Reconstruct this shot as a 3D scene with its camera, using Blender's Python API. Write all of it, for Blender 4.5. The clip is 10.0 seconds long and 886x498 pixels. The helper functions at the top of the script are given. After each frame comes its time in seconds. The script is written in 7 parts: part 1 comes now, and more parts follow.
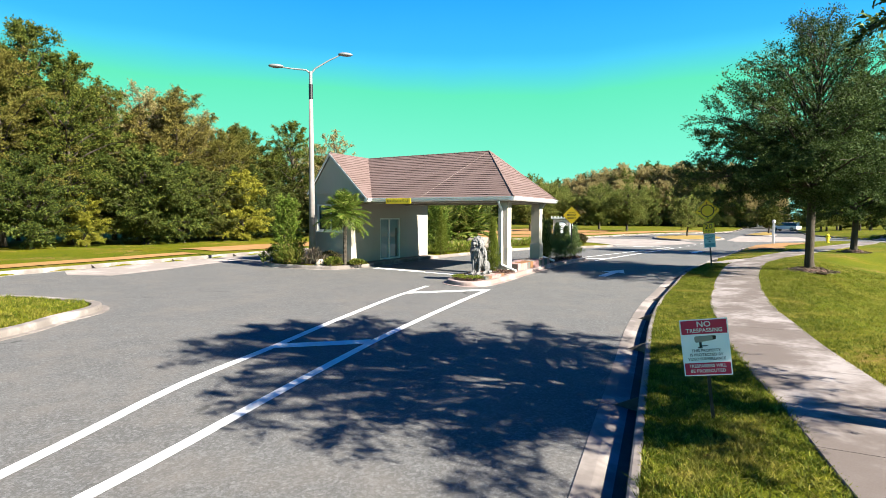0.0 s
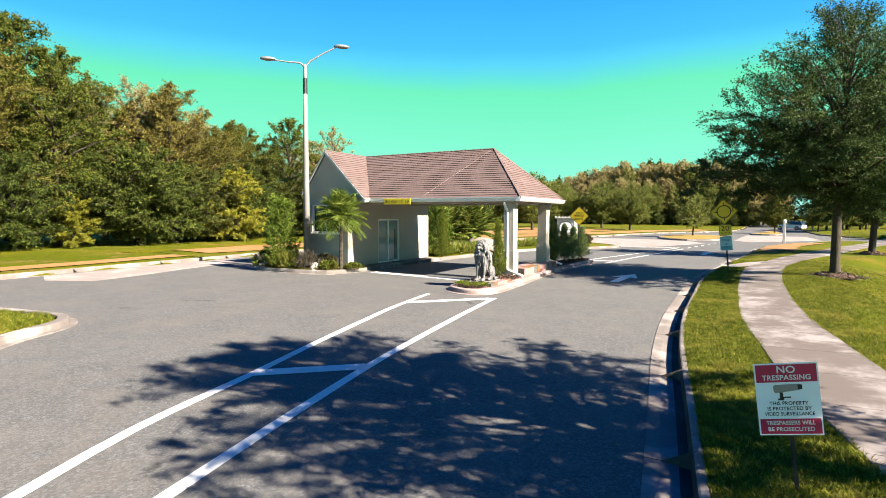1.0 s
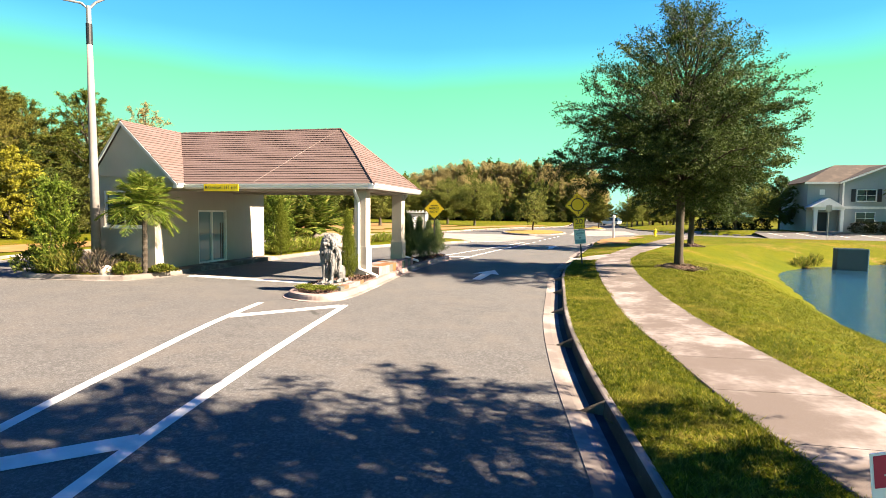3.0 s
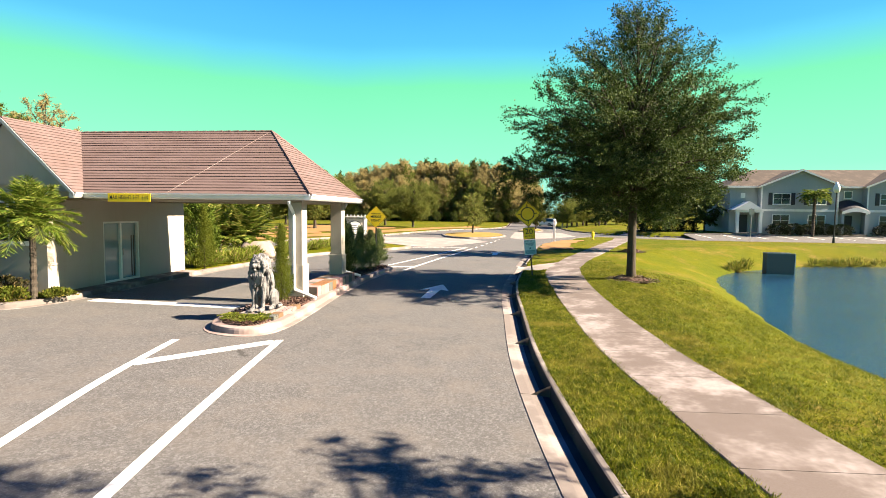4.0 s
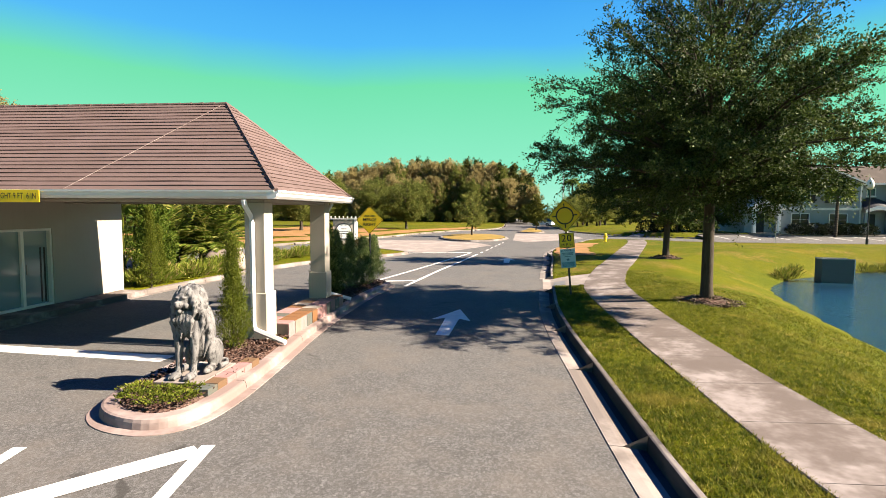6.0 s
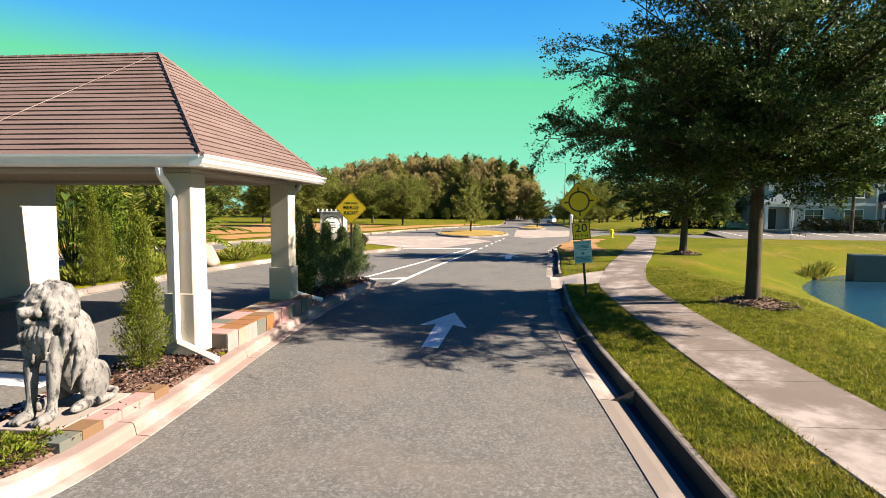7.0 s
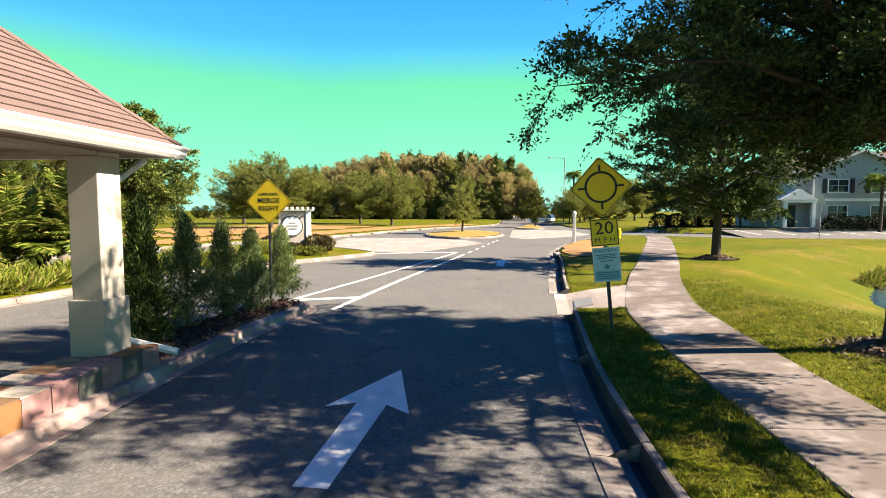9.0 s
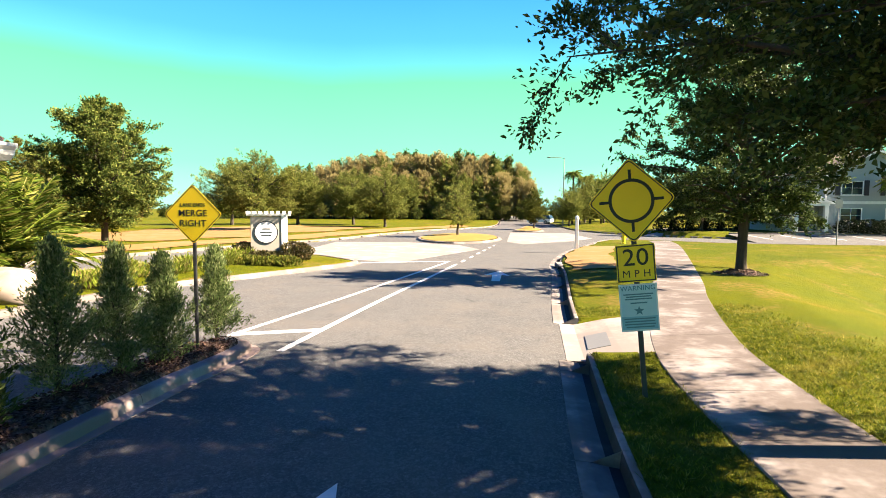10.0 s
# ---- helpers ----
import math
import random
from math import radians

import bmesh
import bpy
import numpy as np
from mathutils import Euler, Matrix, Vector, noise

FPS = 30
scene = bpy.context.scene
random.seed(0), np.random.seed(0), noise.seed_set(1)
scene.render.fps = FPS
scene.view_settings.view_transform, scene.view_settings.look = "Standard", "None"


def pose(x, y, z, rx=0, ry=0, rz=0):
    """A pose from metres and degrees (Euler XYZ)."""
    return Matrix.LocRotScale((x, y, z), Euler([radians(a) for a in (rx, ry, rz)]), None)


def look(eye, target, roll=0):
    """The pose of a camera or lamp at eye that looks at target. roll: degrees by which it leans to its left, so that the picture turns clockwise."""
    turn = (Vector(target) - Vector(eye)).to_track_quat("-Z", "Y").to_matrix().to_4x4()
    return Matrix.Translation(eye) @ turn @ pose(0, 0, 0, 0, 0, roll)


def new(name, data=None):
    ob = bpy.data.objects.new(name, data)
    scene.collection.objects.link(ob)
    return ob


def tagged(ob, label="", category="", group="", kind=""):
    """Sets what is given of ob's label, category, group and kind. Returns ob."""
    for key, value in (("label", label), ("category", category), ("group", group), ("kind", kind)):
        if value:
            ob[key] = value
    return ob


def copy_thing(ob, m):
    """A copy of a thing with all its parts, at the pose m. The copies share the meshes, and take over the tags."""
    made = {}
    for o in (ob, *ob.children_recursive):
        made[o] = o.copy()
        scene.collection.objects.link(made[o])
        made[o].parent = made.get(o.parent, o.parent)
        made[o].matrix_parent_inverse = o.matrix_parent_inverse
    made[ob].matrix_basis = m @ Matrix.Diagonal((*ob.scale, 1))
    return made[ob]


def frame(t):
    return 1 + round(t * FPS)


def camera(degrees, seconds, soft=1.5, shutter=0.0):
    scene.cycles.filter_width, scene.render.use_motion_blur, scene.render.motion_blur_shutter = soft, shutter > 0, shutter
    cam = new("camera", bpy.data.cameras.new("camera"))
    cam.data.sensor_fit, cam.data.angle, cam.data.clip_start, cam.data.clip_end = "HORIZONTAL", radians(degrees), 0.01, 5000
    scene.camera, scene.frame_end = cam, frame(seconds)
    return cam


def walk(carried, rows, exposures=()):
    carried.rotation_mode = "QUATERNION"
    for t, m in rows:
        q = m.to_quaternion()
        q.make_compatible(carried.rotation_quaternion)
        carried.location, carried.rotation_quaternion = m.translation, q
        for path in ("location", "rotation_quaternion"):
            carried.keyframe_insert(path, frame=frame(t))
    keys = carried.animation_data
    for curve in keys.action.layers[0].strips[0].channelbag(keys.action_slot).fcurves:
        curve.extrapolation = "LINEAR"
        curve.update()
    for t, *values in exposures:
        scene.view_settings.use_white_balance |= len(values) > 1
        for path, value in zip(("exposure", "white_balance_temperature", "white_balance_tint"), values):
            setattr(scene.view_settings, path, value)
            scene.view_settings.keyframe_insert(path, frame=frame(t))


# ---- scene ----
cam = camera(80.0, 10.0, soft=0.8)
PATH = [
    (0, (1.364, -2.56, 2.309), (0.36, -0.835, 2.187), 0.3),
    (0.5, (1.039, -2.048, 2.408), (0.031, -0.325, 2.28), 0.2),
    (1, (0.671, -1.514, 2.452), (-0.333, 0.211, 2.322), 0.3),
    (1.5, (0.284, -0.903, 2.385), (-0.672, 0.849, 2.254), 0.4),
    (2, (-0.078, -0.25, 2.262), (-0.922, 1.558, 2.13), 0.5),
    (2.5, (-0.388, 0.402, 2.13), (-1.093, 2.269, 1.997), 0.5),
    (3, (-0.581, 0.945, 2.247), (-1.049, 2.884, 2.109), 0.7),
    (4.5, (-1.614, 3.249, 2.812), (-1.824, 5.233, 2.672), 0.6),
    (5, (-1.965, 4.337, 2.837), (-2.168, 6.322, 2.695), 0.6),
    (5.5, (-2.254, 5.626, 2.803), (-2.452, 7.611, 2.659), 0.5),
    (6, (-2.502, 6.925, 2.729), (-2.696, 8.911, 2.589), 0.4),
    (7.5, (-2.554, 10.746, 2.161), (-2.745, 12.731, 2.013), 0.5),
    (8, (-2.43, 12.025, 2.03), (-2.618, 14.01, 1.884), 0.4),
    (8.5, (-2.339, 13.227, 2.069), (-2.522, 15.213, 1.923), 0.4),
    (9, (-2.187, 14.418, 2.231), (-2.371, 16.404, 2.086), 0.1),
    (9.5, (-2.105, 15.645, 2.441), (-2.284, 17.632, 2.295), 0.1),
    (10, (-2.071, 17.016, 2.517), (-2.247, 19.003, 2.368), 0.3),
]
LIGHT = [(0, -0.08, 5750, 5), (1.0, 0.0, 6050, 8), (1.5, 0.04, 6250, 9), (2.0, 0.14, 6500, 11), (2.5, 0.28, 6900, 14), (3.0, 0.26, 6900, 13), (4.5, -0.03, 6600, 12), (5.5, -0.22, 6500, 12), (7.5, -0.24, 6500, 11), (8.5, -0.08, 6500, 11), (9.0, 0.04, 6500, 10), (9.5, 0.22, 6600, 10), (10.0, 0.38, 6850, 12)]
BASE_STOPS = 2.45
walk(cam, [(t, look(eye, target, roll)) for t, eye, target, roll in PATH], [(t, BASE_STOPS + s, k, tint) for t, s, k, tint in LIGHT])
# ---- world, sun ----
SUN_AZ, SUN_EL = -2.8, 35.5
world = bpy.data.worlds.new("sky")
scene.world = world
world.use_nodes = True
wn, wl = world.node_tree.nodes, world.node_tree.links
wn.clear()
w_out = wn.new("ShaderNodeOutputWorld")
w_bg = wn.new("ShaderNodeBackground")
w_sky = wn.new("ShaderNodeTexSky")
w_sky.sky_type, w_sky.sun_disc = "NISHITA", False
w_sky.sun_elevation, w_sky.sun_rotation = radians(SUN_EL), radians(90 - SUN_AZ)
w_sky.air_density, w_sky.dust_density, w_sky.ozone_density = 1.0, 0.4, 1.5
w_geo = wn.new("ShaderNodeTexCoord")
w_sep = wn.new("ShaderNodeSeparateXYZ")
w_noise = wn.new("ShaderNodeTexNoise")
w_noise.inputs["Scale"].default_value, w_noise.inputs["Detail"].default_value = 3.0, 3.0
w_add = wn.new("ShaderNodeMath")
w_add.operation, w_add.inputs[1].default_value = "MULTIPLY_ADD", 0.035
w_ramp = wn.new("ShaderNodeValToRGB")
SKY_STOPS = ((0.0, (0.50, 0.95, 0.78)), (0.10, (0.27, 0.88, 0.58)), (0.242, (0.175, 0.80, 0.44)), (0.31, (0.085, 0.50, 0.98)), (0.41, (0.045, 0.36, 0.92)), (0.52, (0.0, 0.11, 0.56)), (0.70, (0.0, 0.055, 0.40)))
ramp = w_ramp.color_ramp
while len(ramp.elements) < len(SKY_STOPS):
    ramp.elements.new(0.5)
for el, (pos, col) in zip(ramp.elements, SKY_STOPS):
    el.position, el.color = pos, (*col, 1)
w_mix = wn.new("ShaderNodeMix")
w_mix.data_type = "RGBA"
w_mix.inputs[0].default_value = 0.975
w_scale = wn.new("ShaderNodeVectorMath")
w_scale.operation = "SCALE"
w_scale.inputs["Scale"].default_value = 0.10
wl.new(w_geo.outputs["Generated"], w_sep.inputs[0])
wl.new(w_geo.outputs["Generated"], w_noise.inputs["Vector"])
wl.new(w_noise.outputs["Fac"], w_add.inputs[0])
wl.new(w_sep.outputs["Z"], w_add.inputs[2])
wl.new(w_add.outputs[0], w_ramp.inputs["Fac"])
wl.new(w_sky.outputs[0], w_scale.inputs[0])
wl.new(w_scale.outputs[0], w_mix.inputs[6])
wl.new(w_ramp.outputs[0], w_mix.inputs[7])
wl.new(w_mix.outputs[2], w_bg.inputs["Color"])
w_bg.inputs["Strength"].default_value = 0.215
wl.new(w_bg.outputs[0], w_out.inputs[0])

sun = new("sun", bpy.data.lights.new("sun", "SUN"))
sun.data.energy, sun.data.angle, sun.data.color = 5.0, radians(0.5), (1.0, 0.87, 0.69)
_az, _el = radians(SUN_AZ), radians(SUN_EL)
SUN_WAY = Vector((math.cos(_az) * math.cos(_el), math.sin(_az) * math.cos(_el), math.sin(_el)))
sun.matrix_world = look(SUN_WAY * 60, (0, 0, 0))


# ---- materials ----
class Mat:
    """A node material: a Principled surface with small helpers for colour, grain and relief."""

    def __init__(self, name, rough=0.8, metal=0.0, spec=0.3, k=1.0):
        self.k = k * 0.81
        self.m = bpy.data.materials.new(name)
        self.m.use_nodes = True
        self.n, self.l = self.m.node_tree.nodes, self.m.node_tree.links
        self.b = self.n["Principled BSDF"]
        self.b.inputs["Roughness"].default_value = rough
        self.b.inputs["Metallic"].default_value = metal
        self.b.inputs["Specular IOR Level"].default_value = spec
        self.co = self.n.new("ShaderNodeTexCoord").outputs["Object"]

    def world(self):
        self.co = self.n.new("ShaderNodeNewGeometry").outputs["Position"]
        return self

    def noise(self, scale, detail=4.0, rough=0.55, stretch=None):
        t = self.n.new("ShaderNodeTexNoise")
        t.inputs["Scale"].default_value, t.inputs["Detail"].default_value, t.inputs["Roughness"].default_value = scale, detail, rough
        self.l.new(self.stretched(stretch), t.inputs["Vector"])
        return t.outputs["Fac"]

    def voronoi(self, scale, feature="F1", out="Distance", stretch=None):
        t = self.n.new("ShaderNodeTexVoronoi")
        t.feature = feature
        t.inputs["Scale"].default_value = scale
        self.l.new(self.stretched(stretch), t.inputs["Vector"])
        return t.outputs[out]

    def stretched(self, s):
        if s is None:
            return self.co
        m = self.n.new("ShaderNodeMapping")
        m.inputs["Scale"].default_value = s
        self.l.new(self.co, m.inputs["Vector"])
        return m.outputs[0]

    def ramp(self, fac, *stops):
        r = self.n.new("ShaderNodeValToRGB")
        while len(r.color_ramp.elements) < len(stops):
            r.color_ramp.elements.new(0.5)
        for e, (p, c) in zip(r.color_ramp.elements, stops):
            e.position, e.color = p, ((*(v * self.k for v in c), 1) if hasattr(c, "__len__") else (c, c, c, 1))
        self.l.new(fac, r.inputs["Fac"])
        return r.outputs[0]

    def mix(self, fac, a, b, mode="MIX"):
        x = self.n.new("ShaderNodeMix")
        x.data_type, x.blend_type = "RGBA", mode
        for sock, v in ((x.inputs[0], fac), (x.inputs[6], a), (x.inputs[7], b)):
            if hasattr(v, "is_linked"):
                self.l.new(v, sock)
            else:
                sock.default_value = v if not hasattr(v, "__len__") else (*(u * self.k for u in v), 1)
        return x.outputs[2]

    def island(self):
        return self.n.new("ShaderNodeNewGeometry").outputs["Random Per Island"]

    def each(self):
        return self.n.new("ShaderNodeObjectInfo").outputs["Random"]

    def color(self, c):
        if hasattr(c, "is_linked"):
            self.l.new(c, self.b.inputs["Base Color"])
        else:
            self.b.inputs["Base Color"].default_value = (*(v * self.k for v in c), 1)
        return self

    def rough(self, fac, lo, hi):
        r = self.n.new("ShaderNodeMapRange")
        r.inputs["To Min"].default_value, r.inputs["To Max"].default_value = lo, hi
        self.l.new(fac, r.inputs["Value"])
        self.l.new(r.outputs[0], self.b.inputs["Roughness"])
        return self

    def bump(self, fac, strength=0.3, dist=0.01):
        b = self.n.new("ShaderNodeBump")
        b.inputs["Strength"].default_value, b.inputs["Distance"].default_value = strength, dist
        self.l.new(fac, b.inputs["Height"])
        if self.b.inputs["Normal"].is_linked:
            self.l.new(self.b.inputs["Normal"].links[0].from_socket, b.inputs["Normal"])
        self.l.new(b.outputs[0], self.b.inputs["Normal"])
        return self


def mat_asphalt():
    m = Mat("asphalt", 0.9, spec=0.25, k=0.52).world()
    fine = m.noise(90, 3, 0.7)
    speck = m.voronoi(40, out="Color")
    fleck = m.voronoi(34, out="Color")
    dust = m.noise(0.8, 6, 0.7)
    big = m.noise(0.35, 5, 0.6)
    mid = m.noise(2.2, 5, 0.65)
    base = m.ramp(big, (0.3, (0.158, 0.152, 0.146)), (0.7, (0.237, 0.223, 0.211)))
    base = m.mix(0.5, base, m.ramp(mid, (0.3, (0.147, 0.142, 0.138)), (0.75, (0.235, 0.223, 0.212))))
    base = m.mix(m.ramp(speck, (0.40, 0.0), (0.9, 0.75)), base, (0.37, 0.362, 0.36))
    base = m.mix(m.ramp(fleck, (0.78, 0.0), (0.92, 0.42)), base, (0.53, 0.51, 0.50))
    base = m.mix(m.ramp(fine, (0.36, 0.75), (0.55, 0.0)), base, (0.06, 0.055, 0.05))
    base = m.mix(m.ramp(dust, (0.46, 0.0), (0.70, 0.5)), base, (0.29, 0.25, 0.215))
    crack = m.voronoi(0.30, "DISTANCE_TO_EDGE")
    wob = m.noise(1.6, 6, 0.7)
    crack2 = m.n.new("ShaderNodeMath")
    crack2.operation = "MULTIPLY_ADD"
    crack2.inputs[1].default_value = 0.22
    m.l.new(wob, crack2.inputs[0])
    m.l.new(crack, crack2.inputs[2])
    lines = m.ramp(crack2.outputs[0], (0.095, 0.75), (0.108, 0.0))
    gate = m.ramp(m.noise(0.22, 2), (0.52, 0.0), (0.6, 1.0))
    base = m.mix(m.mix(1.0, lines, gate, "MULTIPLY"), base, (0.07, 0.066, 0.06))
    m.color(base)
    m.bump(speck, 0.35, 0.004).bump(fine, 0.3, 0.004)
    return m.m


def mat_concrete(name, tint=(0.52, 0.44, 0.38), dirt=(0.30, 0.26, 0.22)):
    m = Mat(name, 0.88, spec=0.2, k=0.62).world()
    big, fine = m.noise(1.1, 6, 0.62), m.noise(60, 4, 0.7)
    c = m.ramp(big, (0.40, dirt), (0.60, tint), (0.8, tuple(min(1, v * 1.12) for v in tint)))
    c = m.mix(m.ramp(m.noise(0.55, 5, 0.7), (0.47, 0.85), (0.60, 0.0)), c, tuple(v * 0.85 for v in dirt))
    c = m.mix(m.ramp(fine, (0.3, 0.3), (0.6, 0.0)), c, tuple(v * 0.6 for v in tint))
    c = m.mix(m.ramp(m.each(), (0, 0.0), (1, 0.22)), c, dirt)
    m.color(c)
    m.bump(fine, 0.25, 0.003).bump(big, 0.2, 0.006)
    return m.m


def mat_grass(name="lawn_grass"):
    m = Mat(name, 0.85, spec=0.05, k=0.41).world()
    big, mid, fine = m.noise(0.14, 4, 0.6), m.noise(1.3, 5, 0.65), m.noise(38, 4, 0.75, (1, 1, 0.4))
    c = m.ramp(big, (0.32, (0.20, 0.24, 0.004)), (0.55, (0.295, 0.29, 0.004)), (0.75, (0.44, 0.32, 0.008)))
    c = m.mix(m.ramp(mid, (0.35, 0.0), (0.75, 0.55)), c, (0.13, 0.19, 0.018))
    c = m.mix(m.ramp(fine, (0.3, 0.65), (0.58, 0.0)), c, (0.06, 0.085, 0.01))
    c = m.mix(m.ramp(m.noise(7, 3), (0.6, 0.0), (0.75, 0.35)), c, (0.42, 0.34, 0.04))
    dry = m.mix(1.0, m.ramp(m.noise(0.45, 4, 0.6), (0.52, 0.0), (0.66, 1.0)), m.ramp(m.noise(6, 4, 0.7), (0.42, 0.0), (0.62, 0.75)), "MULTIPLY")
    c = m.mix(dry, c, (0.60, 0.34, 0.13))
    m.color(c)
    m.bump(fine, 0.9, 0.03).bump(m.noise(9, 4), 0.5, 0.03)
    return m.m


def mat_leaf(name, dark, light, odd=None, trans=0.25, rough=0.55, turn=None):
    m = Mat(name, rough, spec=0.08, k=0.58)
    isl, obj = m.island(), m.each()
    c = m.ramp(isl, (0.0, dark), (0.6, light), (1.0, odd or light))
    c = m.mix(m.ramp(obj, (0, 0.0), (0.5, 0.35)), c, dark)
    if turn:
        c = m.mix(m.ramp(obj, (0.55, 0.0), (0.65, 0.25), (1.0, 0.7)), c, turn)
    m.color(c)
    tr = m.n.new("ShaderNodeBsdfTranslucent")
    m.l.new(c, tr.inputs["Color"])
    mx = m.n.new("ShaderNodeMixShader")
    mx.inputs[0].default_value = trans
    m.l.new(m.b.outputs[0], mx.inputs[1])
    m.l.new(tr.outputs[0], mx.inputs[2])
    m.l.new(mx.outputs[0], m.n["Material Output"].inputs["Surface"])
    return m.m


def mat_blade():
    m = Mat("grass_blade", 0.6, spec=0.08, k=0.58)
    isl = m.island()
    m.world()
    c = m.ramp(isl, (0.0, (0.13, 0.175, 0.014)), (0.6, (0.36, 0.39, 0.018)), (1.0, (0.70, 0.58, 0.14)))
    c = m.mix(m.ramp(m.noise(7, 4, 0.7), (0.44, 0.75), (0.58, 0.0)), c, (0.085, 0.13, 0.014))
    c = m.mix(m.ramp(m.noise(1.1, 4, 0.65), (0.52, 0.0), (0.68, 0.55)), c, (0.62, 0.48, 0.10))
    m.color(c)
    tr = m.n.new("ShaderNodeBsdfTranslucent")
    m.l.new(c, tr.inputs["Color"])
    mx = m.n.new("ShaderNodeMixShader")
    mx.inputs[0].default_value = 0.4
    m.l.new(m.b.outputs[0], mx.inputs[1])
    m.l.new(tr.outputs[0], mx.inputs[2])
    m.l.new(mx.outputs[0], m.n["Material Output"].inputs["Surface"])
    return m.m


def mat_bark(name="bark", a=(0.08, 0.06, 0.045), b=(0.18, 0.145, 0.11)):
    m = Mat(name, 0.95, spec=0.1, k=0.5)
    g = m.noise(14, 6, 0.7, (1, 1, 0.18))
    m.color(m.mix(m.ramp(m.noise(3, 3), (0.4, 0.0), (0.8, 0.5)), m.ramp(g, (0.3, a), (0.7, b)), (0.17, 0.16, 0.13)))
    m.bump(g, 0.8, 0.02)
    return m.m


def mat_paint(name, c, rough=0.5, metal=0.0, wear=0.12, spec=0.4):
    m = Mat(name, rough, metal, spec)
    n1 = m.noise(3.5, 5, 0.6)
    m.color(m.mix(m.ramp(n1, (0.45, 0.0), (0.75, wear * 2)), c, tuple(v * 0.62 + 0.02 for v in c)))
    m.rough(m.noise(12, 4), max(rough - 0.1, 0.05), min(rough + 0.12, 1))
    m.bump(m.noise(45, 3), 0.06, 0.003)
    return m.m


def mat_stucco(name, c):
    m = Mat(name, 0.92, spec=0.15, k=0.72).world()
    fine, big = m.noise(55, 4, 0.7), m.noise(0.9, 6, 0.65)
    col = m.mix(m.ramp(big, (0.4, 0.0), (0.8, 0.35)), c, tuple(v * 0.78 for v in c))
    streak = m.noise(5, 4, 0.6, (1, 1, 0.08))
    col = m.mix(m.ramp(streak, (0.55, 0.0), (0.8, 0.22)), col, tuple(v * 0.6 for v in c))
    m.color(col)
    m.bump(fine, 0.4, 0.006)
    return m.m


def mat_shingle():
    m = Mat("roof_shingle", 0.9, spec=0.2, k=0.40).world()
    tab = m.voronoi(3.3, out="Color", stretch=(1.0, 1.0, 0.3))
    grit, stain = m.noise(120, 3, 0.7), m.noise(0.8, 5, 0.65)
    c = m.ramp(m.each(), (0, (0.35, 0.243, 0.222)), (0.5, (0.40, 0.278, 0.262)), (1, (0.315, 0.218, 0.20)))
    c = m.mix(m.ramp(tab, (0.2, 0.0), (0.9, 0.4)), c, (0.45, 0.315, 0.29))
    c = m.mix(m.ramp(stain, (0.42, 0.0), (0.8, 0.5)), c, (0.24, 0.15, 0.12))
    c = m.mix(m.ramp(grit, (0.3, 0.4), (0.6, 0.0)), c, (0.18, 0.11, 0.09))
    m.color(c)
    m.bump(grit, 0.35, 0.004)
    return m.m


def mat_mulch():
    m = Mat("bark_mulch", 0.95, spec=0.1, k=0.65).world()
    ch = m.voronoi(18, out="Color", stretch=(1, 1.7, 1))
    ds = m.voronoi(18, stretch=(1, 1.7, 1))
    c = m.ramp(ch, (0.1, (0.06, 0.028, 0.02)), (0.5, (0.17, 0.10, 0.08)), (0.9, (0.34, 0.23, 0.19)))
    m.color(m.mix(m.ramp(m.noise(2, 4), (0.4, 0.0), (0.8, 0.5)), c, (0.09, 0.05, 0.04)))
    m.bump(ds, 0.9, 0.03)
    return m.m


def mat_water():
    m = Mat("pond_water", 0.06, spec=0.5).world()
    m.color(m.ramp(m.noise(0.25, 3), (0.3, (0.008, 0.03, 0.055)), (0.7, (0.014, 0.045, 0.075))))
    m.bump(m.noise(3.2, 5, 0.6, (1, 2.6, 1)), 0.8, 0.07)
    return m.m


def mat_glass(name, c=(0.02, 0.03, 0.034)):
    m = Mat(name, 0.05, spec=0.5)
    m.color(c)
    m.bump(m.noise(1.2, 2), 0.03, 0.01)
    return m.m


def mat_statue():
    m = Mat("statue_stone", 0.85, spec=0.2, k=0.37)
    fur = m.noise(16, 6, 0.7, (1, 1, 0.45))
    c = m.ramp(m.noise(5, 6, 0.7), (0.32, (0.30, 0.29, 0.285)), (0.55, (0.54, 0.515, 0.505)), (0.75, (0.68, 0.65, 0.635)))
    # dips of the fur relief go near-black: crease shade put into the colour
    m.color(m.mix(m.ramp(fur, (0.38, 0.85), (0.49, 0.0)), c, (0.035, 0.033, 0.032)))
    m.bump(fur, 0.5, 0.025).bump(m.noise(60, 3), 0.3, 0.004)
    return m.m


def mat_slate():
    m = Mat("slate_tile", 0.75, spec=0.3, k=0.56).world()
    c = m.ramp(m.each(), (0.0, (0.62, 0.34, 0.33)), (0.18, (0.36, 0.16, 0.06)), (0.32, (0.62, 0.55, 0.47)), (0.46, (0.17, 0.19, 0.17)), (0.60, (0.58, 0.36, 0.35)), (0.74, (0.26, 0.15, 0.08)), (0.88, (0.40, 0.36, 0.30)))
    c.node.color_ramp.interpolation = "CONSTANT"
    c = m.mix(m.ramp(m.noise(6, 6, 0.7), (0.45, 0.0), (0.75, 0.45)), c, (0.32, 0.17, 0.07))
    m.color(c)
    m.bump(m.noise(14, 6, 0.7), 0.5, 0.01)
    return m.m


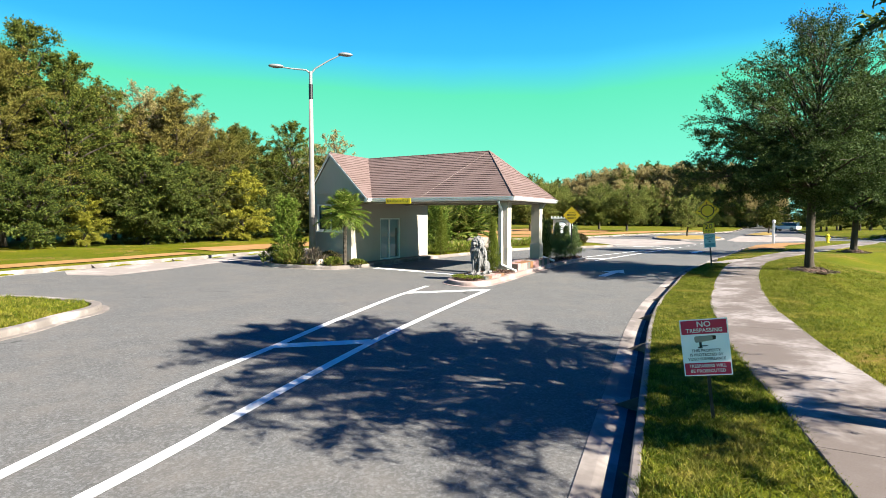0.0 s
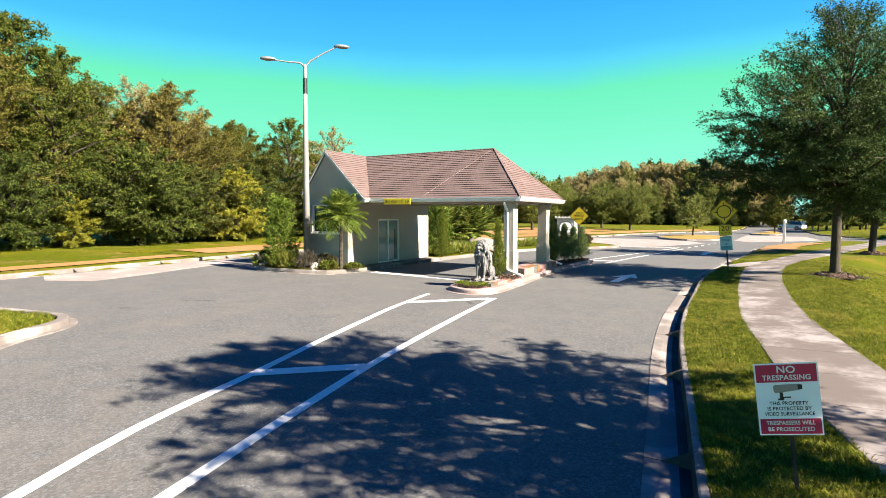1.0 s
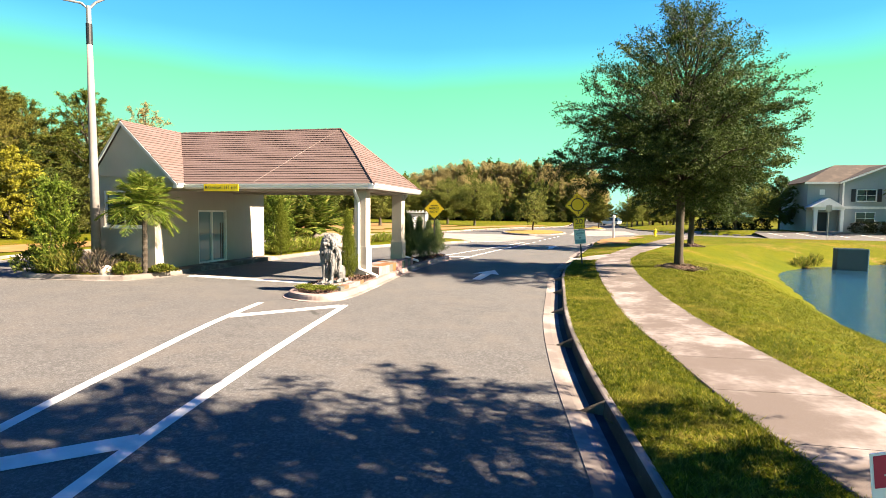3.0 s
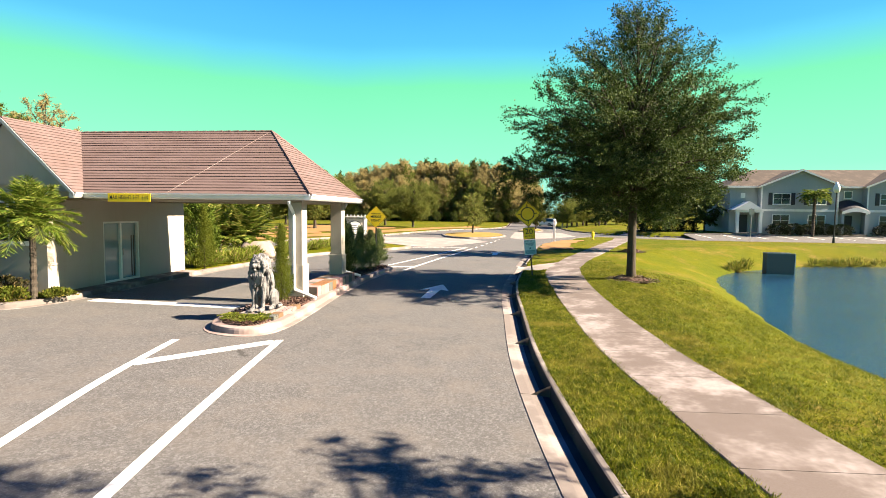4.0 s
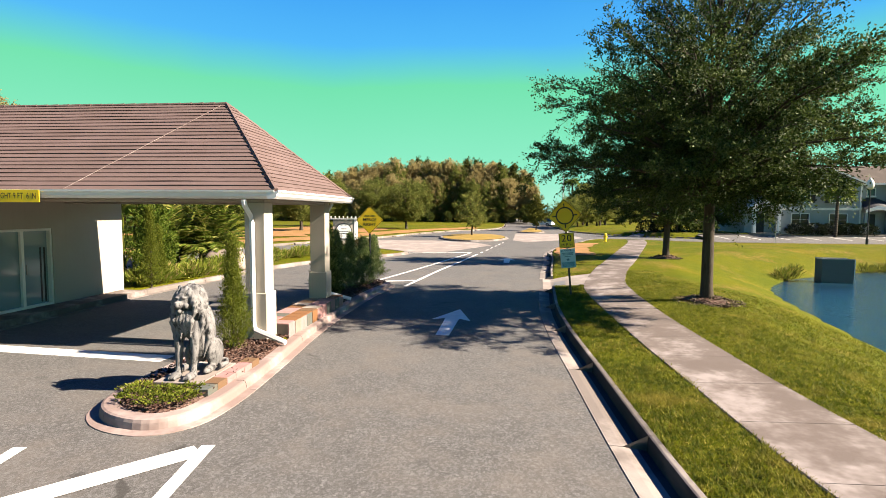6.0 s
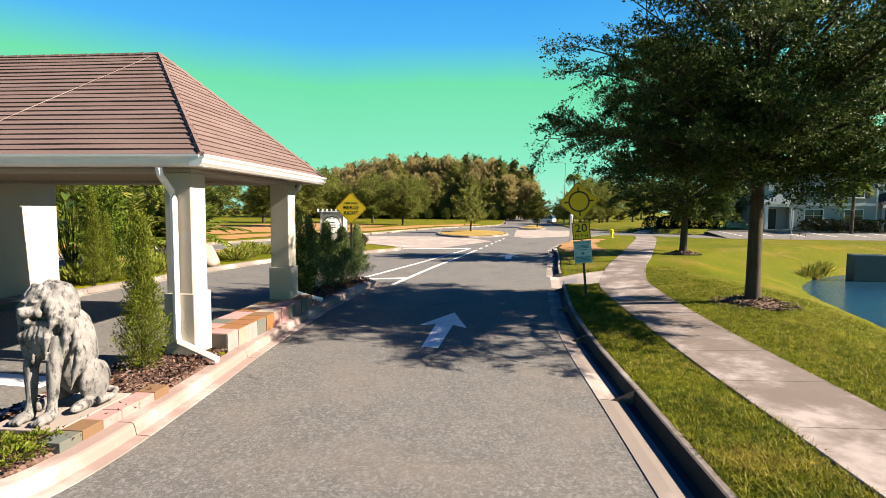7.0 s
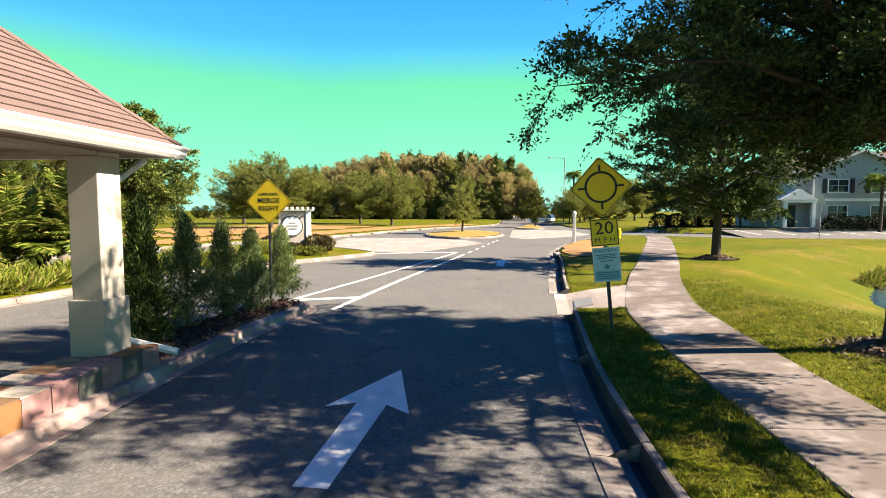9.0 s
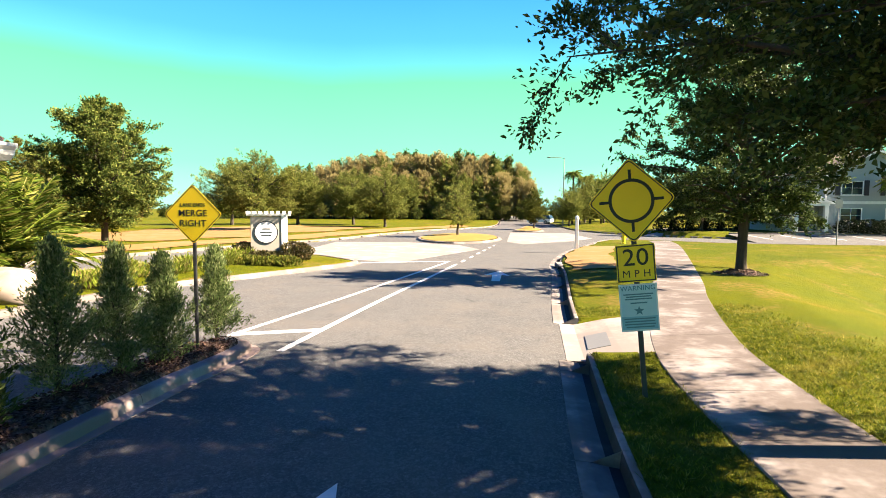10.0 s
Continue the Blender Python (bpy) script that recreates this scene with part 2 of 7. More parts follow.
ASPHALT, GRASS, MULCH, WATER, SHINGLE, SLATE = mat_asphalt(), mat_grass(), mat_mulch(), mat_water(), mat_shingle(), mat_slate()
CONCRETE = mat_concrete("sidewalk_concrete", (0.50, 0.437, 0.415), (0.215, 0.17, 0.148))
KERB = mat_concrete("kerb_concrete", (0.52, 0.455, 0.415), (0.28, 0.235, 0.21))
# near-black kerb concrete: dirt and the kerb's own shade put into one colour
KERB_DIRT_SHADE = mat_concrete("dirty_shaded_kerb_concrete", (0.10, 0.095, 0.09), (0.05, 0.048, 0.046))
KERB_PINK = mat_concrete("pinkish_kerb_concrete", (0.66, 0.53, 0.49), (0.40, 0.29, 0.26))
PAVER = mat_concrete("pale_paving", (0.60, 0.52, 0.47), (0.45, 0.38, 0.34))
STUCCO = mat_stucco("beige_stucco", (0.58, 0.515, 0.435))
SOFFIT = mat_stucco("soffit_board", (0.44, 0.36, 0.26))
STUCCO_GREY = mat_stucco("townhouse_stucco", (0.46, 0.50, 0.51))
LINE = mat_paint("road_marking", (0.72, 0.70, 0.66), 0.75, wear=0.3)
WHITE = mat_paint("white_paint", (0.80, 0.78, 0.75), 0.45)
SIGN_WHITE = mat_paint("sign_white", (1.0, 0.99, 1.0), 0.4, wear=0.05)
BLACK = mat_paint("black_paint", (0.015, 0.015, 0.017), 0.45)
DARK = mat_paint("dark_shutter", (0.02, 0.022, 0.028), 0.6)
YELLOW = mat_paint("sign_yellow", (1.0, 0.68, 0.015), 0.45, wear=0.08)
RED = mat_paint("sign_red", (0.50, 0.015, 0.07), 0.45)
TEAL = mat_paint("sign_pale_blue", (0.45, 0.68, 0.72), 0.45)
TEAL_MID = mat_paint("sign_mid_blue", (0.22, 0.48, 0.55), 0.45)
TEAL_DARK = mat_paint("sign_print_teal", (0.08, 0.22, 0.26), 0.5)
STEEL = mat_paint("galvanised_steel", (0.30, 0.30, 0.30), 0.5, 0.6)
GREYBOX = mat_paint("weir_concrete_grey", (0.10, 0.12, 0.11), 0.8)
MAT_GREY = mat_paint("tactile_grey", (0.16, 0.16, 0.165), 0.8)
POST = mat_paint("dark_post", (0.05, 0.048, 0.045), 0.6)
POLE_CONC = mat_concrete("pole_concrete", (0.55, 0.50, 0.47), (0.42, 0.37, 0.34))
STATUE = mat_statue()
DIRT = mat_concrete("bare_earth", (0.62, 0.28, 0.13), (0.44, 0.26, 0.08))
DORMANT = mat_concrete("dormant_turf", (0.56, 0.34, 0.09), (0.40, 0.28, 0.06))
ROOF_BROWN = mat_concrete("brown_house_shingle", (0.17, 0.13, 0.105), (0.12, 0.095, 0.078))
ROCK = mat_concrete("pale_rock", (0.78, 0.68, 0.60), (0.50, 0.40, 0.32))
BARK = mat_bark()
GLASS = mat_glass("window_glass")
DOOR_GLASS = mat_glass("door_glass", (0.22, 0.30, 0.33))
OAK_LEAF = mat_leaf("oak_leaf", (0.026, 0.056, 0.015), (0.14, 0.205, 0.042), (0.30, 0.37, 0.12), 0.2, 0.55)
WOOD_LEAF = mat_leaf("wood_leaf", (0.036, 0.066, 0.010), (0.20, 0.235, 0.032), (0.38, 0.36, 0.065), 0.25, 0.7, turn=(0.34, 0.27, 0.06))
OLIVE_LEAF = mat_leaf("olive_leaf", (0.08, 0.080, 0.018), (0.32, 0.26, 0.055), (0.52, 0.42, 0.11), 0.24, 0.7)
MEADOW_LEAF = mat_leaf("meadow_oak_leaf", (0.13, 0.175, 0.035), (0.34, 0.39, 0.08), (0.60, 0.52, 0.15), 0.42, 0.7)
VERGE_LEAF = mat_leaf("verge_oak_leaf", (0.045, 0.085, 0.018), (0.22, 0.29, 0.055), (0.46, 0.46, 0.12), 0.32, 0.65)
DEEP_LEAF = mat_leaf("deep_green_leaf", (0.026, 0.050, 0.012), (0.14, 0.18, 0.028), (0.27, 0.28, 0.05), 0.18, 0.7, turn=(0.18, 0.18, 0.04))
LIME_LEAF = mat_leaf("lime_shrub_leaf", (0.06, 0.12, 0.012), (0.22, 0.32, 0.034), (0.44, 0.48, 0.09), 0.3)
BRIGHT_LEAF = mat_leaf("bright_bedding_leaf", (0.16, 0.24, 0.02), (0.44, 0.50, 0.07), (0.66, 0.46, 0.22), 0.35)
RUST_LEAF = mat_leaf("cypress_rust_leaf", (0.50, 0.40, 0.17), (0.78, 0.62, 0.28), (0.66, 0.60, 0.24), 0.55, 0.7)
YELLOW_LEAF = mat_leaf("yellowing_leaf", (0.30, 0.31, 0.03), (0.62, 0.58, 0.06), (0.78, 0.68, 0.12), 0.45)
JUNIPER = mat_leaf("juniper_leaf", (0.13, 0.21, 0.06), (0.42, 0.53, 0.18), (0.70, 0.74, 0.36), 0.45)
CYPRESS = mat_leaf("cypress_leaf", (0.10, 0.15, 0.015), (0.30, 0.35, 0.04), (0.48, 0.48, 0.08), 0.42)
PALM = mat_leaf("palm_leaf", (0.085, 0.155, 0.016), (0.25, 0.36, 0.04), (0.54, 0.52, 0.11), 0.38)
TROPIC = mat_leaf("broad_leaf", (0.04, 0.08, 0.014), (0.19, 0.28, 0.04), (0.46, 0.46, 0.06), 0.35, 0.4)
CYCAD_LEAF = mat_leaf("cycad_leaf", (0.08, 0.14, 0.016), (0.34, 0.44, 0.055), (0.80, 0.66, 0.20), 0.4, 0.4)
SHRUB = mat_leaf("shrub_leaf", (0.10, 0.14, 0.02), (0.27, 0.31, 0.04), (0.50, 0.36, 0.10), 0.38)
HEDGE = mat_leaf("hedge_leaf", (0.055, 0.06, 0.018), (0.17, 0.15, 0.06), (0.32, 0.22, 0.11))
DARKHEDGE = mat_leaf("dark_hedge_leaf", (0.010, 0.018, 0.008), (0.028, 0.042, 0.018))
BLADE = mat_blade()
CHIP = mat_leaf("bark_chip", (0.07, 0.035, 0.025), (0.22, 0.13, 0.10), (0.42, 0.30, 0.25), 0.0, 0.9)
DRY = mat_leaf("dry_leaf_litter", (0.12, 0.09, 0.06), (0.28, 0.22, 0.15), (0.42, 0.36, 0.26), 0.1, 0.9)


# ---- building blocks ----
class Shape:
    """Collects vertices and faces for one mesh."""

    def __init__(self):
        self.v, self.f = [], []

    def add(self, vs, fs):
        k = len(self.v)
        self.v += [tuple(p) for p in vs]
        self.f += [tuple(i + k for i in f) for f in fs]
        return self

    def box(self, x0, x1, y0, y1, z0, z1, b=0.0):
        if b <= 0:
            vs = [(x, y, z) for z in (z0, z1) for x, y in ((x0, y0), (x1, y0), (x1, y1), (x0, y1))]
            return self.add(vs, [(3, 2, 1, 0), (4, 5, 6, 7), (0, 1, 5, 4), (1, 2, 6, 5), (2, 3, 7, 6), (3, 0, 4, 7)])
        bm = bmesh.new()
        bmesh.ops.create_cube(bm, size=1.0, matrix=Matrix.LocRotScale(((x0 + x1) / 2, (y0 + y1) / 2, (z0 + z1) / 2), None, (x1 - x0, y1 - y0, z1 - z0)))
        bmesh.ops.bevel(bm, geom=bm.edges[:], offset=min(b, 0.45 * min(x1 - x0, y1 - y0, z1 - z0)), segments=2, affect="EDGES", profile=0.6)
        return self.take(bm)

    def take(self, bm):
        bm.verts.index_update()
        self.add([v.co[:] for v in bm.verts], [[v.index for v in f.verts] for f in bm.faces])
        bm.free()
        return self

    def prism(self, poly, z0, z1):
        n = len(poly)
        vs = [(x, y, z0) for x, y in poly] + [(x, y, z1) for x, y in poly]
        return self.add(vs, [tuple(range(n - 1, -1, -1)), tuple(range(n, 2 * n))] + [(i, (i + 1) % n, n + (i + 1) % n, n + i) for i in range(n)])

    def tube(self, pts, radii, n=8, cap=True):
        pts = [Vector(p) for p in pts]
        k = len(self.v)
        for i, p in enumerate(pts):
            d = (pts[min(i + 1, len(pts) - 1)] - pts[max(i - 1, 0)]).normalized()
            a = d.orthogonal().normalized() if abs(d.z) > 0.99 else d.cross(Vector((0, 0, 1))).normalized()
            b = d.cross(a)
            r = radii[i] if hasattr(radii, "__len__") else radii
            self.v += [tuple(p + a * (r * math.cos(2 * math.pi * j / n)) + b * (r * math.sin(2 * math.pi * j / n))) for j in range(n)]
        for i in range(len(pts) - 1):
            for j in range(n):
                self.f.append((k + i * n + j, k + i * n + (j + 1) % n, k + (i + 1) * n + (j + 1) % n, k + (i + 1) * n + j))
        if cap:
            self.f.append(tuple(k + j for j in range(n - 1, -1, -1)))
            self.f.append(tuple(k + (len(pts) - 1) * n + j for j in range(n)))
        return self

    def lump(self, c, r, seed=0, rough=0.15, u=14, w=9, freq=1.6):
        """A rounded uneven body: c its centre, r its three half sizes."""
        vs, fs = [], []
        for i in range(w + 1):
            th = math.pi * i / w
            for j in range(u):
                ph = 2 * math.pi * j / u
                d = Vector((math.sin(th) * math.cos(ph), math.sin(th) * math.sin(ph), math.cos(th)))
                s = 1 + rough * noise.noise(d * freq + Vector((seed * 7.3, seed * 3.1, 0)))
                vs.append((c[0] + d.x * r[0] * s, c[1] + d.y * r[1] * s, c[2] + d.z * r[2] * s))
        for i in range(w):
            for j in range(u):
                fs.append((i * u + j, (i + 1) * u + j, (i + 1) * u + (j + 1) % u, i * u + (j + 1) % u))
        return self.add(vs, fs)

    def turn(self, m):
        self.v = [tuple(m @ Vector(p)) for p in self.v]
        return self

    def mesh(self, name, material, smooth=False):
        me = bpy.data.meshes.new(name)
        me.from_pydata(self.v, [], self.f)
        me.materials.append(material)
        if smooth:
            me.polygons.foreach_set("use_smooth", [True] * len(me.polygons))
        me.update()
        return me


def part(name, shape, material, parent=None, label="", smooth=False):
    ob = new(name, shape.mesh(name, material, smooth) if isinstance(shape, Shape) else shape)
    if parent is not None:
        ob.parent = parent
    if label:
        tagged(ob, label)
    return ob


def thing(name, at=(0, 0, 0), turn=0.0, label="", category="", group="", kind=""):
    ob = new(name)
    ob.empty_display_size = 0.2
    ob.matrix_world = pose(*at, 0, 0, turn)
    return tagged(ob, label, category, group, kind)


def quads_mesh(name, verts, material, per=4):
    """A mesh of loose faces from an array (faces, corners, 3)."""
    n = len(verts)
    me = bpy.data.meshes.new(name)
    me.vertices.add(n * per)
    me.vertices.foreach_set("co", np.ascontiguousarray(verts, dtype=np.float32).ravel())
    me.loops.add(n * per)
    me.loops.foreach_set("vertex_index", np.arange(n * per, dtype=np.int32))
    me.polygons.add(n)
    me.polygons.foreach_set("loop_start", np.arange(0, n * per, per, dtype=np.int32))
    me.update(calc_edges=True)
    me.materials.append(material)
    return me


def unit(a):
    return a / np.maximum(np.linalg.norm(a, axis=-1, keepdims=True), 1e-9)


def leaf_quads(rng, at, way, length, width, curl=0.15):
    """Pointed leaves as bent quads: at (n,3), way (n,3), length and width (n,)."""
    n = len(at)
    way = unit(way)
    side = unit(np.cross(way, rng.normal(size=(n, 3))))
    up = np.cross(side, way)
    ln, wd = np.asarray(length)[:, None], np.asarray(width)[:, None]
    mid = at + way * ln * 0.5 + up * ln * curl
    return np.stack([at, mid - side * wd * 0.5, at + way * ln, mid + side * wd * 0.5], axis=1)


def smooth_line(pts, step=0.6, closed=False):
    """A polyline through the points, rounded (Catmull-Rom) and cut into even steps."""
    p = np.array(pts, float)
    n = len(p)
    out = []
    for i in range(n if closed else n - 1):
        q = [p[(i + k) % n] if closed else p[min(max(i + k, 0), n - 1)] for k in (-1, 0, 1, 2)]
        m = max(2, int(np.linalg.norm(q[2] - q[1]) / step) + 1)
        for s in np.arange(m) / m:
            out.append(0.5 * (2 * q[1] + (q[2] - q[0]) * s + (2 * q[0] - 5 * q[1] + 4 * q[2] - q[3]) * s**2 + (3 * q[1] - q[0] - 3 * q[2] + q[3]) * s**3))
    if not closed:
        out.append(p[-1])
    return np.array(out)


def offset_line(line, d, closed=False):
    """The line moved d metres to its right."""
    if closed:
        t = np.roll(line, -1, 0) - np.roll(line, 1, 0)
    else:
        t = np.gradient(line, axis=0)
    t = unit(t)
    return line + np.stack([t[:, 1], -t[:, 0]], 1) * d


def inside(poly, x, y):
    res = np.zeros(x.shape, bool)
    px, py = poly[:, 0], poly[:, 1]
    for i in range(len(poly)):
        x0, y0, x1, y1 = px[i - 1], py[i - 1], px[i], py[i]
        if y0 != y1:
            hit = ((y0 > y) != (y1 > y)) & (x < (x1 - x0) * (y - y0) / (y1 - y0) + x0)
            res ^= hit
    return res


def edge_distance(poly, x, y):
    best = np.full(x.shape, 1e9)
    for i in range(len(poly)):
        a, b = poly[i - 1], poly[i]
        ab = b - a
        t = np.clip(((x - a[0]) * ab[0] + (y - a[1]) * ab[1]) / max(ab @ ab, 1e-9), 0, 1)
        best = np.minimum(best, np.hypot(x - a[0] - t * ab[0], y - a[1] - t * ab[1]))
    return best


# ---- plan: road edges, islands, pond ----
RIGHT_EDGE = smooth_line([(2.8, -14), (1.3, -5), (0.5, 0), (-0.25, 5.5), (-0.68, 8.7), (-0.96, 12), (-1.08, 16), (-1.15, 19), (-1.08, 22), (-0.75, 26), (-0.3, 31), (0.4, 37), (0.8, 41.5), (1.6, 45.5), (2.8, 50), (4.8, 55)])
FAR_RIGHT = smooth_line([(4.8, 55), (6.3, 59.5), (8.6, 62), (11.5, 61), (17, 58), (27, 57.5), (64, 58)], 1.5)
FAR_BACK = smooth_line([(64, 66), (30, 66), (20, 66.5), (14, 70), (9.5, 78), (8, 90), (9, 140), (12, 240)], 2.0)
FAR_LEFT = smooth_line([(4, 240), (0.5, 140), (-1, 100), (-5, 86), (-8.5, 80), (-11.8, 70), (-14.4, 59), (-16.8, 53), (-19.5, 46), (-22, 38), (-23.6, 30), (-24.2, 22), (-23.7, 15), (-22.8, 6), (-21.5, -3), (-20, -14)], 1.0)
OUTER = np.concatenate([RIGHT_EDGE, FAR_RIGHT[1:], FAR_BACK, FAR_LEFT])
MAIN_ISLAND = smooth_line([(-14.5, 14.3), (-13.75, 15.0), (-13.5, 16.6), (-13.5, 19.5), (-13.5, 22.6), (-13.2, 26), (-12.75, 30), (-11.9, 33), (-10.5, 35.3), (-8.6, 38.6), (-7.95, 40.6), (-8.7, 41.9), (-11.4, 44.4), (-13.5, 45.0), (-16, 42), (-18, 36), (-18.8, 28), (-19, 20), (-18.7, 15.4), (-17.9, 14.2), (-16.8, 13.9)], 0.5, True)
THIN_ISLAND = smooth_line([(-7.55, 12.95), (-6.8, 12.72), (-6.25, 13.05), (-6.08, 13.9), (-6.15, 15.7), (-6.32, 18), (-6.38, 21), (-6.3, 23.5), (-6.1, 25.2), (-6.15, 26.0), (-6.7, 26.35), (-7.3, 26.0), (-7.7, 24.6), (-8.0, 22), (-8.05, 18), (-8.1, 15), (-8.0, 13.6)], 0.16, True)
MEDIAN = smooth_line([(-10.4, 1.6), (-11.25, 3.1), (-11.75, 4.05), (-12.4, 4.55), (-13.4, 4.6), (-16, 3.9), (-17.2, 2.6), (-17.4, -2), (-16.5, -14), (-8, -14), (-9.2, -3)], 0.5, True)
ROUND_ISLAND = smooth_line([(-4.7 + 3.7 * math.cos(a), 63 + 7.5 * math.sin(a)) for a in np.arange(16) * math.pi / 8], 1.0, True)
SPLIT_ISLAND = smooth_line([(0.6, 79), (3.5, 78), (4.6, 84), (4.2, 98), (3.2, 98), (1.6, 86)], 1.0, True)
ISLANDS = (MAIN_ISLAND, THIN_ISLAND, MEDIAN, ROUND_ISLAND, SPLIT_ISLAND)
RAMP = np.array([(-0.46, 25.92), (0.62, 25.98), (1.28, 28.68), (-0.20, 28.70)])
POND = smooth_line([(12.2, 35.8), (10.6, 33.4), (9.6, 30.5), (8.9, 27.5), (8.0, 23.4), (7.2, 19.5), (6.9, 16.8), (7.0, 14), (7.6, 10), (10, 6), (15, 3), (24, 3), (33, 8), (37, 20), (36, 34), (30, 42), (24, 42.6), (20, 41.8), (16.5, 39.5), (13.8, 37.6)], 0.8, True)
WATER_Z = -0.85


def ground_height(x, y):
    """Height of the ground sheet: lawns above the kerbs, sunk under asphalt, sloping to the pond."""
    out = np.where(inside(OUTER, x, y), -1.0, 1.0) * edge_distance(OUTER, x, y)
    for isl in ISLANDS:
        d = np.where(inside(isl, x, y), 1.0, -1.0) * edge_distance(isl, x, y)
        out = np.maximum(out, d)
    lawn = 0.145 + 0.09 * np.clip((out - 0.6) / 3.0, 0, 1)
    right = (x > 1.2) & (y < 66)
    lawn = lawn + np.where(y < 66, 0.12 * np.clip((y - 14) / 20, 0, 1) * np.clip((x - 0.2) / 2.0, 0, 1) * np.clip((57 - y) / 14, 0, 1), 0)
    lawn = lawn + np.where(x > 10, 0.35 * np.clip((y - 66.5) / 3, 0, 1) * np.clip((x - 10) / 4, 0, 1) * np.clip((120 - y) / 30, 0, 1), 0)
    dp = edge_distance(POND, x, y)
    ip = inside(POND, x, y)
    bank = np.clip(dp / 4.2, 0, 1) ** 0.75
    lawn = np.where(ip, WATER_Z - 0.25 * np.clip(dp / 1.0, 0, 2), np.where(right, WATER_Z + (lawn - WATER_Z) * bank, lawn))
    far = np.clip((np.hypot(x, y - 40) - 140) / 200, 0, 1)
    lawn = lawn + far * 0.3
    k = np.clip((out - 0.335) / 0.08, 0, 1) * np.where(inside(RAMP, x, y), 0, 1)
    return -0.09 + (lawn + 0.09) * k


# ---- ground, road, kerbs, sidewalk ----
def build_ground():
    far = np.array([70, 90, 120, 160, 220, 300, 420, 600, 900, 1400, 2200.0])
    xs = np.concatenate([-far[::-1], np.arange(-62, -25, 1.5), np.arange(-25, -8.4, 0.25), np.arange(-8.4, -5.8, 0.08), np.arange(-5.8, -1.6, 0.3), np.arange(-1.6, 1.6, 0.08), np.arange(1.6, 5, 0.25), np.arange(5, 42, 0.5), np.arange(42, 66, 2.0), far])
    ys = np.concatenate([-far[:0:-1], np.arange(-60, -9, 2.0), np.arange(-9, 25.5, 0.25), np.arange(25.5, 29.2, 0.06), np.arange(29.25, 47, 0.25), np.arange(47, 92, 0.5), np.arange(92, 130, 2.0), far[3:]])
    gx, gy = np.meshgrid(xs, ys)
    gz = ground_height(gx, gy)
    nx, ny = len(xs), len(ys)
    vs = np.stack([gx.ravel(), gy.ravel(), gz.ravel()], 1)
    i, j = np.meshgrid(np.arange(nx - 1), np.arange(ny - 1))
    a = (j * nx + i).ravel()
    fs = np.stack([a, a + 1, a + nx + 1, a + nx], 1)
    me = bpy.data.meshes.new("ground")
    me.from_pydata(vs.tolist(), [], fs.tolist())
    me.materials.append(GRASS)
    me.polygons.foreach_set("use_smooth", [True] * len(me.polygons))
    tagged(new("ground", me), "lawn of short yellow-green grass round the road", "ground", kind="structure")


def flat_sheet(name, poly, z, material, label, category, parent=None):
    bm = bmesh.new()
    bmesh.ops.triangulate(bm, faces=[bm.faces.new([bm.verts.new((x, y, z)) for x, y in poly])])
    bm.normal_update()
    for f in bm.faces:
        if f.normal.z < 0:
            f.normal_flip()
    me = bpy.data.meshes.new(name)
    bm.to_mesh(me)
    bm.free()
    me.materials.append(material)
    ob = new(name, me)
    if parent is None:
        tagged(ob, label, category, kind="structure")
    else:
        ob.parent = parent
        tagged(ob, label)
    return ob


def kerb_run(name, line, side, profile, label, closed=False, gaps=(), length=3.0, material=None, dark_strips=()):
    """Concrete kerb sections of about 3 m, end to end, along a road edge. side: 1 the lawn lies to the right of the line, -1 to the left."""
    root = thing(name, label=label, category="kerb", kind="structure")
    if closed:
        line = np.concatenate([line, line[:1]])
    rows = [offset_line(line, side * d, False) for d, _ in profile]
    if closed:
        t = unit((line[1] - line[-2])[None])[0]
        for (d, _), r in zip(profile, rows):
            r[0] = r[-1] = line[0] + side * d * np.array([t[1], -t[0]])
    dist = np.concatenate([[0], np.cumsum(np.linalg.norm(np.diff(line, axis=0), axis=1))])
    count = max(1, round(dist[-1] / length))
    breaks = sorted([dist[-1] * s / count for s in range(count + 1)] + [float(np.interp(y, line[:, 1], dist)) for gap in gaps for y in gap])
    for a, b in zip(breaks[:-1], breaks[1:]):
        if b - a < 0.1:
            continue
        a, b = a + 0.006, b - 0.006
        ks = [a] + [d for d in dist if a + 0.05 < d < b - 0.05] + [b]
        mid = np.array([np.interp((a + b) / 2, dist, line[:, c]) for c in (0, 1)])
        if any(lo < mid[1] < hi for lo, hi in gaps):
            continue
        sh = Shape()
        n = len(profile)
        for k in ks:
            for (_, z), r in zip(profile, rows):
                sh.v.append((np.interp(k, dist, r[:, 0]), np.interp(k, dist, r[:, 1]), z))
        for q in range(len(ks) - 1):
            for p in range(n - 1):
                f = (q * n + p, q * n + p + 1, (q + 1) * n + p + 1, (q + 1) * n + p)
                sh.f.append(f if side < 0 else f[::-1])
        sh.f.append(tuple(range(n)) if side > 0 else tuple(range(n - 1, -1, -1)))
        e = (len(ks) - 1) * n
        sh.f.append(tuple(range(e + n - 1, e - 1, -1)) if side > 0 else tuple(range(e, e + n)))
        ob = part("kerb_section", sh, material or KERB, root)
        # the listed profile strips take the colour with dirt and shade in it
        if dark_strips:
            ob.data.materials.append(KERB_DIRT_SHADE)
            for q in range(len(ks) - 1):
                for p in dark_strips:
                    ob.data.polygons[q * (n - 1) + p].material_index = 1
    return root


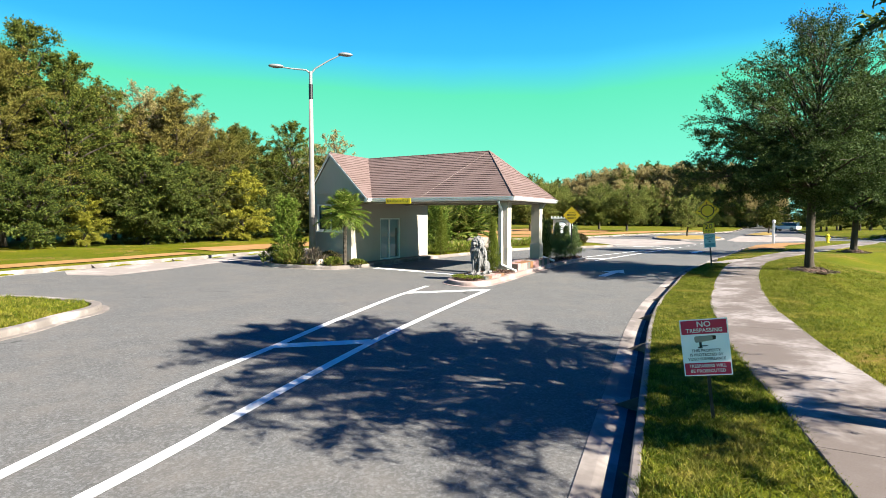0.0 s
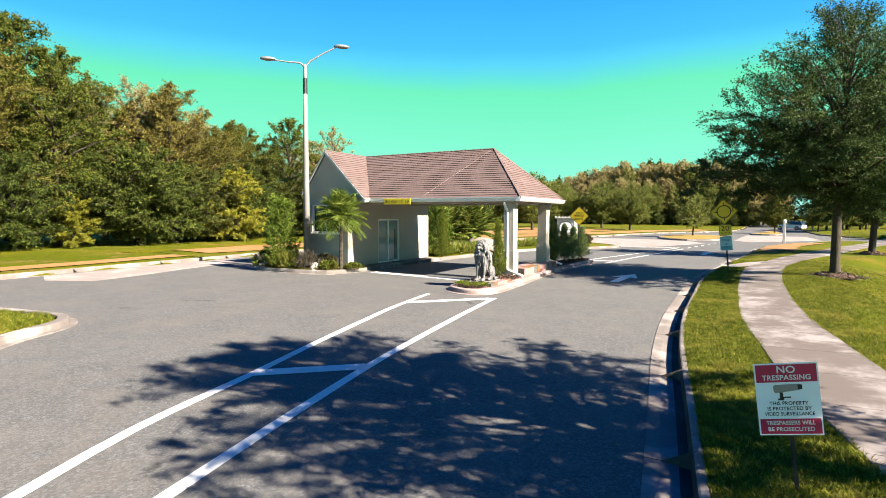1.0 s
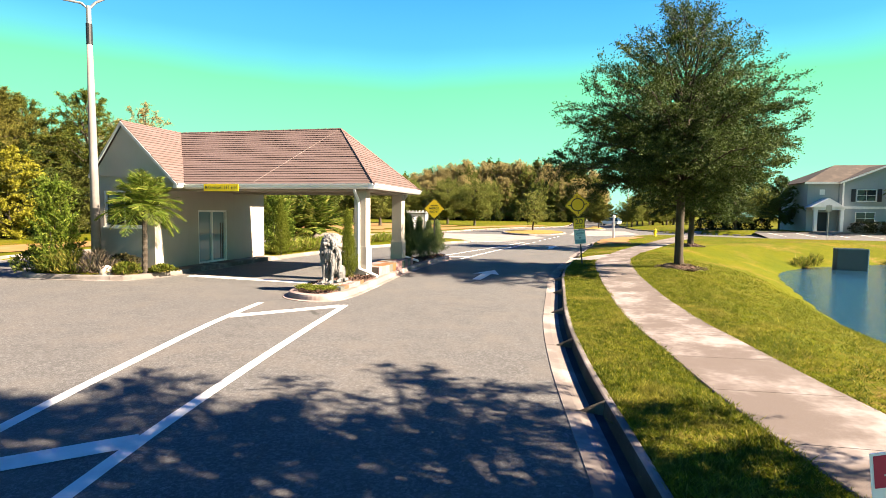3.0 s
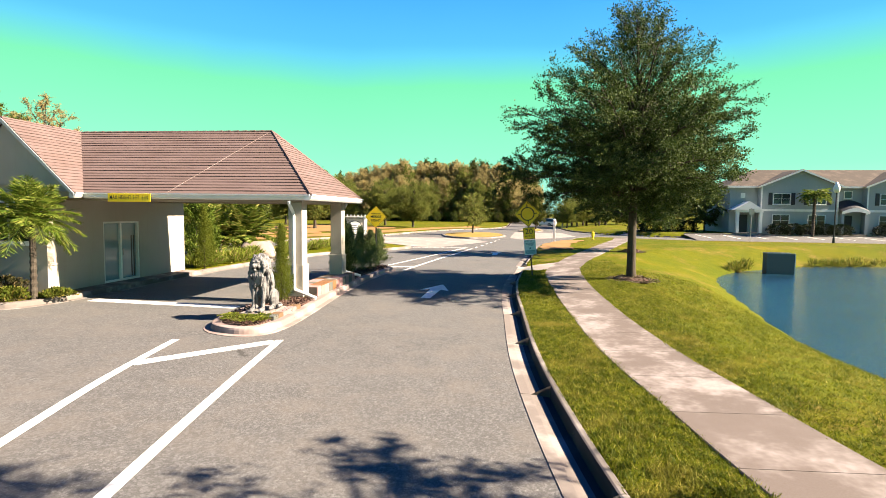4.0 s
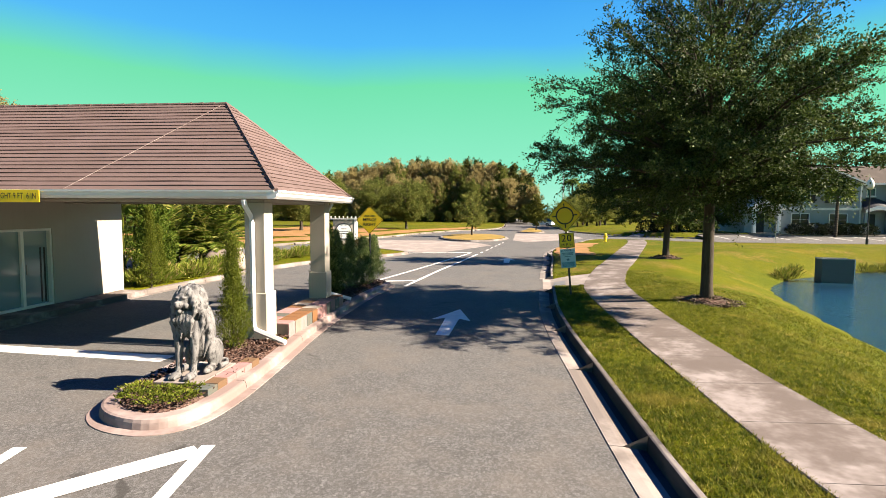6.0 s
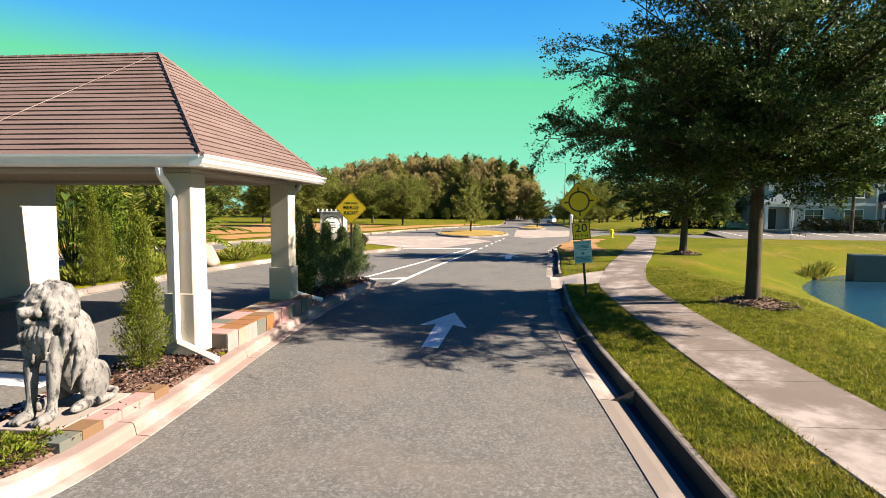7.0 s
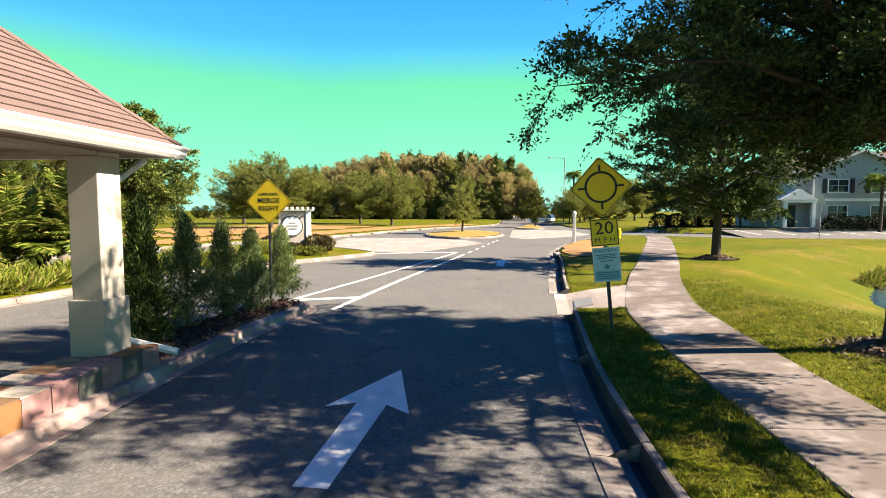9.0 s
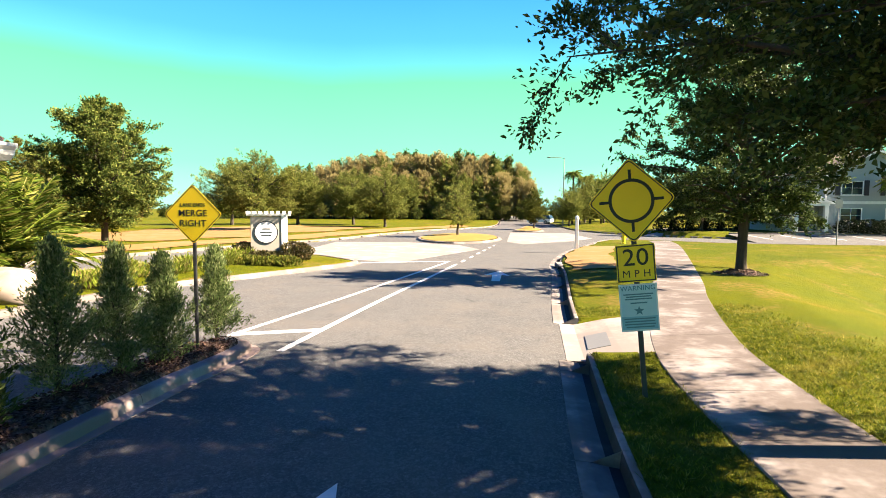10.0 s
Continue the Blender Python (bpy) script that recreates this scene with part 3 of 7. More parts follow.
GUTTER_KERB = [(-0.135, -0.08), (-0.125, 0.010), (0.02, 0.003), (0.20, -0.026), (0.305, -0.04), (0.315, 0.10), (0.325, 0.140), (0.345, 0.150), (0.40, 0.152), (0.412, 0.142), (0.418, 0.0)]
ISLAND_KERB = [(-0.01, -0.08), (0.0, 0.012), (0.14, 0.018), (0.155, 0.10), (0.17, 0.138), (0.20, 0.150), (0.36, 0.152), (0.38, 0.14), (0.385, 0.0)]


def verge_strip(line, d0, d1, y0, y1):
    """A strip of dry earth along a road edge, between two distances from it, with wandering borders."""
    line = line[(line[:, 1] > y0) & (line[:, 1] < y1)]
    rows = [offset_line(line, d0 + (d1 - d0) * k / 6, False) for k in range(7)]
    n = len(line)
    wob = 0.25 * np.sin(np.arange(n) * 0.9) + 0.2 * np.sin(np.arange(n) * 0.37 + d0)
    sh = Shape()
    for k, r in enumerate(rows):
        r = r + (rows[-1] - rows[0]) * (wob * (0.5 if k in (0, 6) else 0.2))[:, None] * 0.4
        z = ground_height(r[:, 0], r[:, 1]) + 0.04
        sh.v += [(float(a), float(b), float(c)) for (a, b), c in zip(r, z)]
    sh.f = [(k * n + i, k * n + i + 1, (k + 1) * n + i + 1, (k + 1) * n + i) for k in range(6) for i in range(n - 1)]
    ob = part("dirt_strip", sh, DIRT, None, smooth=True)
    return tagged(ob, "strip of dry orange-brown grass and earth along the verge", "dirt", kind="structure")


def turf(poly, label):
    """A sheet of turf that follows the ground inside an island's kerb."""
    c = poly.mean(0)
    n = len(poly)
    sh = Shape()
    for f in (0.93, 0.8, 0.6, 0.4, 0.2):
        ring_line = c + (offset_line(poly, -0.45, True) - c) * f if f < 0.93 else offset_line(poly, -0.45, True)
        z = ground_height(ring_line[:, 0], ring_line[:, 1]) + 0.025
        sh.v += [(float(a), float(b), float(h)) for (a, b), h in zip(ring_line, z)]
    sh.f = [(k * n + i, k * n + (i + 1) % n, (k + 1) * n + (i + 1) % n, (k + 1) * n + i) for k in range(4) for i in range(n)] + [tuple(range(4 * n, 5 * n))]
    return tagged(part("turf", sh, DORMANT, None, smooth=True), label, "turf", kind="structure")


def build_roads():
    flat_sheet("road", OUTER, 0.0, ASPHALT, "worn grey asphalt road with fine speckle", "road")
    flat_sheet("paving", [(-13.2, 46.0), (-8.5, 42.6), (-6.4, 41.4), (-2.7, 50.6), (-4.2, 54.2), (-8.2, 57), (-13.8, 56.5)], 0.006, PAVER, "pale concrete paving before the roundabout", "paving")
    flat_sheet("paving", [(-0.7, 59), (0.4, 56.2), (4.6, 60.5), (7.0, 65), (6.5, 75.5), (0.2, 76)], 0.006, PAVER, "pale concrete paving of the roundabout", "paving")
    flat_sheet("paving", [(-22.75, 8.2), (-21.2, 7.6), (-19.6, 8.4), (-19.9, 10.2), (-20.6, 12.4), (-21.2, 14.6), (-22.2, 17.0), (-23.55, 17.4), (-23.4, 13.0)], 0.005, PAVER, "worn pale concrete apron beside the exit lane gutter", "paving")
    verge_strip(FAR_LEFT, 1.2, 2.4, 0, 16.5)
    verge_strip(FAR_LEFT, 1.5, 4.8, 17, 92)
    verge_strip(FAR_LEFT, 7.2, 24.0, 47, 80)
    verge_strip(RIGHT_EDGE, 0.6, 2.7, 37, 52)
    turf(ROUND_ISLAND, "dormant orange-brown turf on the roundabout island")
    turf(smooth_line([(-13.2, 35), (-12.6, 38), (-13.4, 42), (-14.6, 42.8), (-15.6, 41), (-17.3, 36), (-17.8, 33)], 0.5, True), "dormant orange-brown turf at the tail of the gatehouse island")
    turf(SPLIT_ISLAND, "dormant orange-brown turf on a small traffic island")
    # the only kerb with its own shade coloured in; it faces from the sun
    kerb_run("kerb", RIGHT_EDGE, 1, GUTTER_KERB, "pale concrete kerb beside lawn strip, dirt and shade coloured into gutter", gaps=((25.85, 28.75),), dark_strips=(3, 4, 5))
    kerb_run("kerb", FAR_RIGHT, 1, GUTTER_KERB, "pale concrete kerb at the side street")
    kerb_run("kerb", FAR_BACK, 1, GUTTER_KERB, "pale concrete kerb on the far side of the street", length=8)
    kerb_run("kerb", FAR_LEFT, 1, GUTTER_KERB, "pale concrete kerb along the exit lane", length=4)
    kerb_run("kerb", MAIN_ISLAND, -1, ISLAND_KERB, "pale concrete kerb round the gatehouse island", True)
    kerb_run("kerb", THIN_ISLAND, -1, ISLAND_KERB, "stained pinkish concrete kerb round the narrow island", True, material=KERB_PINK)
    kerb_run("kerb", MEDIAN, -1, ISLAND_KERB, "pale concrete kerb round the grass median", True)
    kerb_run("kerb", ROUND_ISLAND, -1, ISLAND_KERB, "pale concrete kerb round the roundabout island", True)
    kerb_run("kerb", SPLIT_ISLAND, -1, ISLAND_KERB, "pale concrete kerb round a small grass island", True)


SW_LEFT = smooth_line([(3.3, -4), (2.6, 0), (2.08, 2.6), (1.8, 4.1), (1.41, 5.9), (1.1, 7.6), (0.85, 9.6), (0.64, 11.2), (0.5, 13), (0.45, 15), (0.39, 17.5), (0.39, 20), (0.41, 22.6), (0.51, 24.8), (0.87, 26.8), (1.93, 30.6), (3.49, 35.4), (8.38, 51.6), (9.9, 58.2)], 0.3)
SW_RIGHT = smooth_line([(4.7, -4), (4.0, 0), (3.43, 2.9), (3.12, 4.6), (2.76, 6.4), (2.45, 8.1), (2.2, 9.9), (1.98, 11.5), (1.85, 13), (1.74, 15), (1.69, 17.5), (1.69, 19.8), (1.76, 21.9), (1.9, 24), (2.17, 26.2), (3.28, 30.3), (4.84, 35.0), (9.88, 51.4), (11.4, 58.0)], 0.3)


def resample(line, n):
    d = np.concatenate([[0], np.cumsum(np.linalg.norm(np.diff(line, axis=0), axis=1))])
    t = np.linspace(0, d[-1], n)
    return np.stack([np.interp(t, d, line[:, 0]), np.interp(t, d, line[:, 1])], 1)


def build_sidewalk():
    root = thing("pavement", label="pale concrete sidewalk with stained slabs curving beside the road", category="sidewalk", kind="structure")
    cuts = 43
    sub = 4
    lft, rgt = resample(SW_LEFT, cuts * sub + 1), resample(SW_RIGHT, cuts * sub + 1)
    zl = ground_height(lft[:, 0], lft[:, 1])
    zr = ground_height(rgt[:, 0], rgt[:, 1])
    lift = np.zeros(len(lft))
    for f in (0.15, 0.35, 0.5, 0.65, 0.85):
        m = lft * (1 - f) + rgt * f
        lift = np.maximum(lift, ground_height(m[:, 0], m[:, 1]) - (zl * (1 - f) + zr * f))
    lift = 0.024 + np.convolve(np.pad(lift, 4, mode="edge"), np.ones(9) / 9, "valid")
    zl, zr = zl + lift, zr + lift
    for s in range(cuts):
        sh = Shape()
        ids = range(s * sub, (s + 1) * sub + 1)
        for n, i in enumerate(ids):
            a, b = lft[i].copy(), rgt[i].copy()
            if n == 0:
                a, b = a + (lft[i + 1] - a) * 0.025, b + (rgt[i + 1] - b) * 0.025
            z, w = zl[i], zr[i]
            sh.v += [(*a, z - 0.12), (*a, z - 0.008), (*(a + (b - a) * 0.008), z), (*(b + (a - b) * 0.008), w), (*b, w - 0.008), (*b, w - 0.12)]
        for q in range(sub):
            for p in range(5):
                sh.f.append((q * 6 + p, q * 6 + p + 1, q * 6 + p + 7, q * 6 + p + 6))
        sh.f += [tuple(range(5, -1, -1)), tuple(range(sub * 6, sub * 6 + 6))]
        part("slab", sh, CONCRETE, root)
    # the walk goes on across the side street
    fr = thing("kerb_ramp", label="pale concrete kerb ramp and walk across the side street", category="ramp", kind="structure")
    for k in range(4):
        sh = Shape()
        for f in (0.0, 0.985):
            x, y = 13.5 + 0.95 * (k + f), 69.4 + 1.7 * (k + f)
            for d, drop in ((-0.85, 0.1), (-0.85, 0.0), (0.85, 0.0), (0.85, 0.1)):
                z = max(0.02, float(ground_height(np.array([x + d]), np.array([y]))[0])) + 0.035
                sh.v.append((x + d, y, z - drop))
        sh.f = [(0, 1, 5, 4), (1, 2, 6, 5), (2, 3, 7, 6), (3, 2, 1, 0), (4, 5, 6, 7)]
        part("slab", sh, PAVER, fr)
    # kerb ramp between gutter and sidewalk
    ap = thing("kerb_ramp", label="pale concrete kerb ramp with a grey tactile mat beside the gutter", category="ramp", kind="structure")
    sh = Shape()
    ys = np.linspace(25.84, 28.76, 9)
    for y in ys:
        x0 = float(np.interp(y, RIGHT_EDGE[:, 1], RIGHT_EDGE[:, 0]))
        x1 = float(np.interp(y, SW_LEFT[:, 1], SW_LEFT[:, 0]))
        edge = 1.0 if 26.1 < y < 28.5 else 0.0
        zs = float(np.interp(y, lft[:, 1], zl))
        sh.v += [(x0 - 0.01, y, -0.08), (x0, y, 0.006), (x0 + 0.30, y, 0.0), (x0 + 0.95, y, 0.13 + 0.01 * (1 - edge)), (x1 + 0.02, y, zs - 0.004), (x1 + 0.02, y, zs - 0.1)]
    for q in range(8):
        for p in range(5):
            sh.f.append((q * 6 + p, q * 6 + p + 1, q * 6 + p + 7, q * 6 + p + 6))
    part("ramp", sh, PAVER, ap)
    tm = Shape()
    corners = ((-0.30, 26.5), (0.12, 26.55), (0.24, 27.55), (-0.18, 27.5))
    flat = [0.13 * (x - float(np.interp(y, RIGHT_EDGE[:, 1], RIGHT_EDGE[:, 0])) - 0.30) / 0.65 for x, y in corners]
    tm.v = [(x, y, z - 0.02) for (x, y), z in zip(corners, flat)] + [(x, y, z + 0.014) for (x, y), z in zip(corners, flat)]
    tm.f = [(4, 5, 6, 7), (0, 1, 5, 4), (1, 2, 6, 5), (2, 3, 7, 6), (3, 0, 4, 7)]
    part("tactile_mat", tm, MAT_GREY, ap, "grey tactile mat")
    dr = thing("storm_drain", label="pale concrete storm drain inlet in the kerb", category="drain")
    dx = float(np.interp(40.4, RIGHT_EDGE[:, 1], RIGHT_EDGE[:, 0]))
    part("cover", Shape().box(dx + 0.2, dx + 1.05, 39.6, 41.2, 0.10, 0.185, 0.02), PAVER, dr, "pale concrete cover slab")
    part("inlet", Shape().box(dx + 0.17, dx + 0.205, 39.8, 41.0, 0.01, 0.12), DARK, dr, "dark inlet slot")


def line_strip(root, pts, width, z=0.005, step=0.7):
    ln = smooth_line(pts, step)
    a, b = offset_line(ln, width / 2), offset_line(ln, -width / 2)
    sh = Shape()
    for p, q in zip(a, b):
        sh.v += [(*p, z), (*q, z)]
    sh.f = [(2 * i, 2 * i + 2, 2 * i + 3, 2 * i + 1) for i in range(len(ln) - 1)]
    return part("stripe", sh, LINE, root)


def build_markings():
    g = thing("gore_marking", label="worn white painted gore stripes with cross bars on the asphalt", category="road marking", kind="structure")
    line_strip(g, [(-2.5, -5), (-3.0, -2), (-3.38, 0.1), (-3.98, 2.5), (-4.6, 5.2), (-5.0, 7.4), (-5.4, 9.9), (-5.78, 12.6)], 0.16)
    line_strip(g, [(-3.0, -5), (-3.8, -2), (-4.55, 0.0), (-5.3, 1.8), (-5.85, 3.9), (-6.4, 5.8), (-6.9, 7.7), (-7.45, 9.9), (-7.88, 12.3)], 0.16)
    line_strip(g, [(-5.86, 3.92), (-4.60, 5.10)], 0.32, 0.009)
    line_strip(g, [(-7.55, 10.6), (-5.82, 12.45)], 0.32, 0.009)
    g2 = thing("gore_marking", label="white painted lane-merge stripes past the narrow island", category="road marking", kind="structure")
    line_strip(g2, [(-5.75, 25.9), (-5.1, 31), (-4.35, 36), (-3.6, 41.2)], 0.15)
    line_strip(g2, [(-7.2, 26.9), (-6.2, 31.5), (-5.1, 37), (-4.1, 42)], 0.14)
    line_strip(g2, [(-7.2, 27.0), (-5.5, 27.6)], 0.28, 0.009)
    line_strip(g2, [(-8.1, 41.3), (-4.0, 42.5)], 0.30, 0.012)
    for i in range(6):
        t = i / 6
        line_strip(g2, [(-3.4 + 1.9 * t, 42.4 + 14 * t), (-3.3 + 1.9 * t, 43.3 + 14 * t)], 0.15)
    st = thing("stop_bar", label="white painted stop bar across the covered lane", category="road marking", kind="structure")
    line_strip(st, [(-13.1, 16.28), (-8.45, 15.92)], 0.42)
    sh = Shape()
    sh.add([(-0.15, 0, 0), (0.15, 0, 0), (0.19, 1.86, 0), (0.50, 1.62, 0), (0.08, 3.2, 0), (-0.50, 1.72, 0), (-0.17, 1.88, 0)], [tuple(range(7))])
    me = sh.mesh("lane_arrow", LINE)
    for x, y in ((-3.63, 18.4), (-1.85, 35.6)):
        ob = tagged(new("lane_arrow", me), "white painted straight-ahead arrow on the asphalt", "road marking", "lane arrows", kind="structure")
        ob.matrix_world = pose(x, y, 0.006, 0, 0, -2.0)
    # parking bays before the townhouses, on asphalt that rises towards them
    lot_z = lambda y: 0.008 + 0.40 * (y - 60.5) / 7.2
    sh = Shape()
    for k in range(13):
        y = 60.5 + 0.6 * k
        sh.v += [(19.0 + 0.06 * k, y, lot_z(y)), (70.0, y, lot_z(y))]
    sh.f = [(2 * k, 2 * k + 1, 2 * k + 3, 2 * k + 2) for k in range(12)]
    tagged(part("parking_lot", sh, ASPHALT), "grey asphalt parking strip before the townhouses", "parking lot", kind="structure")
    kb = Shape()
    for k in range(12):
        x = 19.9 + k * 4.2
        kb.box(x, x + 4.15, 67.7, 67.95, 0.2, lot_z(67.7) + 0.13, 0.03)
    tagged(part("kerb", kb, KERB), "pale concrete kerb behind the parking bays", "kerb", kind="structure")
    lot = thing("bay_marking", label="white parking bay lines on the asphalt strip", category="road marking", kind="structure")
    for i in range(14):
        x = 21.4 + i * 2.9
        a, b = lot_z(63.2) + 0.006, lot_z(67.4) + 0.006
        part("stripe", Shape().add([(x - 0.07, 63.2, a), (x + 0.07, 63.2, a), (x - 0.33, 67.4, b), (x - 0.47, 67.4, b)], [(0, 1, 2, 3)]), LINE, lot)


def build_pond():
    flat_sheet("water", offset_line(POND, 0.8, True), WATER_Z, WATER, "still dark blue-grey pond water reflecting the sky", "water")
    b = thing("weir_box", (15.45, 36.7, WATER_Z - 0.45), -7, "grey concrete outfall box standing at the pond's edge", "drain box")
    sh = Shape().box(-0.74, 0.74, -0.4, -0.3, 0, 1.68).box(-0.74, 0.74, 0.3, 0.4, 0, 1.68)
    sh.box(-0.74, -0.64, -0.3, 0.3, 0, 1.68).box(0.64, 0.74, -0.3, 0.3, 0, 1.68)
    part("body", sh, GREYBOX, b)
    t = Shape()
    for i in range(10):
        t.box(-0.68 + i * 0.14, -0.65 + i * 0.14, -0.36, 0.36, 1.68, 1.71)
    t.box(-0.76, 0.76, -0.42, -0.37, 1.68, 1.73).box(-0.76, 0.76, 0.37, 0.42, 1.68, 1.73)
    part("grate", t, STEEL, b, "grey steel top grate")
    part("side_strip", Shape().box(0.745, 0.79, -0.42, -0.3, 0.2, 1.68), WHITE, b)


build_ground()
build_roads()
build_sidewalk()
build_markings()
build_pond()


# ---- gatehouse ----
EAVE_Z, RIDGE_Z, WEST_Z = 3.10, 5.22, 3.42
E_X, F_Y, B_Y = -6.56, 16.43, 21.56
RIDGE_Y, APEX_X, G_X, G_E = 18.96, -8.8, -15.6, -13.4
G_W, G_F, G_B = -16.98, 16.08, 22.9


def roof_slope(root, a, b, c, d, courses):
    """Lapped shingle courses on the slope with eave a-b and top d-c."""
    a, b, c, d = (Vector(p) for p in (a, b, c, d))
    nrm = (b - a).cross(d - a).normalized()
    rng = random.Random(int(abs(a.x * 13 + a.y * 7) * 10))
    for i in range(courses):
        s0, s1 = i / courses, min(1.0, (i + 1.25) / courses)
        lo0, lo1 = a.lerp(d, s0), b.lerp(c, s0)
        hi0, hi1 = a.lerp(d, s1), b.lerp(c, s1)
        cuts = max(1, int((lo1 - lo0).length / 0.9))
        vs, fs = [], []
        for k in range(cuts + 1):
            t = k / cuts
            lift = 0.026 + rng.uniform(-0.005, 0.008)
            lo, hi = lo0.lerp(lo1, t), hi0.lerp(hi1, t)
            vs += [lo + nrm * 0.001, lo + nrm * lift, hi + nrm * 0.004]
        for k in range(cuts):
            q = k * 3
            fs += [(q, q + 3, q + 4, q + 1), (q + 1, q + 4, q + 5, q + 2)]
        part("shingle_course", Shape().add(vs, fs), SHINGLE, root)


def ridge_cap(root, p, q, r=0.045):
    p, q = Vector(p), Vector(q)
    n = max(2, int((q - p).length / 0.28))
    for i in range(n):
        a, b = p.lerp(q, i / n), p.lerp(q, min(1, (i + 1.15) / n))
        part("ridge_cap", Shape().tube([a + Vector((0, 0, 0.004)), b + Vector((0, 0, -0.004))], [r, r * 0.88], 6, True), SHINGLE, root)


def gutter(root, a, b, out):
    """A white K-style gutter with fascia along an eave from a to b; out: the way it faces."""
    a, b, out = Vector(a), Vector(b), Vector(out)
    prof = [(-0.14, -0.02), (-0.14, -0.145), (-0.11, -0.15), (0.0, -0.145), (0.045, -0.10), (0.05, -0.055), (0.085, -0.02), (0.085, 0.012), (0.068, 0.012), (0.06, -0.015)]
    sh = Shape()
    for p in (a, b):
        sh.v += [tuple(p + out * x + Vector((0, 0, z))) for x, z in prof]
    n = len(prof)
    sh.f = [(i, (i + 1) % n, n + (i + 1) % n, n + i) for i in range(n)] + [tuple(range(n - 1, -1, -1)), tuple(range(n, 2 * n))]
    return part("gutter", sh, WHITE, root, "white painted gutter")


def window_unit(root, name, x0, x1, z0, z1, y, cols, rows, depth=0.09):
    w = part(name, Shape().box(x0 + 0.05, x1 - 0.05, y + 0.05, y + 0.06, z0 + 0.05, z1 - 0.05), GLASS, root)
    fr = Shape().box(x0, x1, y - 0.02, y + depth, z0, z0 + 0.06).box(x0, x1, y - 0.02, y + depth, z1 - 0.06, z1)
    fr.box(x0, x0 + 0.06, y - 0.02, y + depth, z0 + 0.06, z1 - 0.06).box(x1 - 0.06, x1, y - 0.02, y + depth, z0 + 0.06, z1 - 0.06)
    for i in range(1, cols):
        x = x0 + (x1 - x0) * i / cols
        fr.box(x - 0.015, x + 0.015, y + 0.005, y + 0.05, z0 + 0.06, z1 - 0.06)
    for i in range(1, rows):
        z = z0 + (z1 - z0) * i / rows
        fr.box(x0 + 0.06, x1 - 0.06, y + 0.008, y + 0.05, z - 0.015, z + 0.015)
    part("window_frame", fr, WHITE, w, "white painted window frame")
    part("window_sill", Shape().box(x0 - 0.06, x1 + 0.06, y - 0.07, y + 0.02, z0 - 0.07, z0 - 0.005, 0.01), WHITE, w)
    return w


def wall_hole(a0, a1, z0, z1, h0, h1, y0, y1, t):
    """A wall along x from a0 to a1, t thick towards +y, with one opening cut through it."""
    xs, zs = (a0, h0, h1, a1), (z0, y0, y1, z1)
    sh = Shape()
    for y in (0, t):
        sh.v += [(x, y, z) for z in zs for x in xs]
    q = lambda i, j, k: k * 16 + j * 4 + i
    for j in range(3):
        for i in range(3):
            if (i, j) != (1, 1):
                f = (q(i, j, 0), q(i + 1, j, 0), q(i + 1, j + 1, 0), q(i, j + 1, 0))
                sh.f += [f, tuple(v + 16 for v in f[::-1])]
    loop = [(0, 0), (1, 0), (2, 0), (3, 0), (3, 1), (3, 2), (3, 3), (2, 3), (1, 3), (0, 3), (0, 2), (0, 1)]
    for p, r in zip(loop, loop[1:] + loop[:1]):
        sh.f.append((q(*p, 0), q(*p, 1), q(*r, 1), q(*r, 0)))
    hole = [(1, 1), (1, 2), (2, 2), (2, 1)]
    for p, r in zip(hole, hole[1:] + hole[:1]):
        sh.f.append((q(*p, 0), q(*p, 1), q(*r, 1), q(*r, 0)))
    return sh


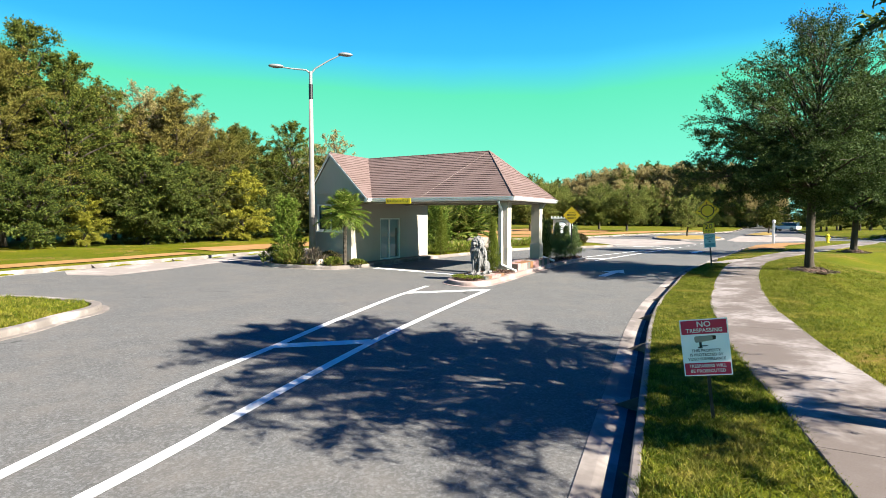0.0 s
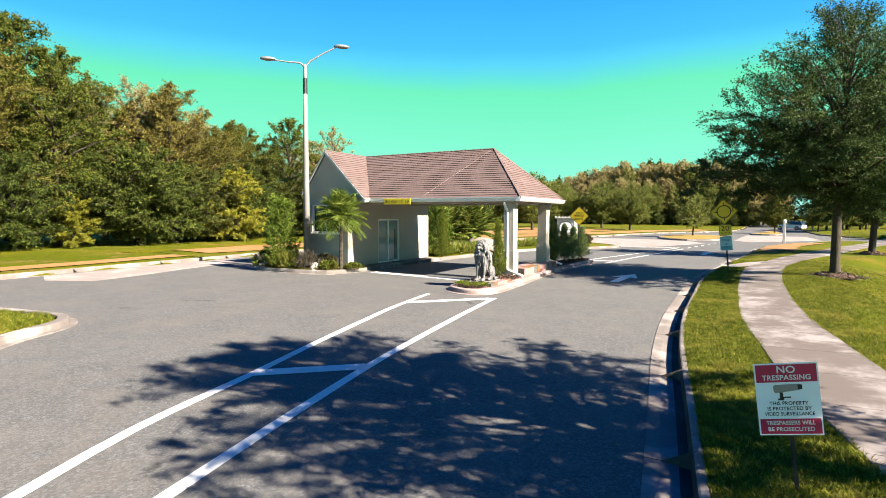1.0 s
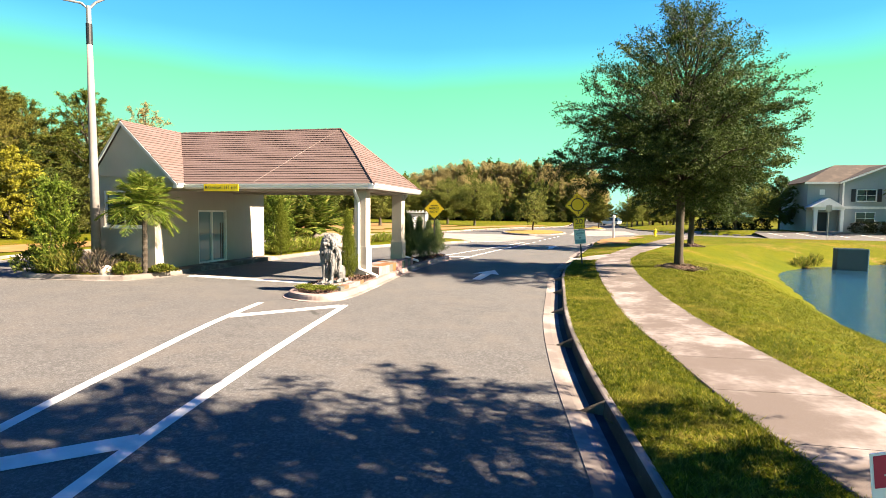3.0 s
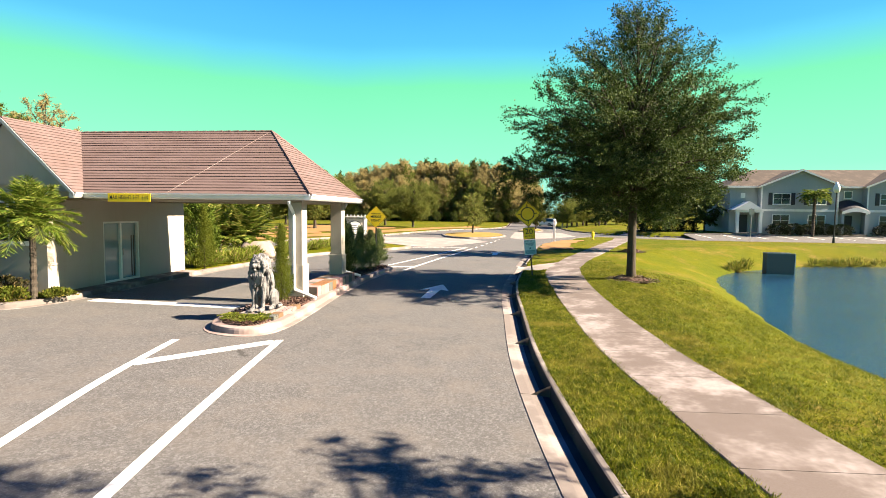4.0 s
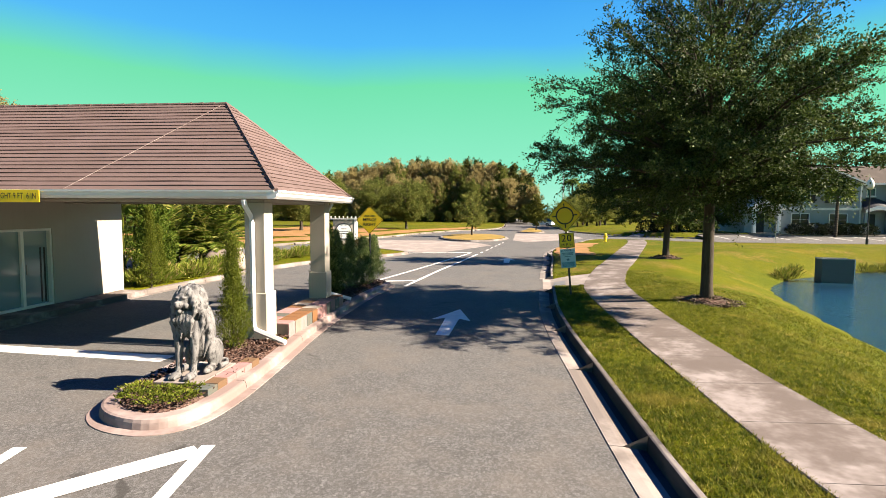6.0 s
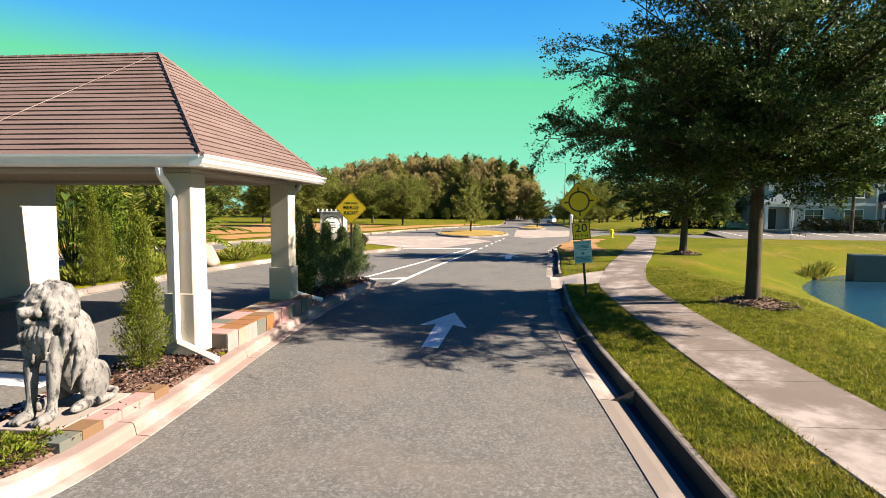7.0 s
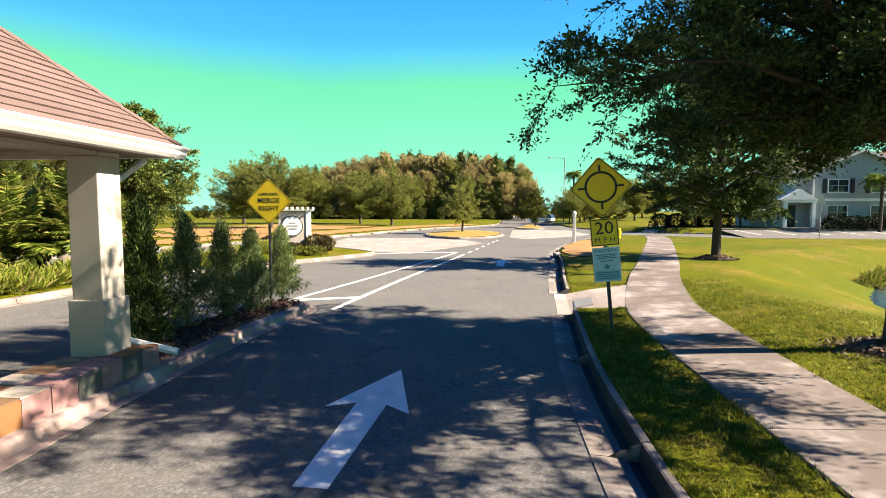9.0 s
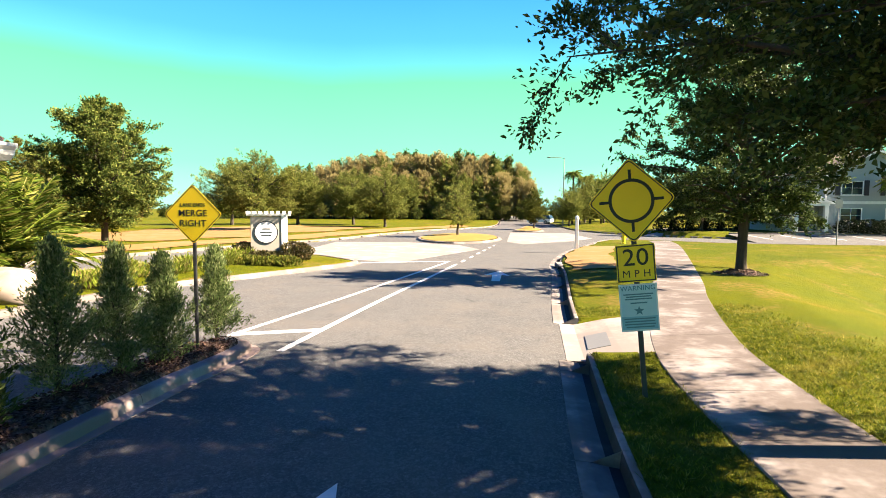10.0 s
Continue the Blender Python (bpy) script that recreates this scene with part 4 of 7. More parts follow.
def build_gatehouse():
    g = thing("gatehouse", label="beige stucco gatehouse with a pinkish-brown shingle roof over a covered lane", category="gatehouse")
    wx0, wx1, wy0, wy1 = -16.82, -14.38, 16.15, 22.75
    t, top = 0.2, 2.96
    # east wall with the door opening
    dy0, dy1, dz0, dz1 = 18.33, 20.06, 0.17, 2.22
    part("wall", wall_hole(wy0, wy1, 0.05, top, dy0, dy1, dz0, dz1, t).turn(Matrix(((0, 1, 0, wx1 - t), (1, 0, 0, 0), (0, 0, 1, 0), (0, 0, 0, 1)))), STUCCO, g)
    # front gable wall with the window opening
    ix0, ix1, iz0, iz1 = -16.45, -14.85, 1.62, 2.86
    f = wall_hole(wx0, wx1 - t, 0.05, top, ix0, ix1, iz0, iz1, t).turn(pose(0, wy0, 0))
    k = (RIDGE_Z - EAVE_Z) / (G_E - G_X)
    part("wall", f, STUCCO, g)
    f = Shape().add([(wx0, wy0, top), (wx1, wy0, top), (G_E - 0.1, wy0, EAVE_Z - 0.1), (G_E - 0.05, wy0, EAVE_Z - 0.04), (G_X, wy0, RIDGE_Z - 0.12), (wx0, wy0, WEST_Z + 0.02)], [(0, 1, 2, 3, 4, 5)])
    part("gable", f, STUCCO, g)
    f = Shape().add([(wx0, wy1, top), (wx1, wy1, top), (wx1, wy1, EAVE_Z + (G_E - wx1) * k - 0.12), (G_X, wy1, RIDGE_Z - 0.12), (wx0, wy1, WEST_Z + 0.02)], [(4, 3, 2, 1, 0)])
    part("gable", f, STUCCO, g)
    part("wall", Shape().box(wx0, wx0 + t, wy0 + t, wy1 - t, 0.05, WEST_Z - 0.03), STUCCO, g)
    part("wall", Shape().box(wx0, wx1 - t, wy1 - t, wy1, 0.05, top), STUCCO, g)
    band = Shape().box(wx1 + 0.002, wx1 + 0.025, wy0, 16.96, 0.98, 1.02)
    part("control_joint", band, STUCCO, g)
    part("walk_slab", Shape().box(-14.38, -13.62, 16.9, 22.7, 0.0, 0.17, 0.015), CONCRETE, g, "shaded concrete walk slab")
    window_unit(g, "window", ix0, ix1, iz0, iz1, wy0 + 0.04, 2, 1)
    # sliding door
    d = part("door", Shape().box(wx1 - 0.13, wx1 - 0.12, dy0 + 0.06, dy1 - 0.06, dz0 + 0.06, dz1 - 0.06), DOOR_GLASS, g, "sliding glass door with pale reflections")
    fr = Shape().box(wx1 - 0.17, wx1 - 0.02, dy0, dy0 + 0.06, dz0, dz1).box(wx1 - 0.17, wx1 - 0.02, dy1 - 0.06, dy1, dz0, dz1)
    fr.box(wx1 - 0.17, wx1 - 0.02, dy0 + 0.06, dy1 - 0.06, dz1 - 0.06, dz1).box(wx1 - 0.17, wx1 - 0.02, dy0 + 0.06, dy1 - 0.06, dz0, dz0 + 0.06)
    ym = (dy0 + dy1) / 2
    fr.box(wx1 - 0.14, wx1 - 0.05, ym - 0.04, ym + 0.04, dz0 + 0.06, dz1 - 0.06)
    part("door_frame", fr, WHITE, d, "white aluminium door frame")
    part("door_handle", Shape().box(wx1 - 0.05, wx1 - 0.02, ym + 0.06, ym + 0.09, 1.05, 1.30, 0.008), STEEL, d)
    bl = Shape()
    for yy in (dy1 - 0.30, dy1 - 0.18):
        bl.box(wx1 - 0.119, wx1 - 0.114, yy, yy + 0.05, dz0 + 0.1, dz1 - 0.5)
    part("glass_strip", bl, BLACK, d)
    # soffit, beams
    part("soffit", Shape().box(wx1 + 0.002, E_X - 0.14, F_Y + 0.14, B_Y - 0.14, 2.955, 2.985), SOFFIT, g, "brown-beige soffit over the covered lane")
    bz0, bz1 = 2.89, 2.953
    part("beam", Shape().box(wx1 + 0.002, -6.95, 16.80, 17.16, bz0, bz1, 0.01), STUCCO, g)
    part("beam", Shape().box(wx1 + 0.002, -6.95, 20.48, 20.84, bz0, bz1, 0.01), STUCCO, g)
    part("beam", Shape().box(-7.33, -6.97, 17.163, 20.477, bz0, bz1, 0.01), STUCCO, g)
    # columns
    for y in (16.98, 20.64):
        c = part("column", Shape().box(-7.35, -6.95, y - 0.2, y + 0.2, 0.2, bz0 - 0.003, 0.012), STUCCO, g, "square beige stucco column")
        part("column_base", Shape().box(-7.385, -6.915, y - 0.235, y + 0.235, 0.2, 1.12, 0.015), STUCCO, c)
    # roof
    r = part("roof", Shape().add(
        [(G_E, F_Y, EAVE_Z), (E_X, F_Y, EAVE_Z), (E_X, B_Y, EAVE_Z), (G_E, B_Y, EAVE_Z), (APEX_X, RIDGE_Y, RIDGE_Z), (G_X, RIDGE_Y, RIDGE_Z),
         (G_E, G_F, EAVE_Z), (G_X, G_F, RIDGE_Z), (G_W, G_F, WEST_Z), (G_E, G_B, EAVE_Z), (G_X, G_B, RIDGE_Z), (G_W, G_B, WEST_Z)],
        [(0, 1, 4, 5), (1, 2, 4), (2, 3, 5, 4), (6, 0, 5, 7), (3, 9, 10, 5), (8, 7, 10, 11), (6, 0, 3, 9), (6, 9, 11, 8), (0, 1, 2, 3)]), SHINGLE, g, "pinkish-brown asphalt shingle roof")
    apex, j = (APEX_X, RIDGE_Y, RIDGE_Z), (G_X, RIDGE_Y, RIDGE_Z)
    roof_slope(r, (G_E, F_Y, EAVE_Z), (E_X, F_Y, EAVE_Z), apex, j, 24)
    roof_slope(r, (E_X, F_Y, EAVE_Z), (E_X, B_Y, EAVE_Z), apex, apex, 24)
    roof_slope(r, (E_X, B_Y, EAVE_Z), (G_E, B_Y, EAVE_Z), j, apex, 24)
    roof_slope(r, (G_E, G_F, EAVE_Z), (G_E, F_Y, EAVE_Z), j, (G_X, G_F, RIDGE_Z), 22)
    roof_slope(r, (G_E, B_Y, EAVE_Z), (G_E, G_B, EAVE_Z), (G_X, G_B, RIDGE_Z), j, 22)
    roof_slope(r, (G_W, G_B, WEST_Z), (G_W, G_F, WEST_Z), (G_X, G_F, RIDGE_Z), (G_X, G_B, RIDGE_Z), 22)
    ridge_cap(r, apex, j)
    ridge_cap(r, (G_X, G_F, RIDGE_Z), (G_X, G_B, RIDGE_Z))
    ridge_cap(r, (E_X, F_Y, EAVE_Z + 0.01), apex, 0.05)
    ridge_cap(r, (E_X, B_Y, EAVE_Z + 0.01), apex, 0.05)
    # pale seam strip down the front slope
    n_front = (Vector((E_X, F_Y, EAVE_Z)) - Vector((G_E, F_Y, EAVE_Z))).cross(Vector(apex) - Vector((E_X, F_Y, EAVE_Z))).normalized()
    pa, pb = Vector(apex).lerp(Vector((-10.81, F_Y, EAVE_Z)), 0.04) + n_front * 0.03, Vector((-10.81, F_Y, EAVE_Z)) + n_front * 0.03
    part("seam_strip", Shape().tube([pa, pb], 0.006, 5), KERB_PINK, r, "thin pale seam line")
    gutter(g, (G_E, F_Y, EAVE_Z), (E_X, F_Y, EAVE_Z), (0, -1, 0))
    gutter(g, (E_X, F_Y - 0.08, EAVE_Z), (E_X, B_Y + 0.08, EAVE_Z), (1, 0, 0))
    gutter(g, (G_E, B_Y, EAVE_Z), (E_X, B_Y, EAVE_Z), (0, 1, 0))
    gutter(g, (G_E, G_F - 0.02, EAVE_Z), (G_E, F_Y - 0.1, EAVE_Z), (1, 0, 0))
    # rake boards
    for y in (G_F, G_B):
        for xe in (G_E, G_W):
            s = 1 if xe > G_X else -1
            rk = Shape()
            for yy in (y - 0.025, y + 0.025):
                ez = EAVE_Z if s > 0 else WEST_Z
                rk.v += [(xe, yy, ez - 0.005), (G_X, yy, RIDGE_Z - 0.005), (G_X, yy, RIDGE_Z - 0.13), (xe, yy, ez - 0.11)]
            rk.f = [(0, 1, 2, 3), (7, 6, 5, 4), (0, 4, 5, 1), (1, 5, 6, 2), (2, 6, 7, 3), (3, 7, 4, 0)]
            part("rake_board", rk, STUCCO_GREY, g, "grey painted rake board")
    # downspouts
    ds = Shape().tube([(-7.16, 16.38, 2.93), (-7.16, 16.40, 2.84), (-7.16, 16.66, 2.62), (-7.16, 16.70, 2.5), (-7.16, 16.70, 0.5), (-7.12, 16.70, 0.40), (-6.45, 16.52, 0.22)], 0.05, 6)
    part("downspout", ds, WHITE, g, "white downspout with a kicked-out foot")
    ds = Shape().tube([(-7.1, B_Y - 0.02, 2.93), (-7.1, 20.95, 2.6), (-7.1, 20.91, 0.6), (-7.05, 20.95, 0.5), (-6.45, 21.15, 0.30)], 0.05, 6)
    part("downspout", ds, WHITE, g)
    return g


def build_plinth():
    p = thing("plinth", label="low plinth between the columns clad in multicoloured slate tiles", category="plinth")
    x0, x1, y0, y1, z0, z1 = -7.42, -6.66, 17.20, 21.05, 0.12, 0.43
    part("core", Shape().box(x0 + 0.02, x1 - 0.02, y0 + 0.02, y1 - 0.02, z0, z1 - 0.02), KERB, p)
    rng = random.Random(3)
    n = 11
    step = (y1 - y0) / n
    for i in range(n):
        ya, yb = y0 + i * step + 0.006, y0 + (i + 1) * step - 0.006
        part("tile", Shape().box(x1 - 0.02, x1 + 0.004 + rng.uniform(0, 0.008), ya, yb, z0, z1 - 0.012), SLATE, p)
        for q in range(2):
            xa = x0 + q * (x1 - x0) / 2
            if 20.35 < (ya + yb) / 2 < 20.95 and q == 0:
                continue
            part("tile", Shape().box(xa + 0.005, xa + (x1 - x0) / 2 - 0.005, ya, yb, z1 - 0.02, z1 + rng.uniform(0, 0.006)), SLATE, p)
    for q in range(2):
        xa = x0 + q * (x1 - x0) / 2
        part("tile", Shape().box(xa + 0.005, xa + (x1 - x0) / 2 - 0.005, y1 - 0.02, y1 + 0.006, z0, z1 - 0.012), SLATE, p)
    # coloured slate band beside the statue's base
    s = thing("slate_paving", label="orange and pink slate paving beside the statue base", category="paving")
    for i in range(6):
        y = 13.74 + i * 0.27
        part("tile", Shape().box(-6.655, -6.43, y, y + 0.262, 0.10, 0.246 + 0.004 * (i % 2), 0.006), SLATE, s)


def letters(name, text, size, material, parent, m, align="CENTER", stretch=1.0, deep=0.0005, bold=0.004):
    cu = bpy.data.curves.new(name, "FONT")
    cu.body, cu.size, cu.align_x, cu.align_y, cu.extrude = text, size, align, "CENTER", deep
    cu.space_character = 1.05
    cu.offset = size * bold
    cu.materials.append(material)
    ob = new(name, cu)
    ob.parent = parent
    ob.matrix_basis = m @ Matrix.Diagonal((stretch, 1, 1, 1))
    return ob


def build_height_sign():
    s = thing("clearance_sign", (-11.9, F_Y - 0.105, 2.98), 0, "yellow clearance sign with black letters on the eave", "sign")
    part("panel", Shape().box(-0.66, 0.66, 0, 0.012, -0.12, 0.12, 0.004), YELLOW, s)
    letters("lettering", "MAX HEIGHT 9 FT  6 IN", 0.16, BLACK, s, pose(0, -0.003, 0, 90), stretch=0.68)


build_gatehouse()
build_plinth()
build_height_sign()


# ---- trees and plants ----
def ground_at(x, y):
    return float(ground_height(np.array([float(x)]), np.array([float(y)]))[0])


def crown_profile(t, kind):
    if kind == "vase":
        return np.interp(t, [0, 0.12, 0.35, 0.55, 0.75, 0.9, 1.0], [0.66, 0.98, 1.0, 0.90, 0.72, 0.48, 0.15])
    if kind == "elm":
        return np.interp(t, [0, 0.08, 0.2, 0.36, 0.5, 0.65, 0.8, 0.92, 1.0], [0.60, 0.88, 1.0, 1.0, 0.90, 0.69, 0.45, 0.27, 0.10])
    if kind == "round":
        return np.interp(t, [0, 0.15, 0.45, 0.75, 0.92, 1.0], [0.50, 0.85, 1.0, 0.78, 0.45, 0.12])
    if kind == "spire":
        return np.interp(t, [0, 0.2, 0.5, 0.8, 1.0], [0.6, 1.0, 0.75, 0.38, 0.04])
    return np.interp(t, [0, 0.1, 0.5, 0.85, 1.0], [0.75, 1.0, 0.95, 0.6, 0.08])


def make_tree(name, at, height, radius, crown_base, sprays, per, leaf, seed, leaf_mat, label, category="tree", group="", shape="vase", trunk_r=0.17, reach=1.0, boughs=40, twigs=90, slope=(0.1, 0.8), slim=0.42, low=0.85, tuft=0.12, width=0.5, inner=0.2):
    """A tree: trunk, boughs and twigs in one mesh, and a crown of single leaves on sprays along the boughs."""
    rng = np.random.default_rng(seed)
    tree = thing(name, at, 0, label, category, group)
    h = height - crown_base
    bt = ((np.arange(boughs) + rng.random(boughs)) / boughs) ** low
    ba = np.arange(boughs) * 2.39996 + rng.normal(0, 0.35, boughs) + seed
    lobes = 1 + 0.10 * np.sin(ba * 3 + seed + 3 * bt) + np.clip(rng.normal(0, 0.08, boughs), -0.15, 0.12)
    br = radius * crown_profile(bt, shape) * lobes * np.where(rng.random(boughs) < 0.25, rng.uniform(0.45, 0.8, boughs), 1.0)
    tip = np.stack([np.cos(ba) * br, np.sin(ba) * br, crown_base + h * bt], 1)
    rise = slope[0] + (slope[1] - slope[0]) * bt
    rz = np.clip(tip[:, 2] - br * rise - 0.1 * h * bt, crown_base * 0.82, crown_base + h * 0.86)
    root = np.stack([np.zeros(boughs), np.zeros(boughs), rz], 1)
    axis = tip - root
    length = np.linalg.norm(axis, axis=1)
    load = (length + 0.6) * (1.42 - 1.12 * bt)
    pick = rng.choice(boughs, sprays, p=load / load.sum())
    f = 1.02 - (1 - inner) * rng.random(sprays) ** 1.15
    wide = width * (0.35 + 0.9 * np.sin(np.pi * np.clip(f, 0, 1) ** 1.3)) * np.clip(length[pick] / radius, 0.4, 1.2)
    ctr = root[pick] + axis[pick] * f[:, None] + rng.normal(size=(sprays, 3)) * wide[:, None] * np.array([1, 1, 0.62])
    ctr[:, 2] += 0.10 * length[pick] * np.sin(np.pi * np.clip(f, 0, 1))
    way = unit(unit(axis[pick]) * 1.3 + rng.normal(0, 0.75, (sprays, 3)) * np.array([1, 1, 0.6]) + np.array([0, 0, 0.12]))
    span = reach * rng.uniform(0.5, 1.25, sprays)
    s = rng.random((sprays, per))
    base = ctr[:, None] + way[:, None] * ((s - 0.5) * span[:, None])[..., None]
    spread = (0.03 + tuft * (1 - np.abs(2 * s - 1))) * span[:, None]
    base = base + rng.normal(size=(sprays, per, 3)) * spread[..., None] * np.array([1, 1, 0.5])
    lw = unit(way[:, None] * 0.9 + rng.normal(0, 0.65, (sprays, per, 3)))
    n = sprays * per
    ln = leaf * rng.uniform(0.6, 1.35, n)
    q = leaf_quads(rng, base.reshape(n, 3), lw.reshape(n, 3), ln, ln * slim)
    part("crown", quads_mesh("crown", q, leaf_mat), leaf_mat, tree)
    # wood
    sh = Shape()
    bend = [Vector((0.06 * math.sin(seed + k), 0.06 * math.cos(seed * 2 + k), 0)) for k in range(6)]
    tp = [Vector((0, 0, -0.15)), Vector((0, 0, 0.12)), Vector((0, 0, 0.5)) + bend[0] * 0.4, Vector((0, 0, crown_base * 0.9)) + bend[1], Vector((0, 0, crown_base + h * 0.35)) + bend[2] * 2, Vector((0, 0, crown_base + h * 0.88)) + bend[3] * 3]
    sh.tube(tp, [trunk_r * 1.5, trunk_r * 1.15, trunk_r, trunk_r * 0.85, trunk_r * 0.5, trunk_r * 0.08], 10)
    for b in range(boughs):
        p0, p3 = Vector(root[b]), Vector(tip[b])
        lift = Vector((0, 0, 0.10 * length[b]))
        k = trunk_r * min(0.42, 0.10 + 0.09 * length[b])
        sh.tube([p0, p0.lerp(p3, 0.35) + lift * 0.6 + Vector(rng.normal(0, 0.06, 3)), p0.lerp(p3, 0.7) + lift * 0.5 + Vector(rng.normal(0, 0.06, 3)), p3], [k, k * 0.7, k * 0.4, k * 0.1], 5)
    for i in rng.choice(sprays, min(twigs, sprays), replace=False):
        b = pick[i]
        p0 = Vector(root[b] + axis[b] * max(0.1, f[i] - 0.18)) + Vector((0, 0, 0.06 * length[b]))
        p1 = Vector(ctr[i] + way[i] * span[i] * 0.4)
        sh.tube([p0, p0.lerp(p1, 0.5) + Vector((0, 0, 0.03)), p1], [trunk_r * 0.09, trunk_r * 0.06, trunk_r * 0.02], 4)
    part("trunk", sh, BARK, tree, smooth=True)
    return tree


def make_feather_tree(name, at, height, radius, crown_base, boughs, limbs, twigs, per, leaf, seed, leaf_mat, label, category="tree", group="", outline_of="elm", trunk_r=0.17, slope=(0.05, 1.0), limb=0.42, twig=0.42, droop=0.18, slim=0.45, low=1.0, thin=0.25, wood=True, bias=0.0, airy=1.0):
    """A tree whose boughs carry limbs, the limbs flat fans of twigs and the twigs single leaves, so that the crown is layered, with gaps."""
    rng = np.random.default_rng(seed)
    tree = thing(name, at, 0, label, category, group)
    h = height - crown_base
    bt = ((np.arange(boughs) + rng.random(boughs)) / boughs) ** low
    ba = np.arange(boughs) * 2.39996 + rng.normal(0, 0.3, boughs) + seed
    lobes = 1 + 0.10 * np.sin(ba * 3 + seed + 3 * bt) + np.clip(rng.normal(0, 0.09, boughs), -0.18, 0.14)
    br = radius * crown_profile(bt, outline_of) * lobes * np.where(rng.random(boughs) < thin, rng.uniform(0.45, 0.8, boughs), 1.0)
    br = br * (1 - bias * np.cos(ba))
    tip = np.stack([np.cos(ba) * br, np.sin(ba) * br, crown_base + h * bt], 1)
    rise = slope[0] + (slope[1] - slope[0]) * bt
    rz = np.clip(tip[:, 2] - br * rise - 0.1 * h * bt, crown_base * 0.85, crown_base + h * 0.86)
    root = np.stack([np.zeros(boughs), np.zeros(boughs), rz], 1)
    axis = tip - root
    length = np.linalg.norm(axis, axis=1)

    def along(f):
        return root[:, None] + axis[:, None] * f[..., None] + np.array([0, 0, 1.0]) * (0.10 * length[:, None] * np.sin(np.pi * np.clip(f, 0, 1)))[..., None]

    # limbs, alternately to both sides of the bough
    f = 0.16 + 0.84 * (np.arange(limbs)[None] + rng.random((boughs, limbs))) / limbs
    start = along(f)
    turn = np.where(np.arange(limbs) % 2, 1.0, -1.0)[None] * rng.uniform(0.35, 1.25, (boughs, limbs)) * (1.15 - 0.55 * f)
    el = np.arctan2(axis[:, 2], np.maximum(br, 0.05))[:, None] * 0.75 + rng.normal(0.12, 0.40, (boughs, limbs))
    az = ba[:, None] + turn
    ld = np.stack([np.cos(az) * np.cos(el), np.sin(az) * np.cos(el), np.sin(el)], -1)
    ll = limb * radius * (1.05 - 0.5 * f) * rng.uniform(0.6, 1.2, (boughs, limbs)) * np.clip(length / radius, 0.45, 1.1)[:, None]
    # twigs fan out flat from the limbs
    s = rng.random((boughs, limbs, twigs)) ** 0.75
    tb = start[:, :, None] + ld[:, :, None] * (ll[..., None] * s)[..., None]
    tb[..., 2] -= droop * ll[..., None] * s**2
    side = unit(np.cross(ld, np.array([0, 0, 1.0])))[:, :, None] * np.where(rng.random((boughs, limbs, twigs)) < 0.5, 1.0, -1.0)[..., None]
    td = unit(ld[:, :, None] * 0.9 + side * rng.uniform(0.1, 1.0, (boughs, limbs, twigs, 1)) + rng.normal(0, 0.36, (boughs, limbs, twigs, 3)) + np.array([0, 0, 0.05]))
    tl = twig * rng.uniform(0.5, 1.3, (boughs, limbs, twigs)) * (1.1 - 0.4 * s)
    # leaves
    u = rng.random((boughs, limbs, twigs, per))
    lb = tb[..., None, :] + td[..., None, :] * (tl[..., None] * u)[..., None]
    lb[..., 2] -= 0.25 * tl[..., None] * u**2
    lb = lb + rng.normal(size=lb.shape) * (0.05 + 0.05 * u)[..., None] * twig * np.array([1, 1, 0.7])
    lw = unit(td[..., None, :] * 0.8 + rng.normal(0, 0.6, lb.shape))
    keep = rng.random(u.shape) < np.interp(bt, [0, 0.36, 0.52, 0.7, 1.0], [1.0, 0.84 + 0.16 * airy, 0.36 + 0.64 * airy, 0.16 + 0.84 * airy, airy])[:, None, None, None]
    lb, lw = lb[keep], lw[keep]
    n = len(lb)
    ln = leaf * rng.uniform(0.6, 1.35, n)
    part("crown", quads_mesh("crown", leaf_quads(rng, lb, lw, ln, ln * slim), leaf_mat), leaf_mat, tree)
    # wood
    sh = Shape()
    bend = [Vector((0.06 * math.sin(seed + k), 0.06 * math.cos(seed * 2 + k), 0)) for k in range(6)]
    tp = [Vector((0, 0, -0.15)), Vector((0, 0, 0.10)), Vector((0, 0, 0.45)) + bend[0] * 0.4, Vector((0, 0, crown_base * 0.9)) + bend[1], Vector((0, 0, crown_base + h * 0.35)) + bend[2] * 2, Vector((0, 0, crown_base + h * 0.88)) + bend[3] * 3]
    sh.tube(tp, [trunk_r * 1.55, trunk_r * 1.2, trunk_r, trunk_r * 0.88, trunk_r * 0.5, trunk_r * 0.08], 12)
    knots = along(np.tile(np.array([0.0, 0.33, 0.68, 1.0]), (boughs, 1)))
    for b in range(boughs):
        k = trunk_r * min(0.42, 0.10 + 0.09 * length[b])
        sh.tube([Vector(p) for p in knots[b]], [k, k * 0.7, k * 0.42, k * 0.1], 5)
    if wood:
        for b in range(boughs):
            for m in range(limbs):
                p, d = Vector(start[b, m]), Vector(ld[b, m])
                q = float(ll[b, m])
                sh.tube([p, p + d * q * 0.5 - Vector((0, 0, droop * q * 0.25)), p + d * q - Vector((0, 0, droop * q))], [trunk_r * 0.07, trunk_r * 0.05, trunk_r * 0.015], 3, False)
    part("trunk", sh, BARK, tree, smooth=True)
    return tree


